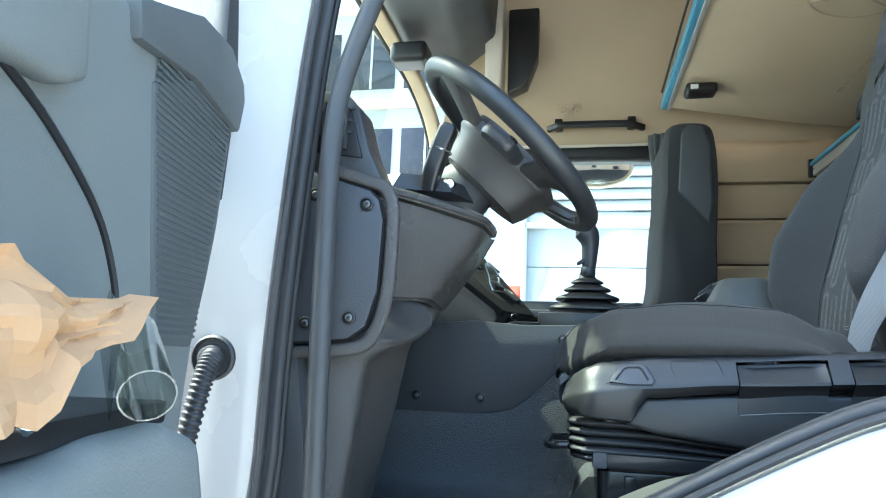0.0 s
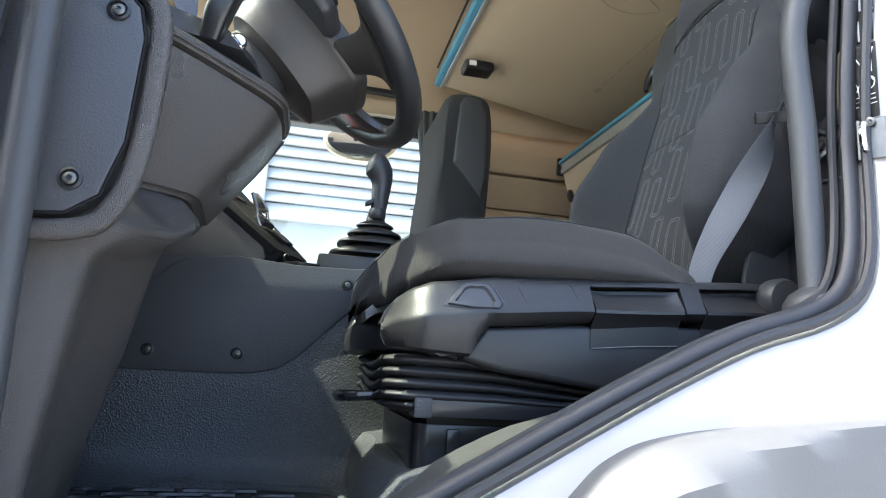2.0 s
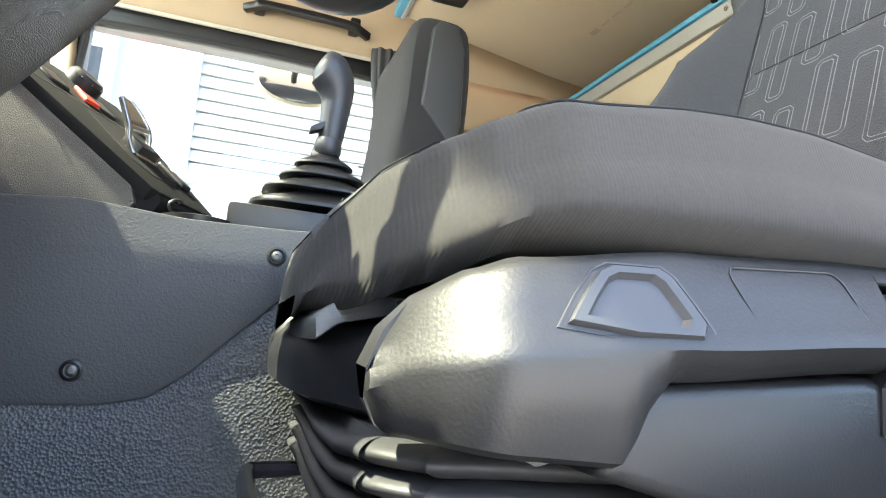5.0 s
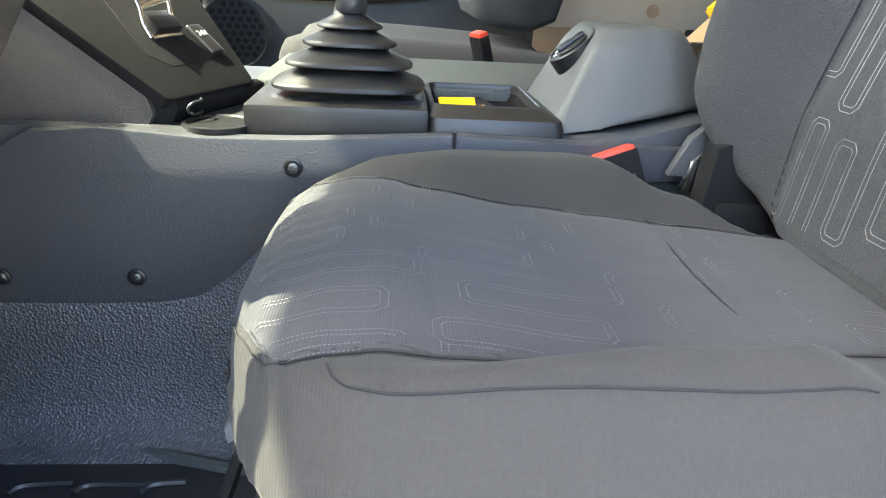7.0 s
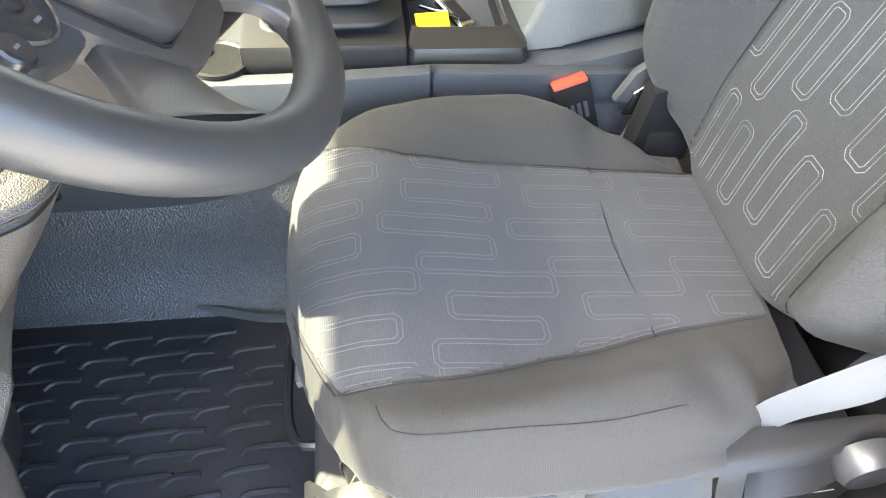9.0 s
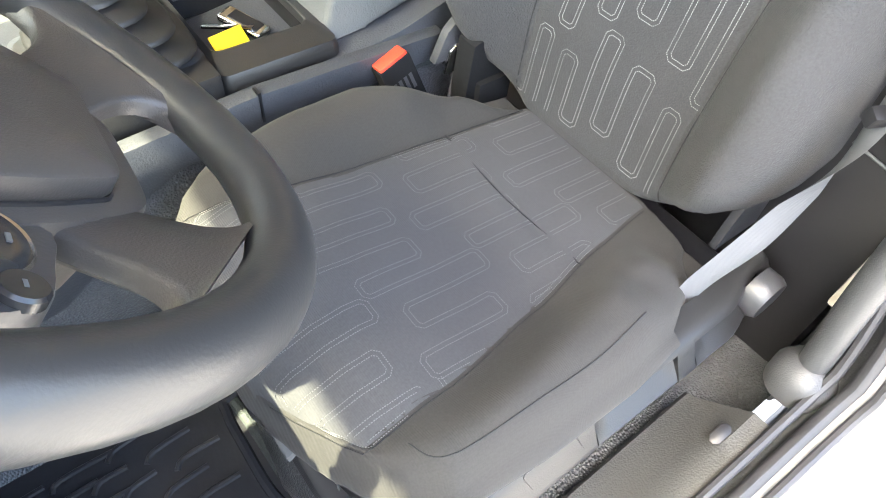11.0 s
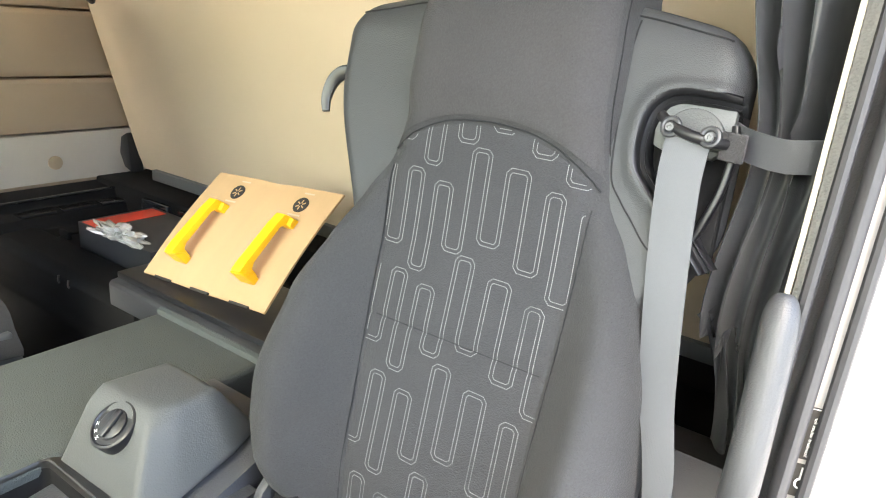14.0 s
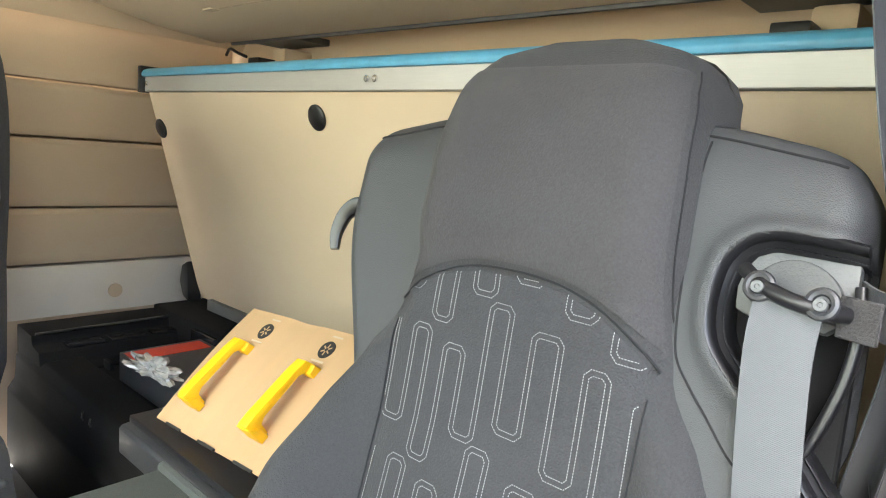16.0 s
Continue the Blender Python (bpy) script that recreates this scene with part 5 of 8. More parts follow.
cup = part("cup_holder", bm_revolve(N(), [(0.041, -0.004), (0.042, 0.002), (0.038, 0.003), (0.035, 0.001), (0.034, -0.003)], (0.098, 0.985, 0.4915), (0, 0, 1), 32), PLASTIC_BLACK, console, "round cup holder rim")
part("cup_floor", bm_revolve(N(), [(0.0355, -0.002), (0.0355, 0.0006), (0.001, 0.0006)], (0.098, 0.985, 0.4915), (0, 0, 1), 32), BLACK_MATT, cup, "dark bottom of the cup holder")
# boot base
b = N()
bm_loft(b, [[Vector((x, y, z)) for x, y in rounded(0.150 + d, 0.346 - d, 0.998 + d, 1.165 - d, 0.02, 4)] for d, z in ((0.0, 0.505), (0.0, 0.517), (0.006, 0.522), (0.014, 0.522))])
part("boot_frame", b, PLASTIC_SMOOTH, body)
boot = group_thing("gear_lever", "black gear lever with stepped rubber boot", "gear lever", (0.245, 1.075, 0.52))
b = N()
prof = [(0.084, 0.519), (0.088, 0.520), (0.0885, 0.524), (0.085, 0.527), (0.056, 0.541), (0.052, 0.546), (0.070, 0.5445), (0.0735, 0.546), (0.0735, 0.549), (0.070, 0.552), (0.042, 0.565), (0.038, 0.569), (0.051, 0.5675), (0.0545, 0.569), (0.0545, 0.572), (0.051, 0.575), (0.030, 0.586), (0.026, 0.589), (0.035, 0.588), (0.038, 0.5895), (0.0375, 0.592), (0.034, 0.595), (0.020, 0.603), (0.018, 0.612), (0.016, 0.62)]
rings = []
for r, z in prof:
    sq = smoothstep(0.03, 0.085, r)
    ring = []
    for k in range(36):
        a = 2 * math.pi * k / 36
        c, s = math.cos(a), math.sin(a)
        e = 1 / max(abs(c), abs(s))
        f = 1 + (min(e, 1.22) - 1) * sq * 0.8
        ring.append(Vector((0.248 + r * f * c * 1.08, 1.075 + r * f * s * 0.88, z)))
    rings.append(ring)
bm_loft(b, rings)
part("boot", b, BOOT_RUBBER, boot, "stepped black rubber boot", 60)
b = N()
bm_revolve(b, [(0.016, 0), (0.019, 0.004), (0.019, 0.02), (0.017, 0.024)], (0.25, 1.07, 0.606), (0, 0, 1), 20)
part("collar", b, PLASTIC_SMOOTH, boot)
b = N()
path = smooth_path([(0.252, 1.07, 0.625), (0.254, 1.07, 0.66), (0.255, 1.07, 0.69), (0.25, 1.07, 0.712), (0.238, 1.068, 0.73), (0.224, 1.066, 0.738)], 5)
sc = [0.70, 0.72, 0.75, 0.78, 0.8, 0.82, 0.84, 0.86, 0.88, 0.9, 0.95, 1.0, 1.05, 1.1, 1.15, 1.2, 1.22, 1.24, 1.26, 1.26, 1.25, 1.2, 1.12, 1.0, 0.8, 0.35]
bm_sweep(b, path, circle(0.024, 16, 0.02), (0, 1, 0), False, sc[:len(path)])
knob = part("knob", b, PLASTIC_SMOOTH, boot, "curved black shift knob", 60)
part("splitter", bm_prism(N(), [(0.222, 0.634), (0.238, 0.640), (0.246, 0.652), (0.238, 0.652), (0.222, 0.642)], "y", 1.058, 1.078, 0.002, 2), PLASTIC_BLACK, knob, "small black splitter switch")

console.location += Vector((0.0, 0.012, -0.012))

# armrest block with a dial
arm = group_thing("console_block", "mid-grey plastic console block with a round dial", "console", (0.58, 1.08, 0.49))
b = N()
lower = [(0.495, 0.992), (0.56, 0.985), (0.66, 0.985), (0.72, 1.0), (0.72, 1.165), (0.485, 1.18)]
upper = [(0.575, 1.055), (0.60, 1.035), (0.645, 1.03), (0.665, 1.035), (0.665, 1.15), (0.565, 1.165)]
bm_loft(b, [[Vector((x, y, 0.485 + 0.05 * smoothstep(0.5, 0.7, x))) for x, y in lower], [Vector((lx * 0.25 + ux * 0.75, ly * 0.3 + uy * 0.7, 0.598)) for (lx, ly), (ux, uy) in zip(lower, upper)], [Vector((x, y, 0.618)) for x, y in upper]])
bmesh.ops.bevel(b, geom=b.edges[:], offset=0.012, segments=3, affect="EDGES", profile=0.6, clamp_overlap=True)
part("body", b, CONSOLE_GREY, arm)
b = N()
bm_prism(b, [(0.36, 0.47), (0.50, 0.488), (0.60, 0.50), (0.72, 0.535), (0.76, 0.54), (0.76, 0.44), (0.376, 0.44)], "y", 0.955, 1.17, 0.006, 2)
part("foot", b, PANEL, arm, "dark lower console flank")
dn = Vector((-0.62, -0.02, 0.78)).normalized()
dp = Vector((0.541, 1.094, 0.589))
b = N()
bm_revolve(b, [(0.036, -0.02), (0.036, 0.0015), (0.034, 0.003), (0.032, 0.003), (0.030, 0.0005), (0.002, 0.0005)], dp, dn, 40)
dial = part("dial_ring", b, PLASTIC_BLACK, arm, "dark ring of the rotary switch")
b = N()
bm_revolve(b, [(0.022, 0.0), (0.022, 0.003), (0.020, 0.004), (0.001, 0.004)], dp, dn, 32)
q = dn.to_track_quat("Z", "Y").to_matrix().to_4x4()
bm_box(b, -0.006, 0.006, -0.0205, 0.0205, 0.003, 0.009, 0.003, 2, Matrix.Translation(dp) @ q)
part("dial_knob", b, PLASTIC_BLACK, dial, "black turning knob")
b = N()
for a in (200, 225, 250):
    m4 = Matrix.Translation(dp) @ q @ pose(0, 0, 0, 0, 0, a) @ pose(0.0262, 0, 0)
    for dx, dy, w, h in ((-0.0015, 0, 0.001, 0.005), (0.0018, 0, 0.001, 0.005), (0, 0, 0.004, 0.001)):
        bm_box(b, dx - w / 2, dx + w / 2, dy - h / 2, dy + h / 2, 0.0006, 0.0016, 0, 1, m4)
part("dial_mark", b, WHITE_PRINT, dial)

# keys with a yellow tag in the tray
keys = group_thing("key_ring", "silver keys with a yellow tag lying in the tray", "keys", (0.40, 1.05, 0.514))
part("tag", bm_box(N(), -0.024, 0.024, -0.019, 0.019, 0, 0.003, 0.001, 1, pose(0.388, 1.030, 0.532, 40, 0, 8)), YELLOW, keys, "yellow plastic tag")
part("fob", bm_box(N(), -0.015, 0.015, -0.034, 0.034, 0, 0.014, 0.006, 3, pose(0.425, 1.075, 0.519, 10, 0, 28)), CHROME, keys, "silver remote fob")
part("fob_face", bm_box(N(), -0.010, 0.010, -0.026, 0.020, 0.0135, 0.0152, 0.001, 1, pose(0.425, 1.075, 0.519, 10, 0, 28)), PLASTIC_BLACK, keys)
b = N()
bm_box(b, -0.005, 0.005, -0.036, 0.036, 0, 0.004, 0.001, 2, pose(0.402, 1.072, 0.528, -8, 10, 42))
part("key", b, CHROME, keys)
part("ring", bm_tube(N(), [Vector((0.40 + 0.011 * math.cos(a / 16 * 2 * math.pi), 1.046 + 0.011 * math.sin(a / 16 * 2 * math.pi), 0.5225)) for a in range(16)], 0.001, 6, True), CHROME, keys)

arm.location += Vector((0.0, 0.012, -0.012))
keys.location += Vector((-0.002, 0.010, -0.034))

# ---------- dashboard ----------
dash_ob = group_thing("dashboard", "dark moulded truck dashboard", "dashboard", (-0.5, 1.3, 0.4), kind="structure")
part("top", bm_prism(N(), [(-1.05, 0.70), (-1.05, 0.86), (-0.55, 0.86), (-0.30, 0.80), (-0.26, 0.70), (-0.30, 0.5), (-0.6, 0.42)], "y", 0.42, 2.44, 0.03, 3), PLASTIC, dash_ob)
# Unseen hood on the dash, added to keep sun off the tunnel flank.
part("binnacle", bm_prism(N(), [(-0.60, 0.85), (-0.60, 0.90), (-0.42, 0.955), (-0.34, 0.96), (-0.30, 0.945), (-0.36, 0.92), (-0.40, 0.85)], "y", 0.76, 0.97, 0.02, 3), PLASTIC, dash_ob, "unseen dark hood added to block sun")
# driver's end: screwed panel
end = part("end_panel", bm_prism(N(), [(-0.250, 0.405), (-0.135, 0.415), (-0.108, 0.435), (-0.092, 0.49), (-0.088, 0.60), (-0.096, 0.632), (-0.112, 0.648), (-0.205, 0.678), (-0.235, 0.70), (-0.250, 0.735)], "y", 0.340, 0.40, 0.004, 2), PANEL, dash_ob, "charcoal end panel held by screws")
for x, z in ((-0.202, 0.642), (-0.115, 0.625), (-0.134, 0.447), (-0.205, 0.437)):
    screw(end, (x, 0.339, z), (0, -1, 0))
b = N()
border = smooth_path([(-0.250, 0.349, 0.390), (-0.130, 0.349, 0.400), (-0.095, 0.349, 0.426), (-0.078, 0.349, 0.49), (-0.074, 0.349, 0.60), (-0.082, 0.349, 0.643), (-0.108, 0.349, 0.662), (-0.20, 0.349, 0.690)], 6)
bm_sweep(b, border, rounded(-0.0105, 0.0105, -0.008, 0.008, 0.006, 4), (0, 1, 0))
part("end_rim", b, PLASTIC_DASH, end, "wide moulded rim", 60)
b = N()
bm_tube(b, [(x, 0.3435, z) for x, z in ((-0.250, 0.4045), (-0.135, 0.4145), (-0.1075, 0.4345), (-0.0915, 0.49), (-0.0875, 0.60), (-0.0955, 0.6325), (-0.112, 0.6485), (-0.205, 0.6785))], 0.0022, 6)
part("end_gap", b, BLACK_MATT, end, "dark gap round the panel")
part("end_upper", bm_prism(N(), [(-0.250, 0.735), (-0.235, 0.70), (-0.205, 0.680), (-0.10, 0.648), (-0.090, 0.66), (-0.118, 0.715), (-0.14, 0.79), (-0.16, 0.812), (-0.245, 0.83)], "y", 0.345, 0.42, 0.006, 2), PLASTIC_SMOOTH, dash_ob)
vent = part("vent", bm_prism(N(), [(-0.230, 0.715), (-0.128, 0.702), (-0.152, 0.785), (-0.226, 0.812)], "y", 0.340, 0.35, 0.003, 2), PLASTIC_BLACK, dash_ob, "slatted side vent")
for k in range(4):
    part("slat", bm_box(N(), -0.216 + k * 0.019, -0.211 + k * 0.019, 0.333, 0.345, 0.715, 0.80 - 0.005 * k, 0.001), PLASTIC_SMOOTH, vent)
for k in range(3):
    part("slat", bm_box(N(), -0.222, -0.146, 0.335, 0.344, 0.742 + k * 0.02, 0.746 + k * 0.02, 0.001), PLASTIC_SMOOTH, vent)

# steering column cover and knee panel, both lofted across the cab
def lofted(rows, back, bev, mat, name, label, angle=50):
    b = N()
    rings = []
    for y, pts in rows:
        rings.append([Vector((x, y, z)) for x, z in pts] + [Vector((back, y, pts[-1][1])), Vector((back, y, pts[0][1]))])
    fine = []
    for k in range(len(rings[0])):
        fine.append(smooth_path([r[k] for r in rings], 4))
    bm_loft(b, [[c[i] for c in fine] for i in range(len(fine[0]))])
    bmesh.ops.bevel(b, geom=[e for e in b.edges if abs(e.verts[0].co.y - e.verts[1].co.y) > 0.003 and min(v.co.x for v in e.verts) > back + 0.02], offset=bev, segments=3, affect="EDGES", clamp_overlap=True)
    return part(name, b, mat, dash_ob, label, angle)


knee = lofted([(0.43, [(-0.115, 0.668), (-0.120, 0.60), (-0.126, 0.54), (-0.132, 0.492)]),
               (0.445, [(-0.092, 0.667), (-0.102, 0.60), (-0.113, 0.54), (-0.122, 0.491)]),
               (0.50, [(-0.024, 0.656), (-0.053, 0.60), (-0.084, 0.54), (-0.104, 0.492)]),
               (0.548, [(0.036, 0.643), (0.004, 0.592), (-0.032, 0.54), (-0.062, 0.495)]),
               (0.575, [(0.053, 0.638), (0.022, 0.587), (-0.014, 0.537), (-0.045, 0.494)]),
               (0.62, [(0.058, 0.637), (0.026, 0.585), (-0.010, 0.534), (-0.045, 0.490)]),
               (0.70, [(0.056, 0.640), (0.022, 0.582), (-0.015, 0.530), (-0.050, 0.484)]),
               (0.715, [(0.05, 0.640), (0.015, 0.58), (-0.022, 0.53), (-0.056, 0.484)]),
               (0.735, [(-0.03, 0.64), (-0.05, 0.58), (-0.08, 0.53), (-0.10, 0.485)])], -0.30, 0.007, PLASTIC_DASH, "column_cover", "grained brown-black column cover")
part("hole", bm_revolve(N(), [(0.0065, -0.004), (0.0065, 0.0012), (0.005, 0.0016), (0.004, -0.002), (0.001, -0.002)], (-0.0945, 0.489, 0.532), (0.65, -0.72, -0.25), 14), PLASTIC_BLACK, knee)
lofted([(0.43, [(-0.122, 0.692), (-0.108, 0.680), (-0.112, 0.672)]), (0.445, [(-0.100, 0.692), (-0.084, 0.680), (-0.089, 0.671)]), (0.50, [(-0.032, 0.682), (-0.015, 0.669), (-0.020, 0.660)]),
        (0.56, [(0.036, 0.668), (0.056, 0.655), (0.051, 0.645)]), (0.62, [(0.046, 0.666), (0.066, 0.653), (0.061, 0.641)]), (0.70, [(0.044, 0.668), (0.064, 0.656), (0.059, 0.643)]), (0.72, [(0.03, 0.668), (0.05, 0.656), (0.045, 0.643)]), (0.745, [(-0.03, 0.67), (-0.02, 0.66), (-0.03, 0.645)])], -0.25, 0.004, PLASTIC_DASH, "column_collar", "stepped collar above the column cover")
lofted([(0.362, [(-0.150, 0.486), (-0.125, 0.452), (-0.102, 0.428), (-0.098, 0.412), (-0.118, 0.392), (-0.128, 0.372), (-0.134, 0.300), (-0.142, 0.200), (-0.150, 0.060)]),
        (0.38, [(-0.128, 0.487), (-0.102, 0.452), (-0.078, 0.426), (-0.074, 0.410), (-0.098, 0.390), (-0.106, 0.370), (-0.114, 0.300), (-0.126, 0.200), (-0.138, 0.060)]),
        (0.43, [(-0.120, 0.488), (-0.086, 0.456), (-0.058, 0.430), (-0.055, 0.415), (-0.096, 0.394), (-0.106, 0.374), (-0.117, 0.300), (-0.131, 0.200), (-0.148, 0.060)]),
        (0.49, [(-0.110, 0.488), (-0.074, 0.462), (-0.046, 0.440), (-0.043, 0.426), (-0.080, 0.408), (-0.091, 0.386), (-0.107, 0.300), (-0.126, 0.200), (-0.148, 0.060)]),
        (0.54, [(-0.080, 0.495), (-0.056, 0.480), (-0.036, 0.457), (-0.035, 0.445), (-0.067, 0.428), (-0.077, 0.400), (-0.097, 0.295), (-0.120, 0.200), (-0.149, 0.060)]),
        (0.56, [(-0.062, 0.494), (-0.050, 0.484), (-0.037, 0.464), (-0.039, 0.452), (-0.072, 0.435), (-0.086, 0.405), (-0.110, 0.295), (-0.136, 0.200), (-0.164, 0.060)]),
        (0.62, [(-0.056, 0.492), (-0.050, 0.485), (-0.046, 0.470), (-0.056, 0.460), (-0.099, 0.440), (-0.124, 0.410), (-0.159, 0.300), (-0.184, 0.200), (-0.204, 0.060)]),
        (0.70, [(-0.058, 0.489), (-0.054, 0.484), (-0.059, 0.472), (-0.079, 0.462), (-0.120, 0.445), (-0.150, 0.410), (-0.190, 0.300), (-0.210, 0.200), (-0.220, 0.060)]),
        (0.74, [(-0.110, 0.491), (-0.105, 0.484), (-0.109, 0.472), (-0.124, 0.462), (-0.150, 0.445), (-0.180, 0.410), (-0.210, 0.300), (-0.230, 0.200), (-0.240, 0.060)])], -0.32, 0.006, PLASTIC_DASH, "knee_panel", "grained brown-black knee panel with a rounded ridge", 80)
pd = part("brake_pedal", bm_box(N(), -0.006, 0.006, -0.035, 0.035, -0.03, 0.03, 0.006, 2, pose(-0.285, 0.56, 0.245, 0, -35, 0)), RUBBER, dash_ob, "ribbed brake pedal pad")
part("pedal_arm", bm_tube(N(), [(-0.29, 0.56, 0.25), (-0.31, 0.56, 0.40), (-0.33, 0.56, 0.55)], 0.009, 8), DARK_METAL, pd)
part("foot_wall", bm_box(N(), -0.45, -0.31, 0.33, TUN_Y, FLOOR, 0.6, 0.02), PLASTIC, dash_ob)
part("side_foot", bm_prism(N(), [(-0.33, 0.06), (-0.20, 0.06), (-0.17, 0.2), (-0.2, 0.40), (-0.33, 0.40)], "y", 0.335, 0.40, 0.012, 2), PLASTIC, dash_ob)

# centre stack, its switch face turned a little towards the driver
ST_A = Vector((0.042, 0.985, 0.509))
ST_N = Vector((0.582, -0.240, 0.776)).normalized()
ST_W = Vector((0.381, 0.924, 0.0)).normalized()
ST_S = ST_W.cross(ST_N)


def stack_m(down, across, up=0.0):
    """A pose on the sloping face of the centre stack: x down the slope, y across, z out of it."""
    o = ST_A + ST_S * down + ST_W * across + ST_N * up
    return Matrix(((ST_S.x, ST_W.x, ST_N.x, o.x), (ST_S.y, ST_W.y, ST_N.y, o.y), (ST_S.z, ST_W.z, ST_N.z, o.z), (0, 0, 0, 1)))


def stack_ring(y):
    """Outline of the stack body at one depth."""
    e = 0.412 * (y - 0.985)
    return [Vector((x, y, z)) for x, z in [(-0.40, 0.478), (-0.135, 0.474), (0.0 + e * 0.5, 0.473), (0.020 + e, 0.476), (0.028 + e, 0.490), (0.022 + e, 0.510), (-0.045 + e, 0.562), (-0.205 + e, 0.682), (-0.40, 0.80)]]


b = bm_loft(N(), [stack_ring(y) for y in (0.985, 1.03, 1.08, 1.13, 1.172)])
part("centre_stack", b, PLASTIC_DASH, dash_ob, "grained centre stack flank", 25)
face = part("stack_face", bm_prism(N(), [(0.004, -0.002), (0.008, 0.010), (0.008, 0.160), (0.000, 0.172), (-0.30, 0.275), (-0.30, -0.098)], "z", -0.014, 0.004, 0.0035, 2, stack_m(0, 0)), BLACK_MATT, dash_ob, "smooth dark switch panel")
ring = lambda y: [Vector((x + 0.412 * (y - 0.985), y, z)) for x, z in [(0.042, 0.508), (0.051, 0.503), (0.053, 0.495), (0.046, 0.482), (0.030, 0.4745), (-0.03, 0.4735), (-0.03, 0.50)]]
part("face_foot", bm_loft(N(), [ring(y) for y in (0.990, 1.04, 1.09, 1.14, 1.158)]), BLACK_MATT, face, "rounded lower end of the switch panel", 50)
part("hazard_button", bm_prism(N(), [(-0.238, 0.094), (-0.200, 0.079), (-0.200, 0.112)], "z", 0.004, 0.010, 0.002, 2, stack_m(0, 0)), RED, face, "red hazard switch")
for k in range(3):
    part("switch", bm_box(N(), -0.018, 0.018, -0.019, 0.019, 0.0, 0.005, 0.002, 1, stack_m(-0.218, 0.03 + 0.105 * k, 0.003)), PLASTIC_BLACK, face)
kb = part("climate_knob", bm_revolve(N(), [(0.026, 0.0), (0.026, 0.014), (0.021, 0.020), (0.001, 0.020)], stack_m(-0.275, 0.15, 0.004).translation, ST_N, 26), PLASTIC_BLACK, face, "black rotary climate knob")
b = N()
for k in range(9):
    bm_box(b, -0.001, 0.001, 0.0235, 0.0255, 0.014, 0.0150, 0, 1, stack_m(-0.275, 0.15, 0.004) @ pose(0, 0, 0, 0, 0, 40 * k))
part("knob_mark", b, WHITE_PRINT, kb)
part("gap", bm_box(N(), -0.0015, 0.0015, -0.08, 0.20, 0.003, 0.0046, 0, 1, stack_m(-0.183, 0.01)), SEAM, face)
part("inlay", bm_prism(N(), [(-0.165, 0.050), (-0.060, 0.030), (-0.038, 0.052), (-0.038, 0.095), (-0.060, 0.116), (-0.165, 0.150)], "z", 0.003, 0.0046, 0.0004, 1, stack_m(0, 0)), BLACK_MATT, face)
# silver pull bracket with a window in its lower half
left = smooth_path([(-0.016, 1.064, 0.636), (-0.010, 1.065, 0.620), (-0.003, 1.066, 0.600), (-0.001, 1.066, 0.584), (0.007, 1.067, 0.566)], 4)
right = smooth_path([(-0.013, 1.113, 0.646), (0.001, 1.115, 0.631), (0.014, 1.117, 0.610), (0.017, 1.118, 0.588), (0.026, 1.118, 0.567)], 4)
half = len(left) // 2
b = bm_loft(N(), [[l + ST_N * 0.002, r + ST_N * 0.002, r - ST_N * 0.002, l - ST_N * 0.002] for l, r in zip(left[:half + 1], right[:half + 1])])
for side in (left, right):
    bm_tube(b, side, 0.0042, 10)
bm_tube(b, [left[-1], left[-1].lerp(right[-1], 0.5) + ST_N * 0.001, right[-1]], 0.0045, 10)
bm_tube(b, [left[half], right[half]], 0.0042, 10)
lever = part("brake_lever", b, CHROME, face, "silver park brake lever", 50)
part("lever_foot", bm_box(N(), -0.016, 0.014, -0.024, 0.024, 0.0, 0.016, 0.004, 2, stack_m(-0.100, 0.092, 0.003)), PLASTIC_BLACK, lever)
part("push_button", bm_box(N(), -0.026, 0.026, -0.013, 0.013, 0.0, 0.009, 0.004, 3, stack_m(-0.070, 0.146, 0.003)), PLASTIC_BLACK, face, "black oval push button")
part("hook", bm_tube(N(), smooth_path([(0.073, 1.022, 0.503), (0.076, 1.010, 0.503), (0.070, 0.999, 0.502), (0.064, 0.996, 0.496), (0.066, 1.000, 0.489), (0.072, 1.010, 0.487), (0.073, 1.022, 0.488)], 4), 0.0018, 8), PLASTIC_SMOOTH, face, "small grey bag hook")

for name in ("end_panel", "end_upper", "vent"):
    for ob in dash_ob.children:
        if ob.name == name:
            ob.location += Vector((0.017, -0.008, 0.004))

# column stalk
stalk = group_thing("steering_column", "steering column shroud with control stalk", "steering column", (-0.06, 0.62, 0.66))
b = N()
sa0, sa1 = Vector((-0.075, 0.655, 0.665)), Vector((0.012, 0.667, 0.748))
sq = (sa1 - sa0).to_track_quat("Z", "Y").to_matrix()
bm_loft(b, [[sa0 + (sa1 - sa0) * h + sq @ Vector((0.056 * k * math.cos(a), 0.075 * k * math.sin(a), 0)) for a in [2 * math.pi * i / 28 for i in range(28)]] for h, k in ((0.0, 1.1), (0.35, 1.08), (0.6, 0.98), (0.8, 0.85), (1.0, 0.8))])
part("shroud", b, PLASTIC, stalk, "dark column shroud", 50)
b = N()
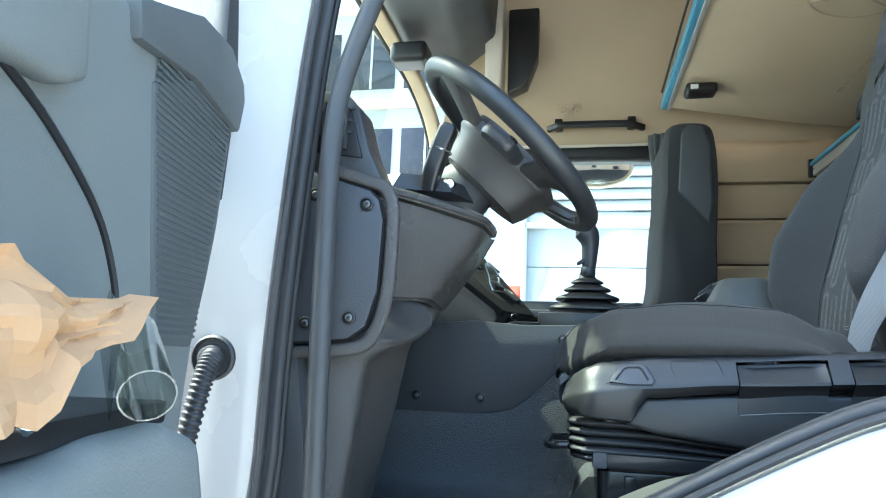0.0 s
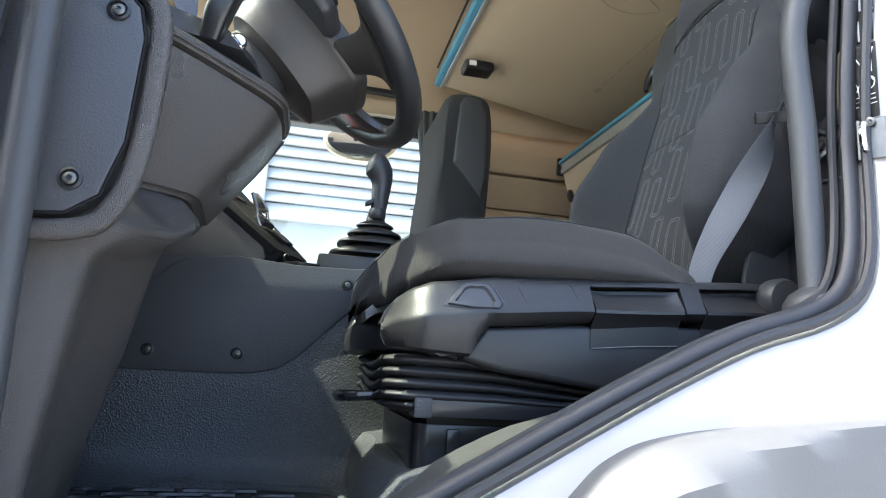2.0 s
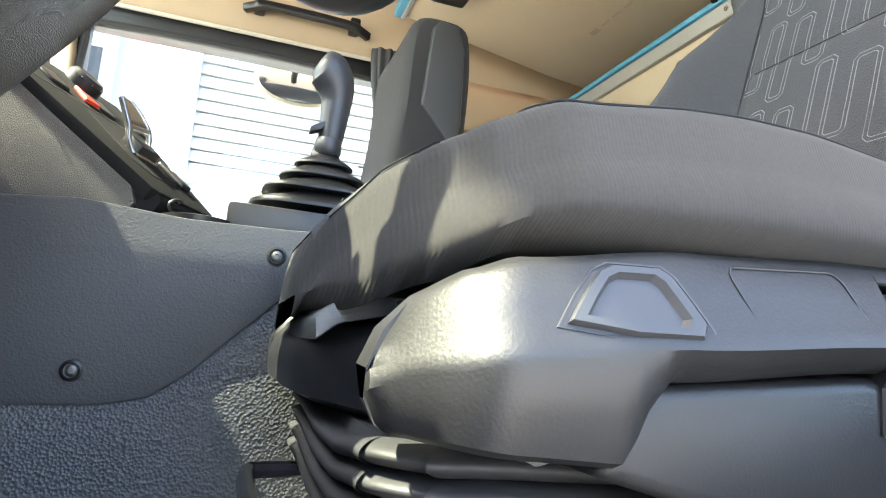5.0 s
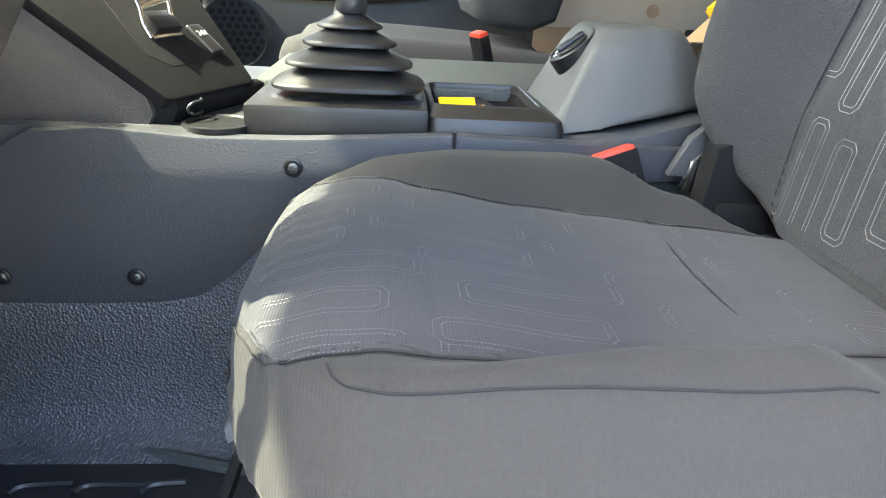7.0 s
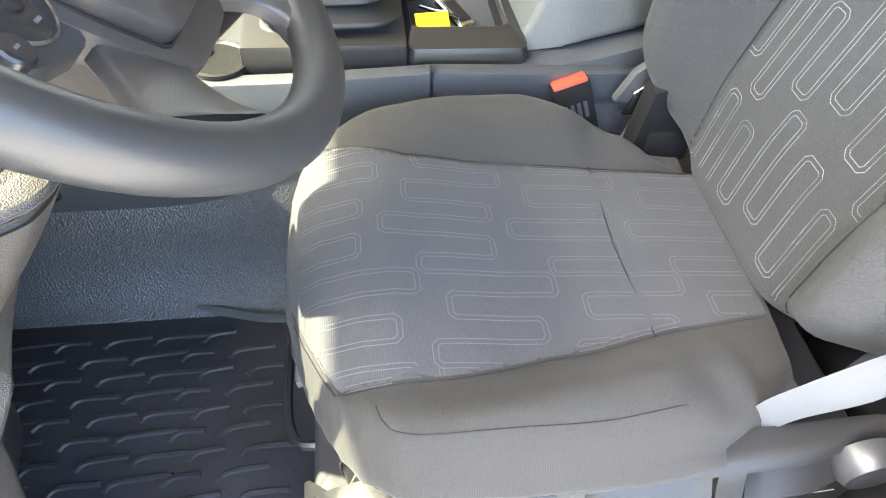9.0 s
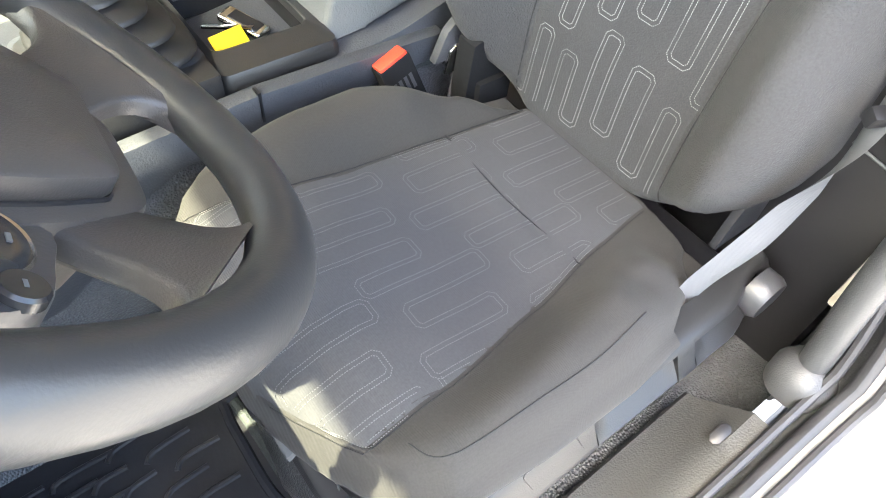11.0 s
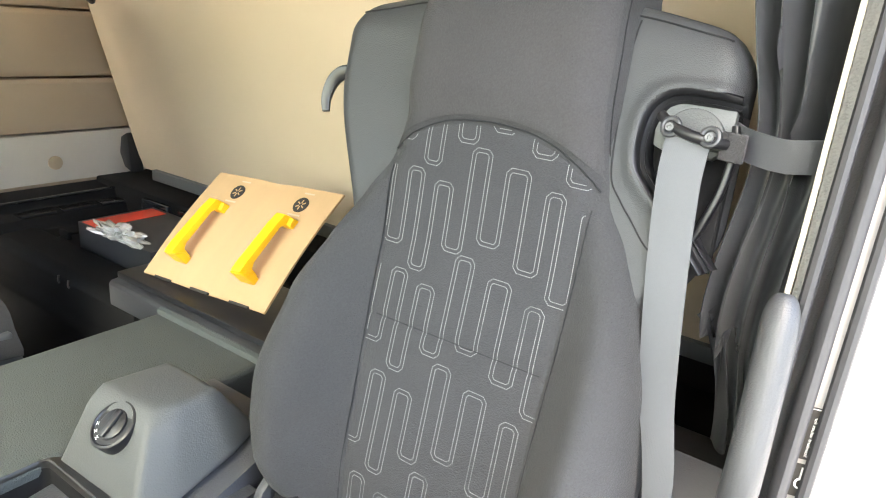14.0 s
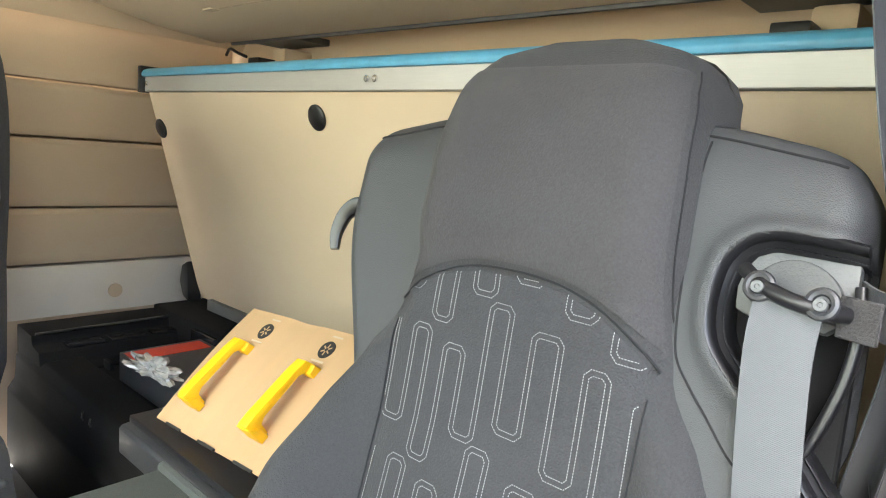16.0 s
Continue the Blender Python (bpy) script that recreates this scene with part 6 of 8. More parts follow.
bm_loft(b, [[Vector((x, y, z)) for x, y, z in ((-0.10 + g, 0.465 + g, 0.690), (0.0 - g, 0.52 + g, 0.694), (0.03 - g, 0.66, 0.70), (0.02 - g, 0.73 - g, 0.70), (-0.14 + g, 0.73 - g, 0.69), (-0.17 + g, 0.49 + g, 0.69))] if g == 0 else [Vector((x, y, z)) for x, y, z in ((-0.10 + g, 0.465 + g, 0.72), (-0.01 - g, 0.53, 0.725), (0.02 - g, 0.64, 0.735), (0.01 - g, 0.71, 0.735), (-0.14 + g, 0.71, 0.72), (-0.17 + g, 0.50, 0.72))] for g in (0, 0.012, 0.03)])
part("upper_shroud", b, PLASTIC_SMOOTH, stalk, "faceted upper shroud")
b = N()
bm_sweep(b, smooth_path([(-0.040, 0.505, 0.695), (-0.032, 0.497, 0.73), (-0.018, 0.492, 0.77), (-0.006, 0.49, 0.80), (-0.002, 0.49, 0.812)], 5), rounded(-0.016, 0.016, -0.019, 0.019, 0.008, 3), (0, 1, 0), False,
         [0.75, 0.8, 0.85, 0.9, 0.95, 1, 1, 1, 1, 1, 1, 1, 1, 1, 1, 1, 0.98, 0.95, 0.9, 0.8, 0.5][:21])
st = part("stalk", b, PLASTIC_BLACK, stalk, "chunky black control stalk")
part("stalk_ring", bm_tube(N(), [Vector((-0.020 + 0.02 * math.cos(a), 0.4935 + 0.02 * math.sin(a), 0.765 - 0.006 * math.cos(a))) for a in [2 * math.pi * k / 20 for k in range(20)]], 0.0022, 6, True), CHROME, st)
part("ignition_lock", bm_revolve(N(), [(0.010, 0), (0.012, 0.005), (0.008, 0.008), (0.002, 0.006)], (-0.010, 0.535, 0.712), (0.4, -1, 0.1), 20), CHROME, stalk, "chromed ignition lock")

# ---------- steering wheel ----------
WC, WT, WY, WR = Vector((0.0853, 0.6718, 0.8261)), radians(46.5), radians(4.4), 0.2190
wn3 = Vector((math.cos(WT) * math.cos(WY), math.cos(WT) * math.sin(WY), math.sin(WT)))
wv = Vector((-math.sin(WY), math.cos(WY), 0))
wu = wn3.cross(wv)


TURNED = radians(9.8)        # the wheel stands turned a little from straight ahead
wa = wu * math.cos(TURNED) + wv * math.sin(TURNED)
wb = wv * math.cos(TURNED) - wu * math.sin(TURNED)


def wheel_point(a, b, c=0.0):
    """a up the wheel's own face, b across to the tunnel side, c towards the driver."""
    return WC + wa * a + wb * b + wn3 * c


def mirrored_outline(half, steps=4):
    return smooth_path([(a, b, 0) for a, b in half] + [(a, -b, 0) for a, b in half[-2:0:-1]], steps, True)


def wheel_slab(outline, levels, mid=-0.03):
    """A stack of shrinking copies of an outline."""
    return bm_loft(N(), [[wheel_point((p.x - mid) * k + mid, p.y * k, c) for p in outline] for k, c in levels])


WHEEL_PLASTIC = material("brown_black_wheel_plastic", (0.046, 0.042, 0.040), 0.40, bump=0.16, bump_scale=700, vary=0.1, fine=0.3)
wheel = group_thing("steering_wheel", "black four-spoke steering wheel with button pads", "steering wheel", WC)
b = N()
bm_sweep(b, [wheel_point(WR * math.cos(t), WR * math.sin(t)) for t in [2 * math.pi * k / 72 for k in range(72)]], circle(0.0205, 16, 0.0195), wn3, True)
part("rim", b, material("black_wheel_leather", (0.026, 0.027, 0.029), 0.40, bump=0.07, bump_scale=500, vary=0.1), wheel, "leather-covered rim", 70)
bezel = mirrored_outline([(-0.143, 0.0), (-0.142, -0.036), (-0.137, -0.052), (-0.122, -0.066), (-0.095, -0.082), (-0.05, -0.100), (0.0, -0.106), (0.05, -0.100), (0.082, -0.07), (0.090, 0.0)])
hub_ob = part("hub", wheel_slab(bezel, ((0.60, -0.112), (0.76, -0.108), (0.84, -0.085), (0.90, -0.055), (0.97, -0.044), (0.995, -0.040), (1.0, -0.036), (1.0, -0.021), (0.99, -0.0175), (0.97, -0.0165), (0.6, -0.0165))), WHEEL_PLASTIC, wheel, "smooth dark hub bezel", 40)
pad_line = mirrored_outline([(-0.1175, 0.0), (-0.1175, -0.040), (-0.115, -0.053), (-0.106, -0.060), (-0.07, -0.078), (-0.03, -0.091), (0.02, -0.094), (0.055, -0.080), (0.068, -0.05), (0.074, 0.0)])
part("airbag_pad", wheel_slab(pad_line, ((0.96, -0.020), (1.0, -0.013), (1.0, -0.005), (0.993, -0.0020), (0.975, -0.0006), (0.7, 0.0032), (0.3, 0.0048), (0.05, 0.005))), WHEEL_PLASTIC, hub_ob, "brown-black airbag pad", 35)
part("pad_groove", bm_tube(N(), [wheel_point((p.x + 0.03) * 1.006 - 0.03, p.y * 1.006, -0.0163) for p in pad_line], 0.0016, 6, True), PLASTIC_BLACK, hub_ob)
for s in (-1, 1):
    # wide lower spoke, flaring into the rim
    inner = smooth_path([(-0.118, 0.045, -0.030), (-0.136, 0.060, -0.022), (-0.160, 0.076, -0.012), (-0.182, 0.074, -0.006), (-0.208, 0.050, -0.003)], 4)
    outer = smooth_path([(-0.078, 0.080, -0.030), (-0.096, 0.104, -0.022), (-0.112, 0.132, -0.012), (-0.112, 0.158, -0.006), (-0.092, 0.192, -0.003)], 4)
    b = N()
    rings = []
    for p, q in zip(inner, outer):
        row = []
        for k, c in ((0.0, -0.008), (0.0, 0.002), (0.02, 0.005), (0.07, 0.0065), (0.5, 0.0085), (0.93, 0.0065), (0.98, 0.005), (1.0, 0.002), (1.0, -0.008), (0.9, -0.013), (0.1, -0.013)):
            e = p.lerp(q, k)
            row.append(wheel_point(e.x, e.y * s, e.z + c))
        rings.append(row)
    bm_loft(b, rings)
    part("spoke", b, WHEEL_PLASTIC, wheel, "broad smooth lower spoke", 45)
    ca, sa = math.cos(radians(58)), math.sin(radians(58)) * s
    b = N()
    rings = []
    for i in range(11):
        t = i / 10
        r = 0.085 + 0.129 * t
        w = 0.026 + 0.010 * (abs(t - 0.35) / 0.65) ** 2
        rings.append([wheel_point(r * ca - x * sa, r * sa + x * ca, -0.030 + 0.026 * t + y) for x, y in rounded(-w, w, -0.011, 0.011, 0.008, 3)])
    bm_loft(b, rings)
    part("spoke", b, WHEEL_PLASTIC, wheel, "smooth dark upper spoke", 50)
    # button pod beside the pad
    pod = smooth_path([(-0.074, 0.088, 0), (-0.076, 0.122, 0), (-0.066, 0.148, 0), (-0.036, 0.158, 0), (-0.004, 0.152, 0), (0.010, 0.125, 0), (0.008, 0.092, 0)], 4, True)
    b = N()
    bm_loft(b, [[wheel_point((p.x + 0.033) * k - 0.033, ((p.y - 0.12) * k + 0.12) * s, c) for p in pod] for k, c in ((0.9, -0.042), (1.0, -0.036), (1.0, -0.022), (0.97, -0.0185), (0.5, -0.018))])
    padw = part("button_pad", b, PLASTIC_SMOOTH, wheel, "smooth dark button pod", 45)
    cen = wheel_point(-0.040, 0.112 * s, -0.018)
    part("button_ring", bm_revolve(N(), [(0.0285, -0.002), (0.0285, 0.0015), (0.027, 0.003), (0.0255, 0.0015)], cen, wn3, 36), CHROME, padw, "thin bright ring")
    part("button", bm_revolve(N(), [(0.0262, -0.002), (0.0262, 0.002), (0.024, 0.0038), (0.011, 0.0045), (0.0095, 0.0035), (0.009, 0.005), (0.001, 0.0055)], cen, wn3, 36), DARK_METAL, padw, "glossy black round button pad")
    part("button", bm_revolve(N(), [(0.0105, -0.002), (0.0105, 0.003), (0.009, 0.0045), (0.001, 0.0048)], wheel_point(-0.058, 0.142 * s, -0.018), wn3, 24), DARK_METAL, padw)
    for da, db, la, lb in ((0.017, 0, 0.0018, 0.005), (-0.017, 0, 0.0018, 0.005), (0, 0.017, 0.004, 0.0018), (0, -0.017, 0.004, 0.0018), (0, 0, 0.003, 0.003), (-0.018, 0.030, 0.0015, 0.004)):
        b = N()
        m4 = Matrix(((wa.x, wb.x, wn3.x, 0), (wa.y, wb.y, wn3.y, 0), (wa.z, wb.z, wn3.z, 0), (0, 0, 0, 1)))
        bm_box(b, da - la * 0.6, da + la * 0.6, db * s - lb * 0.6, db * s + lb * 0.6, 0.0035, 0.0050 if da or db else 0.0060, 0, 1, Matrix.Translation(cen) @ m4)
        part("mark", b, PLASTIC_GREY, padw)


# ---------- rear of the cab ----------
def board_x(z):
    """The folded bunk board leans back towards its foot."""
    return 1.262 + (1.285 - z) * 0.305


bunk = group_thing("folded_bunk", "beige bunk board folded up, with blue rail and aluminium edge", "bunk", (1.4, 1.38, 0.6))
b = N()
bm_loft(b, [[Vector((board_x(z) + dx, y0, z)), Vector((board_x(z) + dx, y1, z)), Vector((board_x(z) + dx + 0.045, y1, z)), Vector((board_x(z) + dx + 0.045, y0, z))]
            for z, y0, y1, dx in ((0.545, 0.42, 2.555, 0.004), (0.55, 0.41, 2.56, 0.0), (0.62, 0.40, 2.555, 0.0), (0.95, 0.39, 2.535, 0.0), (1.247, 0.38, 2.515, 0.0))])
part("board", b, BEIGE_BOARD, bunk, "beige laminated board")
b = N()
bm_box(b, -0.006, 0.05, 0.38, 2.52, 0.0, 0.047, 0.002, 1, pose(board_x(1.272), 0, 1.248))
part("edge_strip", b, ALU, bunk, "brushed aluminium edge strip")
b = N()
bm_prism(b, [(-0.012, 0.0), (-0.014, 0.010), (-0.008, 0.020), (0.005, 0.026), (0.05, 0.026), (0.05, 0.0)], "y", 0.38, 2.522, 0.003, 2, pose(board_x(1.285), 0, 1.294))
part("blue_rail", b, BLUE, bunk, "blue plastic top rail")
part("rail_end", bm_box(N(), board_x(1.28) - 0.018, board_x(1.28) + 0.05, 2.515, 2.54, 1.244, 1.328, 0.006), PLASTIC_BLACK, bunk, "black rail end cap")
for y in (1.417, 1.443, 2.495):
    part("bolt", bm_revolve(N(), [(0.0075, -0.001), (0.0075, 0.003), (0.006, 0.0045), (0.003, 0.0045), (0.0025, 0.002), (0.0005, 0.002)], (board_x(1.285) - 0.004, y, 1.272), (-1, 0, 0), 14), CHROME, bunk)
for y, z in ((1.648, 1.19), (1.02, 1.19), (2.493, 1.137), (1.68, 0.57), (1.0, 0.57)):
    part("fixing_disc", bm_revolve(N(), [(0.031, -0.001), (0.031, 0.003), (0.027, 0.006), (0.002, 0.007)], (board_x(z) - 0.002, y, z), (-1, 0, -0.3), 26), PLASTIC_BLACK, bunk, "round black plastic fixing")
part("corner_bracket", bm_prism(N(), [(2.55, 0.535), (2.595, 0.55), (2.62, 0.60), (2.605, 0.66), (2.565, 0.68)], "x", board_x(0.65) - 0.02, board_x(0.65) + 0.03, 0.006), PLASTIC_BLACK, bunk, "black corner bracket")
part("foot_strip", bm_box(N(), board_x(0.58) - 0.012, board_x(0.58) + 0.02, 0.45, 2.47, 0.520, 0.558, 0.003), PLASTIC_GREY, bunk, "grey foot strip")

upper = group_thing("upper_bunk", "beige upper bunk with blue front rail and embossed lettering below", "bunk", (1.0, 1.3, 1.45))
UX0, UZ0, UX1, UZ1 = 0.618, 1.540, 1.42, 1.415
b = N()
bm_loft(b, [[Vector((UX0, y, UZ0)), Vector((UX0 + 0.25, y, UZ0 - 0.045)), Vector((UX1 - 0.2, y, UZ1 + 0.02)), Vector((UX1, y, UZ1)), Vector((UX1, y, UZ1 + 0.03)), Vector((UX1 - 0.1, y, UZ1 + 0.10)), Vector((UX0, y, UZ0 + 0.09))] for y in (0.36, 0.38, 1.0, 1.7, 2.34, 2.36)])
part("mattress_board", b, BEIGE_BOARD, upper, "beige padded underside")
b = N()
bm_box(b, UX0 - 0.028, UX0 - 0.002, 0.36, 2.375, UZ0 - 0.006, UZ0 + 0.030, 0.006)
part("blue_rail", b, BLUE, upper, "bright blue front rail")
b = N()
bm_box(b, UX0 - 0.004, UX0 + 0.012, 0.36, 2.37, UZ0 - 0.012, UZ0 + 0.0, 0.002)
part("edge_strip", b, ALU, upper, "aluminium strip below the rail")
bm = N()
bm_tube(bm, smooth_path([(UX0 - 0.03, 2.3, UZ0 + 0.05), (UX0 - 0.035, 1.4, UZ0 + 0.06), (UX0 - 0.03, 0.4, UZ0 + 0.06)], 5), 0.005, 6)
part("cord", bm, PLASTIC_BLACK, upper, "black cord along the rail")
part("lamp", bm_box(N(), 0.65, 0.77, 2.03, 2.12, 1.478, 1.518, 0.014, 3), PLASTIC_BLACK, upper, "black reading lamp")
part("lamp_lens", bm_box(N(), 0.665, 0.695, 2.023, 2.032, 1.488, 1.508, 0.003), WHITE_PRINT, upper)


def slab_point(s, y, d=0.0):
    """A place on the underside: s from the front rail backwards."""
    x = UX0 + s
    k = s / (UX1 - UX0)
    z = UZ0 + (UZ1 - UZ0) * k - 0.004 * math.sin(math.pi * k)
    return Vector((x, y, z - d))


b = N()
sx = 0.40
lp = []
# a ring with three rays, drawn plain
bm_tube(b, [slab_point(sx + 0.13 * math.cos(a), 1.33 + 0.13 * math.sin(a), 0.003) for a in [2 * math.pi * k / 40 for k in range(40)]], 0.004, 5, True)
for a in (90, 210, 330):
    bm_tube(b, [slab_point(sx + r * math.cos(radians(a + 180)), 1.33 + r * math.sin(radians(a + 180)), 0.003) for r in (0.0, 0.06, 0.125)], 0.005, 5)
part("emblem", b, EMBOSS, upper, "embossed ring emblem")
b = N()
y = 2.0
for k in range(13):
    w = 0.045 if k != 8 else 0.03
    h = 0.075 if k in (0, 9) else (0.055 if k != 8 else 0.012)
    p0, p1 = slab_point(0.60 - h / 2, y, 0.0), slab_point(0.60 + h / 2, y - w, 0.0)
    bm_box(b, p0.x, p1.x, p1.y, p0.y, min(p0.z, p1.z) - 0.0005, max(p0.z, p1.z) + 0.004)
    y -= w + 0.018
part("lettering", b, EMBOSS, upper, "faint embossed lettering drawn as plain bars")
part("hinge", bm_box(N(), 1.43, 1.62, 2.05, 2.28, 1.425, 1.445, 0.004), PLASTIC_GREY, upper)
part("hinge", bm_box(N(), 1.43, 1.62, 0.55, 0.80, 1.425, 1.445, 0.004), PLASTIC_GREY, upper)
part("rear_edge", bm_box(N(), 1.425, 1.438, 0.36, 2.29, 1.408, 1.420, 0.003), PLASTIC, upper, "dark rear edge")
for y in (2.19, 0.67):
    br = group_thing("bunk_bracket", "beige wall bracket with a black catch behind the folded bunk", "bracket", (1.58, y, 1.35), group="bunk brackets")
    part("bracket", bm_box(N(), 1.52, 1.63, y - 0.05, y + 0.02, 1.30, 1.41, 0.012), BEIGE, br)
    part("catch", bm_box(N(), 1.46, 1.53, y + 0.0, y + 0.06, 1.32, 1.375, 0.006), PLASTIC_BLACK, br)
b = N()
bm_tube(b, smooth_path([(1.45, 2.36, 1.385), (1.44, 2.32, 1.40), (1.44, 2.27, 1.385), (1.45, 2.24, 1.375)], 6), 0.005, 8)
thing("cable_loop", b, PLASTIC_BLACK, "black cable loop on the rear wall", "cable")

# storage below the bunk
rear = group_thing("bunk_base", "open black plastic storage base under the bunk", "storage", (1.2, 1.4, FLOOR), kind="structure")
part("front_wall", bm_prism(N(), [(0.90, 0.06), (0.905, 0.30), (0.925, 0.33), (0.93, 0.405), (0.955, 0.425), (1.06, 0.428), (1.06, 0.06)], "y", 1.72, 2.66, 0.008, 2), BLACK_MATT, rear, "black storage front")
part("floor_tray", bm_box(N(), 1.0, 1.60, 0.36, 2.66, 0.06, 0.40, 0.01), BLACK_MATT, rear)
part("rear_ledge", bm_box(N(), 1.36, 1.62, 0.36, 2.66, 0.40, 0.515, 0.01), BLACK_MATT, rear)
part("side_ledge", bm_prism(N(), [(2.40, 0.38), (2.405, 0.405), (2.46, 0.412), (2.47, 0.455), (2.53, 0.462), (2.54, 0.49), (2.68, 0.495), (2.68, 0.38)], "x", 0.94, 1.45, 0.006, 2), BLACK_MATT, rear, "stepped black side ledge")
for k in range(3):
    part("slot", bm_box(N(), 1.02 + k * 0.13, 1.13 + k * 0.13, 2.475, 2.525, 0.458, 0.4635, 0.002), DARK_METAL, rear, "glossy rim of a ledge slot")
part("ledge_rail", bm_tube(N(), [(0.95, 2.535, 0.494), (1.2, 2.537, 0.495), (1.45, 2.538, 0.496)], 0.005, 6), DARK_METAL, rear)
for k in range(4):
    part("rib", bm_box(N(), 1.10 + k * 0.07, 1.112 + k * 0.07, 2.36, 2.415, 0.38, 0.425, 0.004), BLACK_MATT, rear)
for k in range(3):
    part("cross_rib", bm_box(N(), 1.345, 1.365, 1.80 + k * 0.2, 1.95 + k * 0.2, 0.42, 0.50, 0.006), DARK_METAL, rear)
for k in range(2):
    part("clip", bm_tube(N(), [(0.918, 2.0 + k * 0.05, 0.40), (0.914, 1.995 + k * 0.05, 0.41), (0.914, 1.99 + k * 0.05, 0.425)], 0.0025, 6), STEEL, rear)

step = group_thing("bunk_step", "dark grey textured step box behind the tunnel", "step", (0.95, 1.4, 0.478), kind="structure")
part("riser", bm_prism(N(), [(0.872, 0.46), (0.872, 0.513), (0.878, 0.520), (0.98, 0.535), (0.98, 0.46)], "y", 0.98, 1.712, 0.003, 2), PLASTIC_SMOOTH, step, "dark grey riser")
part("top", bm_box(N(), 0.89, 1.10, 0.98, 1.705, 0.525, 0.540, 0.004), PLASTIC_BLACK, step, "dark top plate")

# cardboard with two yellow handles, leaning on the step
CX = Vector((0.923, 1.446, 0.560))
cu = Vector((0.74, 0.0, 0.67)).normalized()
cv = Vector((0.0, 1, -0.074)).normalized()
cn = cu.cross(cv).normalized()
if cn.x > 0:
    cn = -cn


def card_m(u, v, w=0.0):
    """A pose on the cardboard: x up it, y across, z out of it."""
    o = CX + cu * u + cv * v + cn * w
    return Matrix(((cu.x, cv.x, cn.x, o.x), (cu.y, cv.y, cn.y, o.y), (cu.z, cv.z, cn.z, o.z), (0, 0, 0, 1)))


card = group_thing("cardboard_sheet", "brown cardboard sheet with slots, propped on the step", "cardboard", CX)
b = N()
bm_loft(b, [[card_m(u, -0.205, 0.01 * math.sin(u * 9)).translation, card_m(u, -0.06, 0.01 * math.sin(u * 9)).translation, card_m(u, 0.0, -0.006 + 0.01 * math.sin(u * 9)).translation, card_m(u, 0.06, 0.01 * math.sin(u * 9)).translation, card_m(u, 0.205, 0.01 * math.sin(u * 9)).translation,
             card_m(u, 0.205, -0.005 + 0.01 * math.sin(u * 9)).translation, card_m(u, 0.06, -0.005 + 0.01 * math.sin(u * 9)).translation, card_m(u, 0.0, -0.011 + 0.01 * math.sin(u * 9)).translation, card_m(u, -0.06, -0.005 + 0.01 * math.sin(u * 9)).translation, card_m(u, -0.205, -0.005 + 0.01 * math.sin(u * 9)).translation] for u in [0.30 * k / 10 for k in range(11)]])
sheet = part("sheet", b, CARD, card)
for v in (-0.13, 0.0, 0.13):
    part("slot", bm_box(N(), -0.002, 0.003, v - 0.03, v + 0.03, -0.003, 0.002, 0, 1, card_m(0.0, 0)), INK, sheet)
part("slot", bm_box(N(), 0.14, 0.165, -0.002, 0.002, -0.004, -0.0025, 0, 1, card_m(0.0, 0)), INK, sheet)
for v in (0.095, -0.115):
    em = part("emblem", bm_revolve(N(), [(0.020, -0.001), (0.020, 0.0014), (0.001, 0.0014)], card_m(0.252, v, 0.0075).translation, cn, 26), INK, sheet, "round black print")
    b = N()
    for a in range(0, 360, 60):
        bm_box(b, 0.004, 0.013, -0.0015, 0.0015, 0.0014, 0.002, 0, 1, card_m(0.252, v, 0.0075) @ pose(0, 0, 0, 0, 0, a))
    part("emblem_print", b, CARD, em)
    part("print_line", bm_box(N(), 0.283, 0.287, v - 0.015, v + 0.015, 0.004, 0.0056, 0, 1, card_m(0, 0)), EMBOSS, sheet)
    part("print_line", bm_box(N(), 0.222, 0.226, v - 0.018, v + 0.018, 0.0085, 0.0096, 0, 1, card_m(0, 0)), EMBOSS, sheet)
HANDLE_M = card_m(0, 0) @ Matrix.Translation((0.122, 0, 0)) @ Matrix.Diagonal((0.8, 1, 0.9, 1)) @ Matrix.Translation((-0.122, 0, 0))
for v in (0.108, -0.118):
    hd = group_thing("yellow_handle", "yellow plastic lifting handle stuck through cardboard", "handle", card_m(0.1, v).translation, group="yellow handles")
    b = N()
    bm_prism(b, [(0.030, 0.0), (0.030, 0.055), (0.065, 0.056), (0.19, 0.050), (0.225, 0.046), (0.235, 0.02), (0.225, 0.012), (0.21, 0.024), (0.19, 0.034), (0.075, 0.036), (0.060, 0.030), (0.055, 0.0)], "y", v - 0.014, v + 0.014, 0.004, 2, HANDLE_M)
    part("grip", b, YELLOW, hd)
    b = N()
    bm_prism(b, [(0.028, 0.004), (0.028, 0.05), (0.05, 0.03), (0.05, 0.004)], "y", v - 0.022, v + 0.022, 0.002, 1, HANDLE_M)
    part("socket", b, YELLOW, hd)
    b = N()
    bm_prism(b, [(0.205, 0.004), (0.205, 0.026), (0.228, 0.03), (0.236, 0.004)], "y", v - 0.024, v + 0.006, 0.002, 1, HANDLE_M)
    part("socket", b, YELLOW, hd)

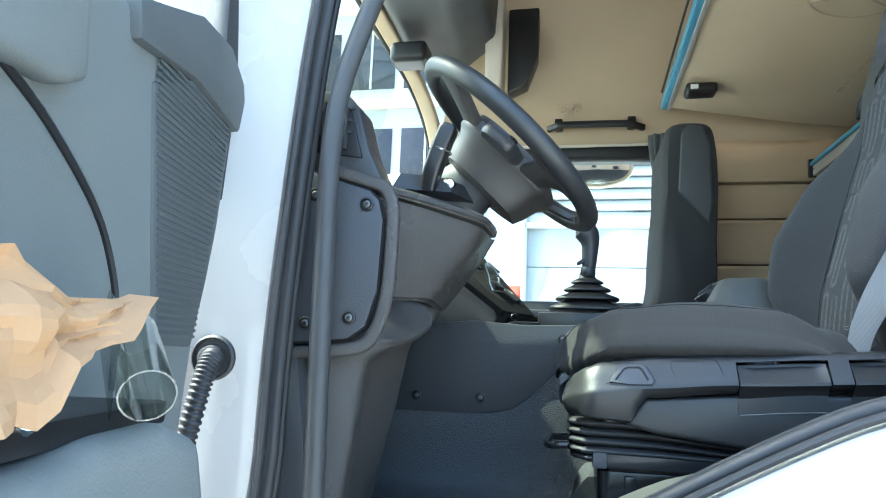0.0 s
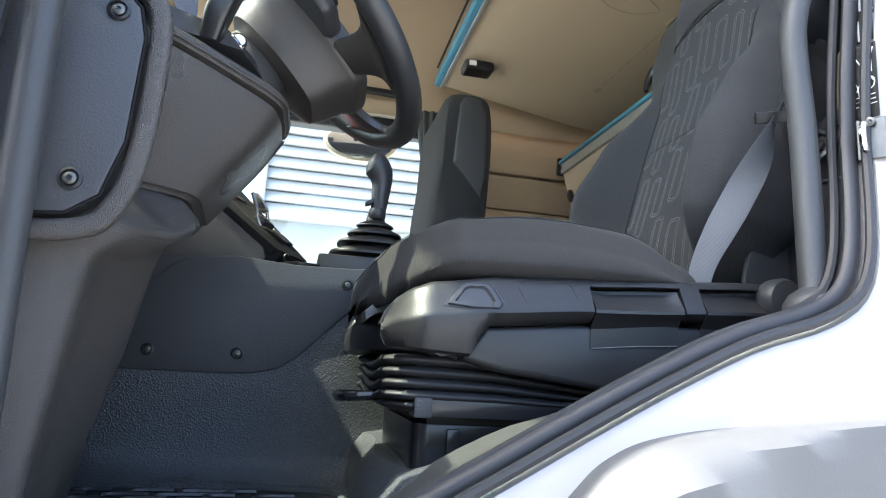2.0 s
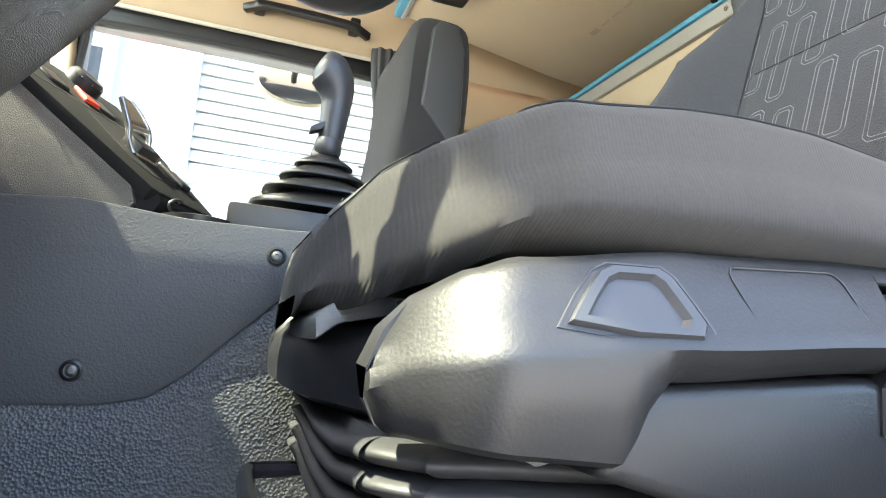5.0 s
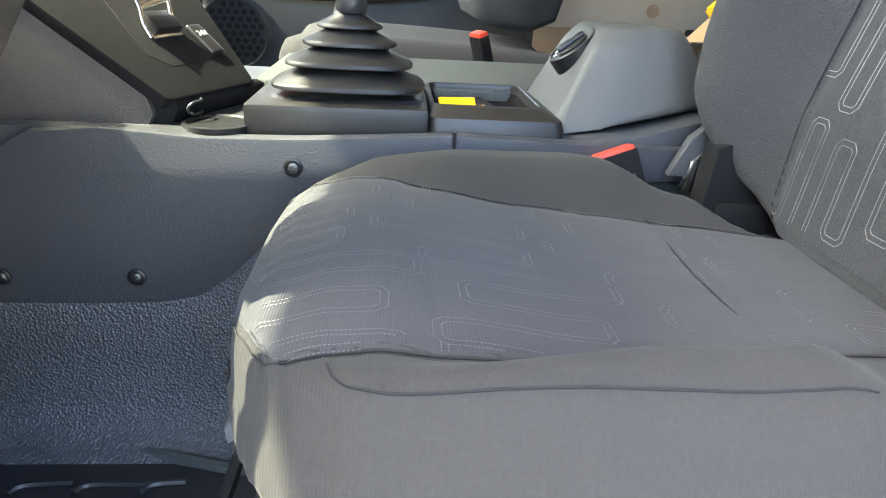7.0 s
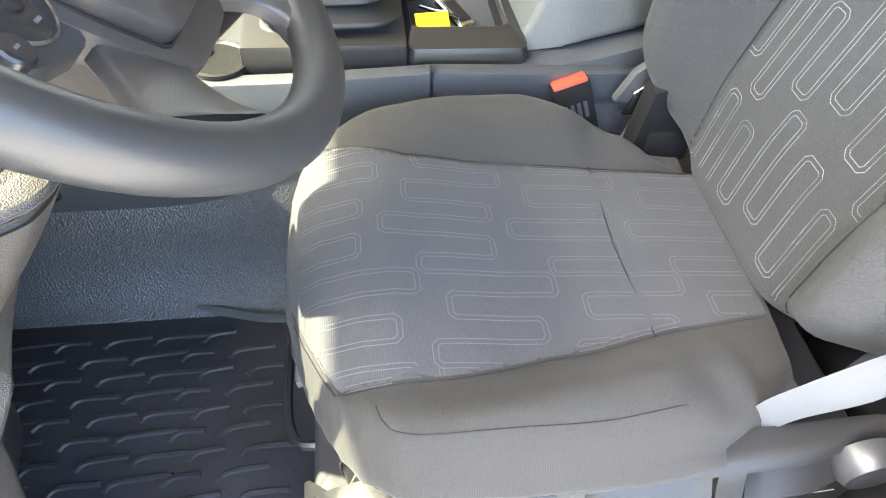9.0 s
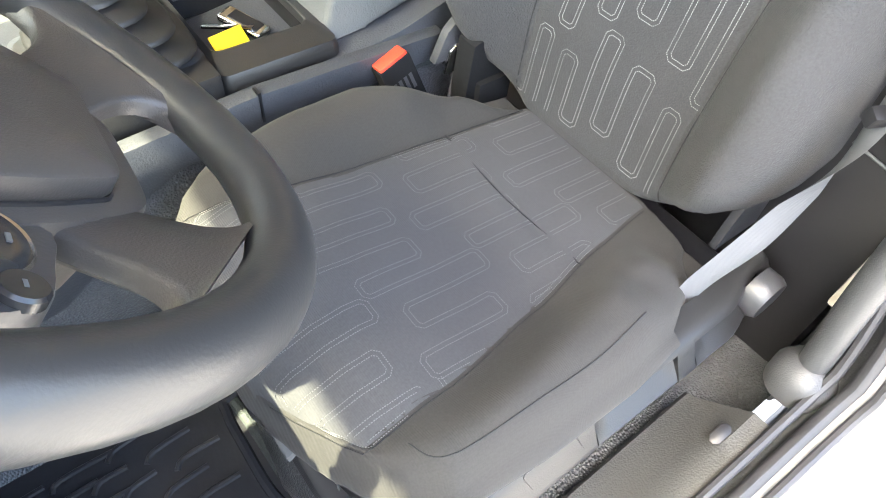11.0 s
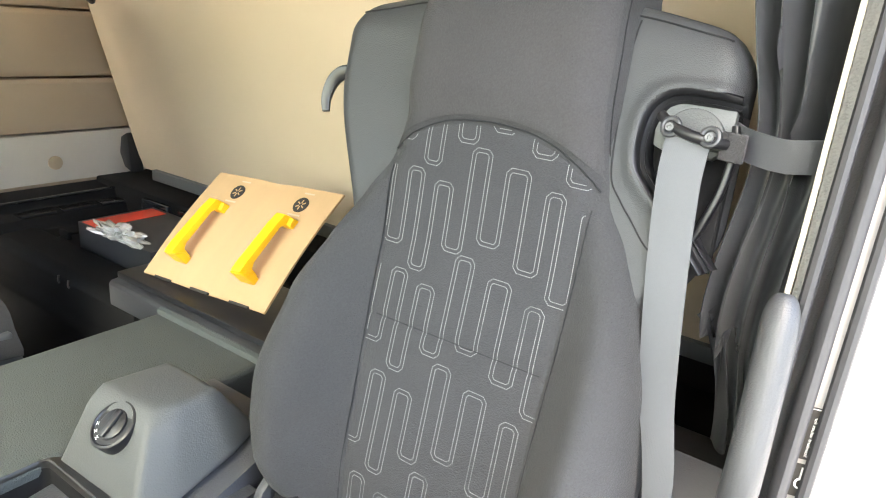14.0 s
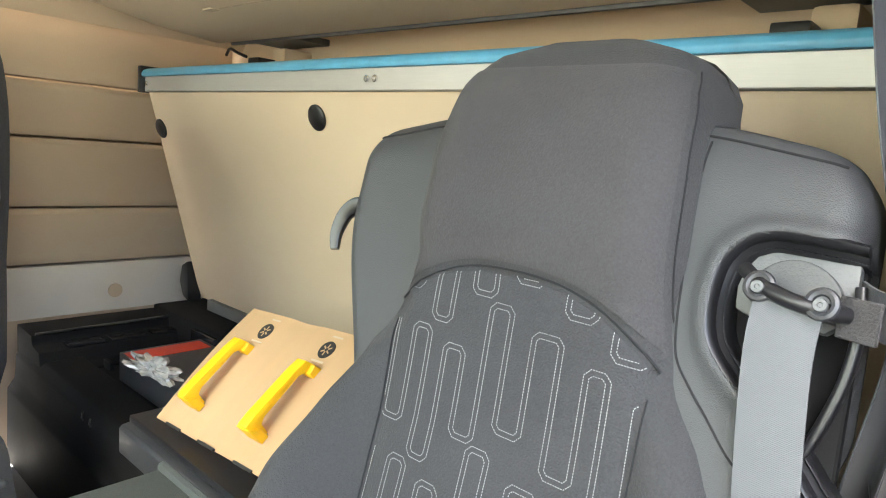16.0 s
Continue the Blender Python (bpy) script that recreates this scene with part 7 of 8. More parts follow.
# box with red stripe and clear bag
bx = group_thing("cardboard_box", "dark grey box with a red stripe on top", "box", (1.2, 2.05, 0.40))
part("box", bm_box(N(), 1.095, 1.345, 1.90, 2.28, 0.395, 0.483, 0.003), PLASTIC, bx)
part("stripe", bm_box(N(), 1.10, 1.33, 2.185, 2.262, 0.4825, 0.4845), RED, bx, "red printed stripe")
b = N()
bmesh.ops.create_icosphere(b, subdivisions=4, radius=1.0)
for v in b.verts:
    k = noise.fractal(v.co * 2.2, 1.0, 2.0, 4)
    kk = abs(noise.noise(v.co * 5.0)) * 0.5
    v.co = Vector((v.co.x * 0.07, v.co.y * 0.12, max(v.co.z, -0.2) * 0.045)) * (0.85 + 0.5 * k - kk)
bmesh.ops.transform(b, matrix=pose(1.10, 2.06, 0.487, 0, 25, 0), verts=b.verts)
thing("plastic_bag", b, FOIL, "crinkled clear plastic bag lying on the box", "bag", angle=12)

# ---------- passenger seat ----------
ps = group_thing("passenger_seat", "dark cloth passenger seat with grey side trim", "seat", (0.65, 2.0, FLOOR))
PY0, PY1 = 1.86, 2.34
b = N()
sec = [(0.50, 0.56), (0.505, 0.70), (0.515, 0.88), (0.53, 1.02), (0.535, 1.16), (0.545, 1.26), (0.575, 1.29), (0.64, 1.295), (0.70, 1.285), (0.725, 1.24), (0.735, 1.1), (0.725, 0.85), (0.70, 0.56)]
bm_loft(b, [[Vector((0.62 + (x - 0.62) * k, y, 0.92 + (z - 0.92) * k2)) for x, z in [(p.x, p.z) for p in smooth_path([(u, 0, w) for u, w in sec], 3, True)]] for y, k, k2 in ((PY0, 0.80, 0.95), (PY0 + 0.015, 0.93, 0.985), (PY0 + 0.05, 1.0, 1.0), ((PY0 + PY1) / 2, 0.97, 1.0), (PY1 - 0.05, 1.0, 1.0), (PY1 - 0.015, 0.93, 0.985), (PY1, 0.8, 0.95))])
pb = part("backrest", b, FABRIC_SIDE, ps, "dark cloth backrest", 50)
part("side_trim", bm_prism(N(), [(0.585, 1.02), (0.60, 1.25), (0.62, 1.275), (0.675, 1.27), (0.70, 1.20), (0.705, 0.98), (0.69, 0.90)], "y", PY0 - 0.012, PY0 + 0.02, 0.008, 3), LEATHERETTE, pb, "grey leatherette side panel")
b = N()
bm_loft(b, [[Vector((x, y, z)) for y, z in [(p.y, p.z) for p in smooth_path([(0, PY0 - 0.05, 0.37 + dz), (0, PY0 - 0.065, 0.44 + dz), (0, PY0 - 0.01, 0.495 + dz), (0, 2.05, 0.48 + dz), (0, PY1 - 0.02, 0.495 + dz), (0, PY1 + 0.02, 0.45 + dz), (0, PY1 + 0.02, 0.37 + dz)], 4, True)]] for x, dz in ((0.035, -0.02), (0.045, 0.0), (0.08, 0.012), (0.18, 0.018), (0.4, 0.01), (0.6, 0.0), (0.70, -0.01))])
part("seat_cushion", b, FABRIC_SIDE, ps, "dark cloth cushion", 50)
part("seat_base", bm_box(N(), 0.16, 0.72, 1.84, 2.22, FLOOR, 0.39, 0.02), PLASTIC_BLACK, ps)
part("side_cover", bm_prism(N(), [(0.45, 0.34), (0.452, 0.405), (0.47, 0.418), (0.60, 0.425), (0.69, 0.43), (0.71, 0.34)], "y", PY0 - 0.078, PY0 - 0.02, 0.012, 3), CONSOLE_GREY, ps, "dark plastic hinge cover")
bk = group_thing("belt_buckle", "red-topped seat belt buckle on a black stalk", "buckle", (0.50, 1.76, 0.44), group="buckles")
part("housing", bm_box(N(), -0.014, 0.014, -0.022, 0.022, -0.05, 0.045, 0.005, 2, pose(0.505, 1.755, 0.49, 0, -18, 30)), PLASTIC_BLACK, bk)
part("release", bm_box(N(), -0.0125, 0.0125, -0.02, 0.02, 0.04, 0.053, 0.004, 2, pose(0.505, 1.755, 0.49, 0, -18, 30)), RED, bk, "red release button")

# ---------- belts and driver's buckle ----------
bk = group_thing("belt_buckle", "red-topped seat belt buckle beside the seat cushion", "buckle", (0.58, 0.935, 0.40), group="buckles")
bz = Vector((-0.34, 0.16, 0.93)).normalized()
by = Vector((0.94, 0.05, 0.34))
by = (by - bz * by.dot(bz)).normalized()
bx3 = by.cross(bz)
bd = Matrix(((bx3.x, by.x, bz.x, 0.561), (bx3.y, by.y, bz.y, 0.934), (bx3.z, by.z, bz.z, 0.468), (0, 0, 0, 1)))
part("housing", bm_box(N(), -0.013, 0.013, -0.026, 0.026, -0.07, 0.008, 0.004, 2, bd), BLACK_MATT, bk, "dark grey housing")
part("release", bm_box(N(), -0.0115, 0.0115, -0.0235, 0.0235, 0.004, 0.012, 0.003, 2, bd), RED, bk, "red release button")
b = N()
for k in range(4):
    bm_box(b, 0.013, 0.0136, -0.016 + 0.009 * k, -0.011 + 0.009 * k, -0.045, -0.02, 0, 1, bd)
part("marking", b, PLASTIC, bk)
hinge = part("seat_hinge", bm_box(N(), 0.66, 0.72, 0.86, 0.90, 0.36, 0.44, 0.006), BLACK_MATT, driver, "black hinge fittings with wires")
part("lever", bm_prism(N(), [(0.62, 0.455), (0.64, 0.50), (0.675, 0.53), (0.685, 0.515), (0.655, 0.455)], "y", 0.915, 0.93, 0.003, 2), PLASTIC, hinge)
part("plate", bm_prism(N(), [(0.64, 0.38), (0.65, 0.50), (0.70, 0.52), (0.73, 0.42)], "y", 0.87, 0.905, 0.004, 2), BLACK_MATT, hinge)
part("bracket", bm_prism(N(), [(0.632, 0.44), (0.640, 0.475), (0.652, 0.485), (0.650, 0.44)], "y", 0.906, 0.912, 0.002, 2), CHROME, hinge, "bright steel bracket")
b = N()
for k in range(7):
    bm_tube(b, smooth_path([(0.638 + 0.009 * k, 0.90, 0.40), (0.66 + 0.01 * k, 0.912, 0.45 + 0.01 * k), (0.675 + 0.008 * k, 0.90, 0.50)], 5), 0.003, 6)
part("wires", b, RUBBER, hinge)

belt = group_thing("seat_belt", "grey seat belt hanging from the seat's shoulder to the sill", "seat belt", (0.85, 0.45, 0.6))
hookA, hookB = Vector((0.868, 0.517, 1.053)), Vector((0.863, 0.474, 1.049))
b = N()
mid = [(Vector((0.856, 0.496, 1.046)), 0), (Vector((0.848, 0.496, 1.0)), 3), (Vector((0.830, 0.484, 0.90)), 8), (Vector((0.800, 0.462, 0.78)), 22), (Vector((0.762, 0.436, 0.71)), 35), (Vector((0.735, 0.429, 0.665)), 52), (Vector((0.716, 0.431, 0.62)), 84), (Vector((0.693, 0.437, 0.572)), 114), (Vector((0.662, 0.445, 0.51)), 125), (Vector((0.640, 0.458, 0.455)), 128), (Vector((0.632, 0.464, 0.41)), 128)]
pts = smooth_path([p for p, _ in mid], 6)
rings = []
for i, p in enumerate(pts):
    f = i / (len(pts) - 1) * (len(mid) - 1)
    k = min(int(f), len(mid) - 2)
    tw = radians(mid[k][1] + (mid[k + 1][1] - mid[k][1]) * (f - k) - 8)
    half = 0.0235 * (1 - 0.3 * math.exp(-((f - 5) / 0.5) ** 2)) * (1 - 0.4 * smoothstep(7.6, 9.8, f))
    sd = Vector((0.12 * math.cos(tw) + 0.9 * math.sin(tw), math.cos(tw), 0)).normalized()
    nn = Vector((-1, 0.1, 0.2)).normalized()
    rings.append([p + sd * half, p + sd * half * 0.3 + nn * 0.0006, p - sd * half * 0.3 + nn * 0.0006, p - sd * half, p - sd * half - nn * 0.0012, p + sd * half - nn * 0.0012])
bm_loft(b, rings)
part("webbing", b, WEBBING, belt, "grey woven belt webbing", 60)
b = N()
bm_tube(b, smooth_path([hookA + Vector((0.004, 0.016, 0.012)), hookA + Vector((-0.008, 0, 0.004)), (hookA + hookB) / 2 + Vector((-0.014, 0, 0.0)), hookB + Vector((-0.008, 0, -0.002)), hookB + Vector((0.004, -0.014, -0.004))], 6), 0.006, 10)
loop = part("belt_loop", b, PLASTIC_BLACK, belt, "black plastic belt loop")
for h in (hookA, hookB):
    part("rivet", bm_revolve(N(), [(0.0048, 0.0), (0.0044, 0.002), (0.002, 0.002), (0.0015, 0.0005)], h + Vector((-0.0155, 0, 0.003)), (-1, 0, 0.3), 14), PLASTIC_GREY, loop)
    part("eyelet", bm_tube(N(), [h + Vector((-0.011 + 0.003 * math.sin(a), 0.0085 * math.cos(a), 0.003 + 0.0085 * math.sin(a))) for a in [2 * math.pi * k / 18 for k in range(18)]], 0.0032, 8, True), PLASTIC_SMOOTH, loop)
b = N()
bm_box(b, -0.007, 0.008, -0.022, 0.022, -0.008, 0.008, 0.003, 2, pose(0.728, 0.424, 0.668, 0, -20, 62))
part("belt_stop", b, PLASTIC_BLACK, belt, "black belt stopper")
b = N()
bm_box(b, -0.004, 0.004, -0.045, 0.0, -0.003, 0.003, 0.001, 1, pose(0.765, 0.394, 0.645, 24, 0, 62))
bm_box(b, -0.010, 0.010, -0.008, 0.016, -0.004, 0.004, 0.003, 1, pose(0.765, 0.394, 0.645, 24, 0, 62))
thing("small_key", b, STEEL, "small steel key hanging at the belt stopper", "key")

# ---------- curtain on the rear pillar ----------
cur = group_thing("curtain", "dark satin cab curtain gathered by a strap", "curtain", (0.93, 0.38, 0.6), group="curtains")
b = N()
rings = []
for i in range(60):
    t = i / 59
    z = 0.56 + 1.15 * t
    pinch = math.exp(-((z - 1.02) / 0.11) ** 2)
    y0 = 0.455 - 0.02 * pinch + 0.055 * smoothstep(1.05, 1.5, z) - 0.045 * smoothstep(0.85, 0.6, z)
    y1 = 0.345
    row = []
    for j in range(64):
        s = j / 63
        amp = (0.030 - 0.016 * pinch) * (0.55 + 0.45 * math.sin(3 + 5 * z))
        xx = 0.93 + 0.03 * smoothstep(1.0, 0.6, z) + amp * math.sin(s * 26 + 1.2 * math.sin(4 * z) + 2.0 * noise.noise((s * 3, z * 2.5, 0))) + 0.02 * noise.noise((s * 5, z * 6, 3))
        if z < 0.70:
            xx += 0.01 * math.sin(j) * (0.7 - z)
        row.append(Vector((xx, y0 + (y1 - y0) * s + 0.006 * math.cos(s * 26), z + 0.05 * (1 - t) * math.sin(s * 5 + 1) * (1 if t < 0.2 else 0))))
    rings.append(row)
bm_loft(b, rings, cap=False, closed=False)
bmesh.ops.solidify(b, geom=b.faces[:], thickness=0.0015)
part("cloth", b, CURTAIN, cur, "", 80)
b = N()
lp = smooth_path([(0.915, 0.462, 1.048), (0.884, 0.444, 1.046), (0.872, 0.41, 1.042), (0.873, 0.385, 1.044), (0.885, 0.362, 1.048), (0.93, 0.35, 1.05)], 6)
bm_sweep(b, lp, [(-0.0012, -0.017), (0.0012, -0.017), (0.0012, 0.017), (-0.0012, 0.017)])
strap = part("strap", b, CURTAIN, cur, "dark satin tie strap")
part("fastener_tab", bm_box(N(), -0.002, 0.002, -0.014, 0.014, -0.015, 0.015, 0.001, 1, pose(0.866, 0.453, 1.043, 0, 0, -18)), FABRIC_HEAD, strap, "dark fluffy fastener tab")

# ---------- rear door pillar trim, bars and dark recess behind the seat ----------
b = N()
bm_box(b, 0.86, 1.62, 0.33, 0.36, 0.10, 2.2, 0.01)
thing("pillar_rear", b, PLASTIC, "dark lining of the rear door pillar", "pillar", kind="structure")
rb = group_thing("rear_grab_bar", "grey padded grab bar at the rear of the doorway", "grab bar", (0.70, 0.33, 0.38))
b = N()
path = smooth_path([(0.697, 0.325, 0.395), (0.705, 0.338, 0.5), (0.710, 0.348, 0.62), (0.707, 0.354, 0.73), (0.711, 0.355, 0.78), (0.727, 0.357, 0.83), (0.75, 0.360, 0.89), (0.77, 0.364, 0.935)], 6)
bm_sweep(b, path, circle(0.0165, 16), (0, 1, 0), False, [1.0] * (len(path) - 4) + [0.95, 0.85, 0.7, 0.45])
part("bar", b, GREY_BAR, rb, "padded grey grip", 60)
part("socket", bm_revolve(N(), [(0.036, -0.02), (0.035, 0.006), (0.028, 0.018), (0.019, 0.024), (0.016, 0.026)], (0.697, 0.325, 0.386), (0.03, 0.08, 1), 24), GREY_BAR, rb, "dark moulded socket")
rec = group_thing("rear_recess", "dark recess lining with ledge behind the driver's seat", "lining", (0.88, 0.44, 0.4), kind="structure")
part("lining", bm_box(N(), 0.80, 0.97, 0.36, 0.60, FLOOR, 0.655, 0.012), PLASTIC_BLACK, rec)
part("ledge", bm_prism(N(), [(0.797, 0.652), (0.800, 0.660), (0.838, 0.697), (0.85, 0.688), (0.81, 0.645)], "y", 0.372, 0.440, 0.002, 2), PLASTIC_SMOOTH, rec, "grey sloped ledge plate")
part("edge_line", bm_tube(N(), [(0.798, 0.362, 0.575), (0.798, 0.41, 0.580), (0.798, 0.45, 0.585)], 0.0018, 6), PLASTIC_GREY, rec)
wa = part("washer", bm_revolve(N(), [(0.0005, 0.0), (0.019, 0.0), (0.019, 0.003), (0.017, 0.004), (0.010, 0.004)], (0.792, 0.406, 0.625), (-1, -0.1, 0.35), 26), STEEL, rec, "zinc washer of the belt anchor")
part("bolt", bm_revolve(N(), [(0.009, 0.003), (0.009, 0.009), (0.007, 0.011), (0.005, 0.011), (0.005, 0.022), (0.003, 0.024)], (0.792, 0.406, 0.625), (-1, -0.1, 0.35), 6), STEEL, wa)
ed = group_thing("pillar_edge", "textured grey edge trim with pale beige lip on the rear pillar", "trim", (0.85, 0.355, 1.2), kind="structure")
part("edge_trim", bm_sweep(N(), smooth_path([(0.82, 0.352, 0.86), (0.836, 0.354, 1.0), (0.848, 0.357, 1.15), (0.858, 0.360, 1.4), (0.86, 0.362, 1.66)], 6), rounded(-0.010, 0.010, -0.006, 0.006, 0.003, 2), (1, 0, 0)), GREY_LEATHER_BAR, ed, "grained grey trim")
part("lip", bm_sweep(N(), smooth_path([(0.815, 0.3655, 0.72), (0.822, 0.3665, 0.86), (0.838, 0.3675, 1.0), (0.850, 0.370, 1.15), (0.860, 0.373, 1.4), (0.862, 0.375, 1.66)], 6), rounded(-0.003, 0.003, -0.005, 0.005, 0.002, 2), (1, 0, 0)), BEIGE_PALE, ed, "pale beige lip")
part("lower_strip", bm_prism(N(), [(0.79, 0.40), (0.795, 0.60), (0.812, 0.72), (0.83, 0.72), (0.83, 0.40)], "y", 0.350, 0.366, 0.004, 2), BEIGE_PALE, ed, "pale beige lower strip")

st = group_thing("door_striker", "steel door striker plate on the white jamb", "striker", (0.775, 0.300, 0.60))
part("plate", bm_box(N(), -0.002, 0.002, -0.016, 0.016, -0.026, 0.026, 0.001, 1, pose(0.768, 0.302, 0.60, 0, 0, 35)), STEEL, st)
part("loop", bm_tube(N(), smooth_path([(0.767, 0.306, 0.615), (0.750, 0.296, 0.615), (0.745, 0.293, 0.60), (0.750, 0.296, 0.585), (0.767, 0.306, 0.585)], 5), 0.004, 8), CHROME, st)
part("screw", bm_revolve(N(), [(0.006, 0.0), (0.006, 0.003), (0.003, 0.004), (0.001, 0.002)], (0.764, 0.300, 0.62), (-0.8, -0.55, 0), 12), STEEL, st)

# stickers on the white rear jamb
JC = Vector((0.7815, 0.3165, 0.0))
je = Vector((0.006, -0.023, 0)).normalized()
jn = Vector((-0.023, -0.006, 0)).normalized()


def jamb_m(z):
    """A pose on the rear jamb: x up, y across it outwards, z out of it."""
    o = JC + Vector((0.10 * (z - 0.75), 0, z)) + jn * 0.0035
    return Matrix(((0, je.x * 0.74, jn.x, o.x), (0, je.y * 0.74, jn.y, o.y), (1, 0, jn.z, o.z), (0, 0, 0, 1)))


def print_text(words, size, m, parent):
    cu_text = bpy.data.curves.new("words", "FONT")
    cu_text.body, cu_text.size, cu_text.extrude = words, size, 0.0001
    tmp = bpy.data.objects.new("words", cu_text)
    me = bpy.data.meshes.new_from_object(tmp)
    bpy.data.objects.remove(tmp)
    me.materials.clear()
    me.materials.append(WHITE_PRINT)
    me.transform(m)
    ob = new("print", me)
    ob.parent = parent
    ob.matrix_parent_inverse = parent.matrix_world.inverted()


lab = group_thing("sticker", "black sticker with white print on the door jamb", "sticker", jamb_m(0.80).translation, group="jamb stickers")
back_pl = part("plate", bm_box(N(), -0.028, 0.028, -0.016, 0.014, -0.001, 0.0004, 0, 1, jamb_m(0.803)), INK, lab)
print_text("Standard values for", 0.0056, jamb_m(0.803) @ pose(-0.025, 0.002, 0.0008), back_pl)
print_text("CO2 air drag data", 0.0056, jamb_m(0.803) @ pose(-0.025, 0.0095, 0.0008) , back_pl)
part("bar", bm_box(N(), -0.02, 0.012, -0.010, -0.0065, 0.0004, 0.0009, 0, 1, jamb_m(0.803)), WHITE_PRINT, back_pl)
part("border", bm_box(N(), 0.0265, 0.0272, -0.015, 0.013, 0.0004, 0.0009, 0, 1, jamb_m(0.803)), WHITE_PRINT, back_pl)
lab = group_thing("sticker", "small black sticker with white pictogram on the door jamb", "sticker", jamb_m(0.755).translation, group="jamb stickers")
back_pl = part("plate", bm_box(N(), -0.019, 0.017, -0.012, 0.016, -0.001, 0.0004, 0, 1, jamb_m(0.755)), INK, lab)
part("ring", bm_tube(N(), [jamb_m(0.755) @ Vector((-0.004 + 0.005 * math.cos(a), 0.006 + 0.005 * math.sin(a), 0.0006)) for a in [2 * math.pi * k / 16 for k in range(16)]], 0.0011, 5, True), WHITE_PRINT, back_pl)
part("bar", bm_box(N(), 0.002, 0.014, 0.004, 0.007, 0.0004, 0.0009, 0, 1, jamb_m(0.755)), WHITE_PRINT, back_pl)
part("bar", bm_box(N(), -0.016, 0.012, -0.009, -0.006, 0.0004, 0.0009, 0, 1, jamb_m(0.755)), WHITE_PRINT, back_pl)
lab = group_thing("sticker", "large black sticker with white line diagram on the door jamb", "sticker", jamb_m(0.68).translation, group="jamb stickers")
mj = jamb_m(0.68)
back_pl = part("plate", bm_box(N(), -0.05, 0.048, -0.014, 0.026, -0.001, 0.0004, 0, 1, mj), INK, lab)
for pts in ([(0.04, -0.012), (0.02, 0.002), (0.012, 0.01), (-0.002, 0.02)], [(0.042, 0.022), (0.02, 0.012), (-0.012, -0.008)], [(-0.02, -0.012), (-0.02, 0.022)], [(-0.026, -0.012), (-0.026, 0.022)], [(-0.032, -0.012), (-0.032, 0.024)], [(0.005, -0.012), (-0.006, -0.006), (-0.03, -0.002), (-0.046, 0.0)], [(0.03, 0.0), (0.03, 0.018), (0.01, 0.018)]):
    part("line", bm_tube(N(), [mj @ Vector((a, c, 0.0006)) for a, c in pts], 0.0007, 5), WHITE_PRINT, back_pl)
part("ring", bm_tube(N(), [mj @ Vector((-0.004 + 0.008 * math.cos(a), 0.014 + 0.008 * math.sin(a), 0.0006)) for a in [2 * math.pi * k / 20 for k in range(20)]], 0.0008, 5, True), WHITE_PRINT, back_pl)

print_text("24V", 0.012, stack_m(-0.070, 0.146, 0.0125) @ pose(-0.004, -0.010, 0, 0, 0, 90), face)

fb = group_thing("front_grab_bar", "grey padded grab bar at the front of the doorway", "grab bar", (-0.15, 0.28, 0.1))
b = N()
bm_sweep(b, smooth_path([(-0.136, 0.285, 0.09), (-0.137, 0.28, 0.25), (-0.139, 0.276, 0.42), (-0.142, 0.276, 0.62), (-0.140, 0.278, 0.73), (-0.130, 0.28, 0.81), (-0.110, 0.284, 0.885), (-0.075, 0.29, 1.0), (-0.04, 0.3, 1.15)], 6), circle(0.0155, 14), (0, 1, 0))
part("bar", b, GREY_BAR, fb, "padded grey grip")
part("socket", bm_revolve(N(), [(0.034, -0.02), (0.033, 0.006), (0.026, 0.018), (0.018, 0.024)], (-0.136, 0.285, 0.085), (0, 0, 1), 24), PLASTIC_SMOOTH, fb, "dark moulded socket")

gh = group_thing("grab_handle", "black grab handle above the passenger window", "handle", (0.32, 2.4, 1.5))
b = N()
bm_sweep(b, smooth_path([(0.075, 2.51, 1.505), (0.11, 2.485, 1.508), (0.15, 2.465, 1.510), (0.30, 2.46, 1.508), (0.45, 2.465, 1.506), (0.49, 2.485, 1.503), (0.525, 2.51, 1.50)], 6), rounded(-0.014, 0.014, -0.015, 0.015, 0.007, 3), (0, 0, 1))
part("grip", b, PLASTIC_BLACK, gh)
for x in (0.125, 0.47):
    part("mount", bm_box(N(), x - 0.02, x + 0.02, 2.475, 2.54, 1.495, 1.55, 0.01), PLASTIC_BLACK, gh)

# storage above the windscreen with a mirror camera
ov = group_thing("overhead_shelf", "beige and grey overhead compartment above the windscreen", "shelf", (-0.4, 1.4, 1.9), kind="structure")
part("body", bm_prism(N(), [(-0.70, 2.04), (-0.70, 2.2), (-0.14, 2.2), (-0.16, 1.86), (-0.30, 1.75), (-0.50, 1.71), (-0.60, 1.86)], "y", 0.5, 2.30, 0.03, 3), PLASTIC, ov, "grey lined underside")
part("edge", bm_prism(N(), [(-0.20, 1.58), (-0.13, 1.60), (-0.12, 2.2), (-0.22, 2.2)], "y", 2.2, 2.36, 0.015, 3), BEIGE_PALE, ov, "pale beige end post")
part("glazing", bm_prism(N(), [(-0.11, 1.62), (-0.02, 1.66), (0.03, 1.80), (0.04, 2.2), (-0.11, 2.2)], "y", 2.3, 2.4, 0.01, 2), PLASTIC_BLACK, ov, "dark curtain stack in the corner")
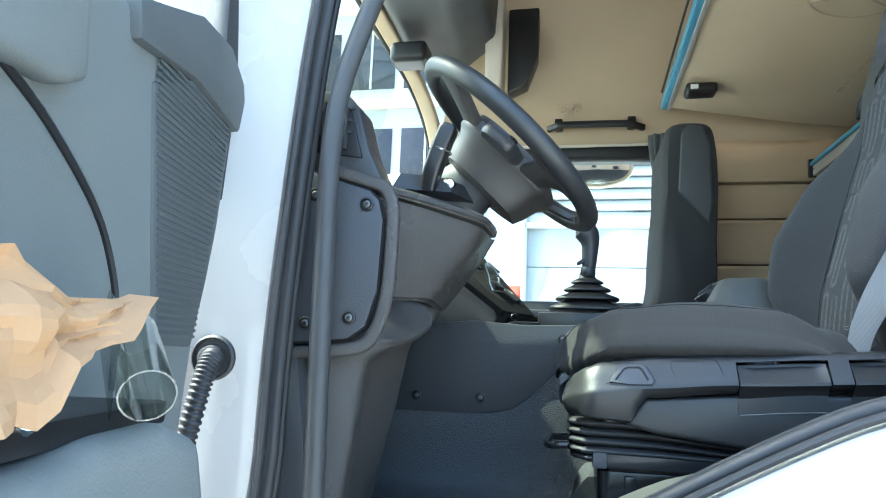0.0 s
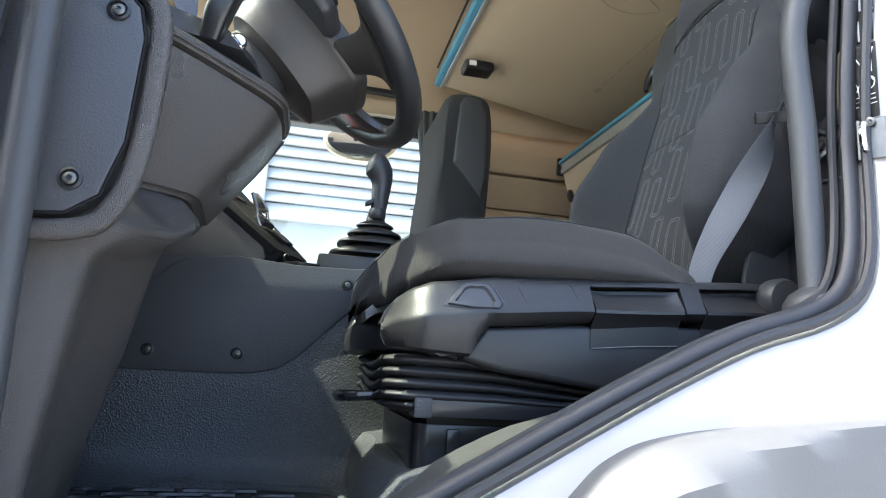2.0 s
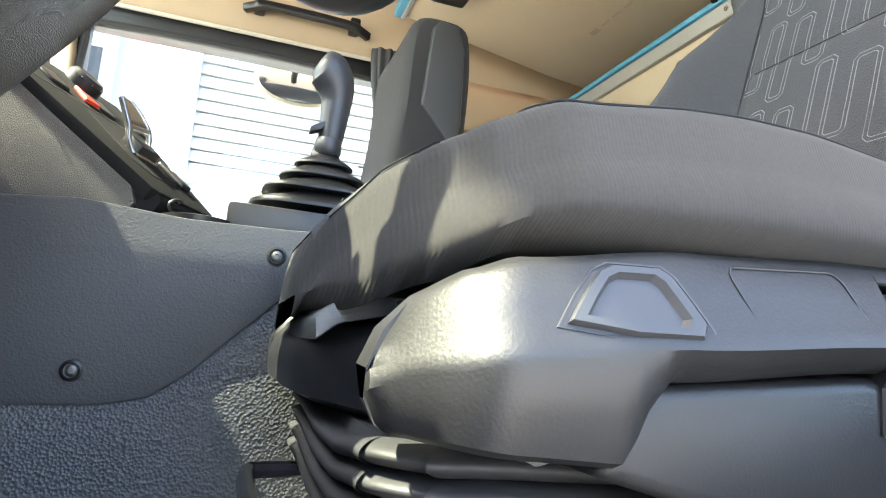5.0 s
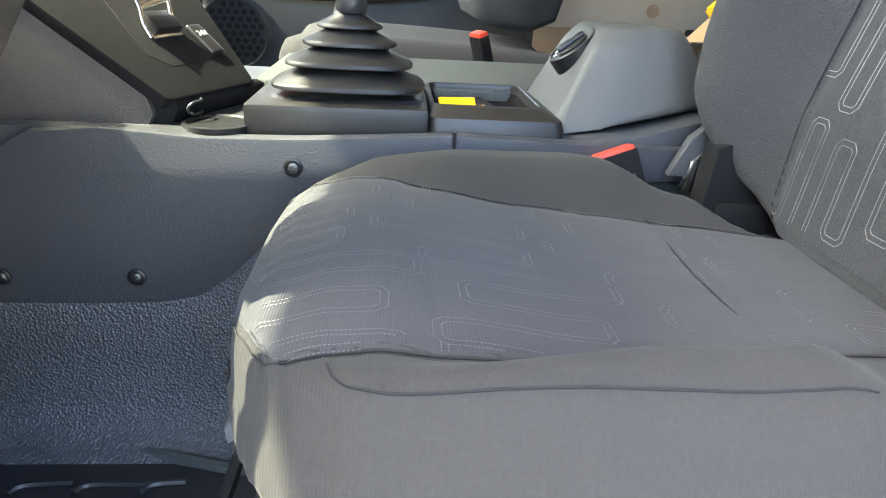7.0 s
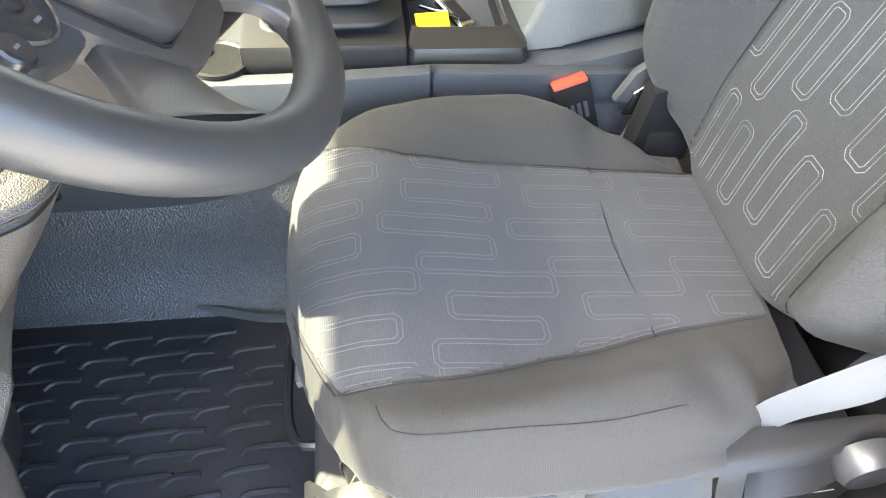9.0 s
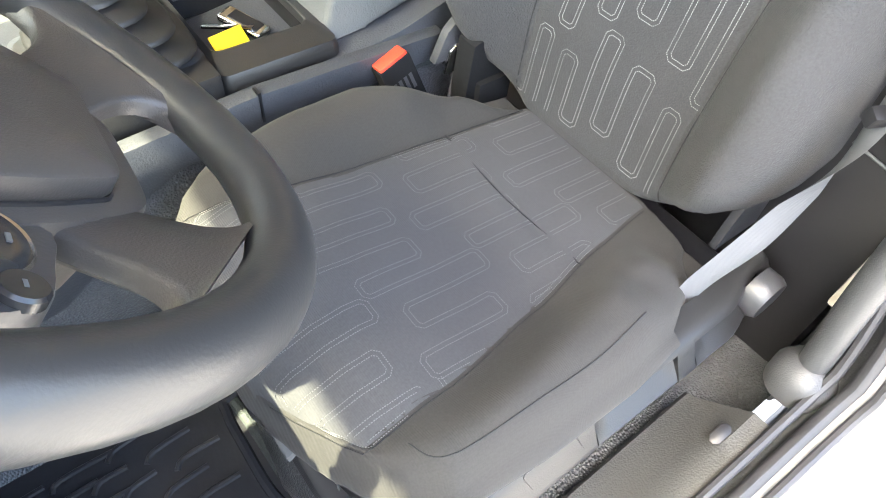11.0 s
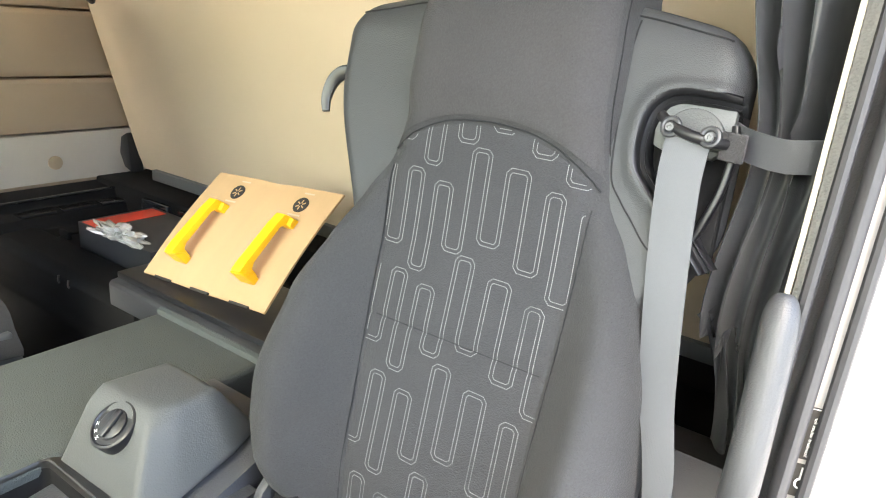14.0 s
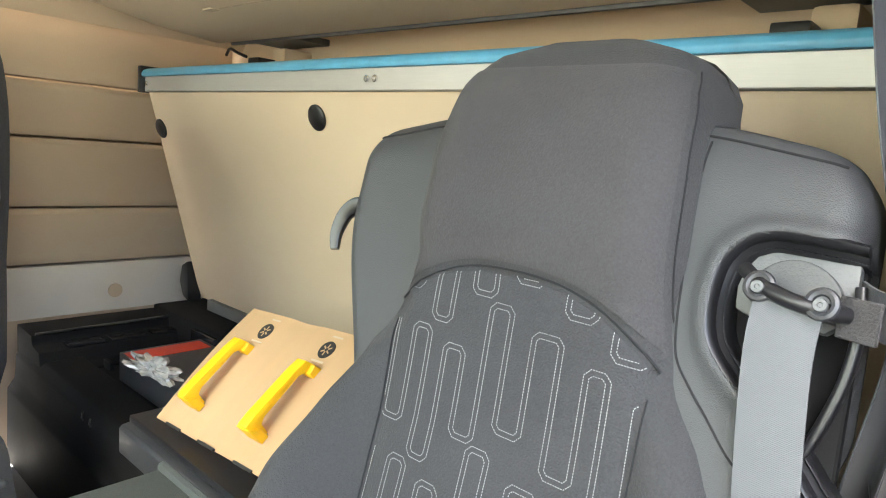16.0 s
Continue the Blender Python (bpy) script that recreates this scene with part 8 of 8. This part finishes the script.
part("front_edge", bm_sweep(N(), smooth_path([(-0.62, 0.45, 1.86), (-0.64, 1.4, 1.86), (-0.62, 2.1, 1.82), (-0.56, 2.38, 1.70), (-0.50, 2.50, 1.50), (-0.47, 2.545, 1.2), (-0.46, 2.55, 0.9)], 6), rounded(-0.035, 0.035, -0.02, 0.02, 0.01, 3), (0, 0, 1)), BEIGE, ov, "beige trim round the windscreen")
part("front_seal", bm_tube(N(), smooth_path([(-0.665, 0.45, 1.85), (-0.685, 1.4, 1.85), (-0.665, 2.1, 1.81), (-0.60, 2.39, 1.69), (-0.54, 2.51, 1.49), (-0.51, 2.555, 1.2), (-0.50, 2.56, 0.9)], 6), 0.012, 8), RUBBER, ov, "black windscreen seal")
part("mirror_body", bm_box(N(), -0.56, -0.40, 1.85, 1.98, 1.60, 1.69, 0.03, 4), PLASTIC_BLACK, ov, "black camera housing")

# ---------- open driver's door ----------
HX, HY = -0.245, 0.10
OPEN_A = radians(-78)
dm = Matrix.Translation((HX, HY, 0)) @ Matrix.Rotation(OPEN_A, 4, "Z")   # local x along the door from its hinge, y towards the cab inside
door = group_thing("driver_door", "open driver's door with grey lining and a full door bin", "door", (HX, HY, 0.0))
part("shell", bm_box(N(), -0.02, 0.95, -0.11, -0.03, -0.55, 0.66, 0.02, 3, dm), WHITE, door, "white outer door shell")
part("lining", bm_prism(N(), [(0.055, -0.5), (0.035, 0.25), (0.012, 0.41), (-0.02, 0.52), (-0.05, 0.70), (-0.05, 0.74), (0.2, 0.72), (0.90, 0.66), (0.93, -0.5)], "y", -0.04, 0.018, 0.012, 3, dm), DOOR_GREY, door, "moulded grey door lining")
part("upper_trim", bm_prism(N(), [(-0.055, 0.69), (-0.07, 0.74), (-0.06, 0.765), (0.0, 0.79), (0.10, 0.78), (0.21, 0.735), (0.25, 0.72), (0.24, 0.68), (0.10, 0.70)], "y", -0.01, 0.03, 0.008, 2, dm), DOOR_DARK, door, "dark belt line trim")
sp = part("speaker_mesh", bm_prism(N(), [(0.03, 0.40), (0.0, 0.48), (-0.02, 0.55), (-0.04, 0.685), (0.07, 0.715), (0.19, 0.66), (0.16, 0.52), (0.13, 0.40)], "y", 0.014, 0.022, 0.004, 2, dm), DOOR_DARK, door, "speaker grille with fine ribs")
for k in range(40):
    z = 0.41 + k * 0.0072
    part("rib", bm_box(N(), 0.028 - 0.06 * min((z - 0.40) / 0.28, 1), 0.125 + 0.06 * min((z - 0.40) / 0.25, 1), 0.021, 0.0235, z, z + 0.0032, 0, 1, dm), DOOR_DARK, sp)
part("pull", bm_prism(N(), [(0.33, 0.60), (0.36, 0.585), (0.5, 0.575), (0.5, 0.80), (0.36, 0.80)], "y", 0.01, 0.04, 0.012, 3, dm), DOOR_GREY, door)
b = N()
bm_tube(b, smooth_path([dm @ Vector((x, 0.019, z)) for x, z in ((0.43, 0.60), (0.404, 0.586), (0.343, 0.561), (0.267, 0.514), (0.227, 0.466), (0.21, 0.42), (0.205, 0.36))], 5), 0.004, 6)
part("trim_line", b, PLASTIC_BLACK, door)
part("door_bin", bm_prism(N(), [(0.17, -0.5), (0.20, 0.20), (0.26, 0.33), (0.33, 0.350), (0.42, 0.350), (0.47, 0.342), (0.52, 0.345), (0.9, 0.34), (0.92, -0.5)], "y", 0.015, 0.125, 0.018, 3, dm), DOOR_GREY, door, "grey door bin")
part("bin_well", bm_prism(N(), [(0.30, 0.345), (0.30, 0.362), (0.62, 0.362), (0.62, 0.345)], "y", 0.03, 0.11, 0.004, 2, dm), PLASTIC_BLACK, door)
part("bin_bolt", bm_revolve(N(), [(0.008, 0), (0.008, 0.006), (0.005, 0.008), (0.001, 0.006)], dm @ Vector((0.47, 0.105, 0.362)), dm.to_3x3() @ Vector((0.3, 0.7, 0.6)), 14), CHROME, door)
gl = part("pane", bm_prism(N(), [(-0.12, 0.72), (-0.08, 1.35), (0.9, 1.4), (0.93, 0.72)], "y", -0.065, -0.06, 0, 1, dm), GLASS, door, "door window glass")
gl.visible_shadow = False
b = N()
bm_sweep(b, [dm @ Vector((-0.085, -0.02, 0.61)), dm @ Vector((-0.11, -0.02, 0.80)), dm @ Vector((-0.125, -0.03, 1.35))], rounded(-0.014, 0.014, -0.022, 0.022, 0.005, 2), (0, 1, 0))
part("window_channel", b, RUBBER, door, "black window channel")
paper = group_thing("wrapping_paper", "crumpled brown wrapping paper in the door bin", "paper", dm @ Vector((0.45, 0.09, 0.36)))
b = N()
rings = []
for i in range(18):
    row = []
    for j in range(16):
        u, v = i / 17, j / 15
        crumple = 0.035 * noise.fractal(Vector((u * 2.2, v * 2.2, 5)), 1.0, 2.0, 3) + 0.022 * abs(noise.noise((u * 3, v * 4, 9)))
        x = 0.37 + 0.21 * u
        top = interp([(0.37, 0.436), (0.388, 0.431), (0.445, 0.428), (0.472, 0.439), (0.493, 0.450), (0.517, 0.446), (0.58, 0.44)], x)
        low = interp([(0.37, 0.4345), (0.388, 0.424), (0.419, 0.406), (0.467, 0.393), (0.476, 0.380), (0.487, 0.359), (0.501, 0.366), (0.58, 0.36)], x)
        row.append(dm @ Vector((x, 0.105 + 0.02 * (1 - v) + 0.5 * crumple * min(u * 4, 1), low + (top - low) * v)))
    rings.append(row)
bm_loft(b, rings, cap=False, closed=False)
bmesh.ops.solidify(b, geom=b.faces[:], thickness=0.0008)
part("sheet", b, PAPER, paper, "", 10)
tb = group_thing("acrylic_bracket", "clear bent acrylic bracket with a rolled tube", "acrylic", dm @ Vector((0.33, 0.1, 0.36)))
b = N()
p0, p1 = dm @ Vector((0.383, 0.130, 0.371)), dm @ Vector((0.305, 0.080, 0.410))
ax = (p1 - p0).normalized()
q4 = ax.to_track_quat("Z", "Y").to_matrix()
L = (p1 - p0).length
bm_loft(b, [[p0 + q4 @ Vector((r * math.cos(2 * math.pi * k / 28), r * math.sin(2 * math.pi * k / 28), h)) for k in range(28)] for r, h in ((0.018, 0.0), (0.018, L), (0.0168, L), (0.0168, 0.0))], cap=False, loop=True)
part("tube", b, CLEAR, tb, "clear acrylic tube", 50)
b = N()
side_v = (dm.to_3x3() @ Vector((1, 0, 0)))
bm_loft(b, [[p + side_v * 0.012 + Vector((0, 0, -0.014)), p + side_v * 0.022 + Vector((0, 0, -0.006)), p + side_v * 0.034 + Vector((0, 0, 0.026)), p + side_v * 0.042 + Vector((0, 0, 0.030)), p + side_v * 0.046 + Vector((0, 0, 0.022)), p + side_v * 0.047 + Vector((0, 0, -0.01)),
             p + side_v * 0.0455 + Vector((0, 0, -0.01)), p + side_v * 0.0445 + Vector((0, 0, 0.021)), p + side_v * 0.0415 + Vector((0, 0, 0.0285)), p + side_v * 0.0355 + Vector((0, 0, 0.025)), p + side_v * 0.0235 + Vector((0, 0, -0.0075)), p + side_v * 0.012 + Vector((0, 0, -0.0155))] for p in (p0, p1)])
part("bracket", b, CLEAR, tb, "clear bent sheet", 30)

# corrugated cable hose between pillar and door
hs = group_thing("cable_hose", "black corrugated cable hose from pillar to door", "hose", (-0.29, 0.2, 0.36))
b = N()
pts = smooth_path([(-0.258, 0.195, 0.385), (-0.250, 0.174, 0.382), (-0.252, 0.160, 0.350), (-0.262, 0.155, 0.29), (-0.272, 0.150, 0.23), (-0.29, 0.13, 0.12)], 42)
bm_tube(b, pts, 0.0128, 14, False, (1, 0, 0), [1.0 + (0.13 if i % 6 in (1, 2, 3) else -0.06) for i in range(len(pts))])
part("hose", b, RUBBER, hs, "corrugated black rubber", 80)
part("grommet", bm_revolve(N(), [(0.031, 0.0), (0.031, 0.005), (0.028, 0.008), (0.025, 0.004), (0.018, 0.004), (0.0165, 0.016), (0.013, 0.018)], (-0.258, 0.196, 0.386), (0.1, -1, -0.1), 26), RUBBER, hs, "black plug on the white pillar")
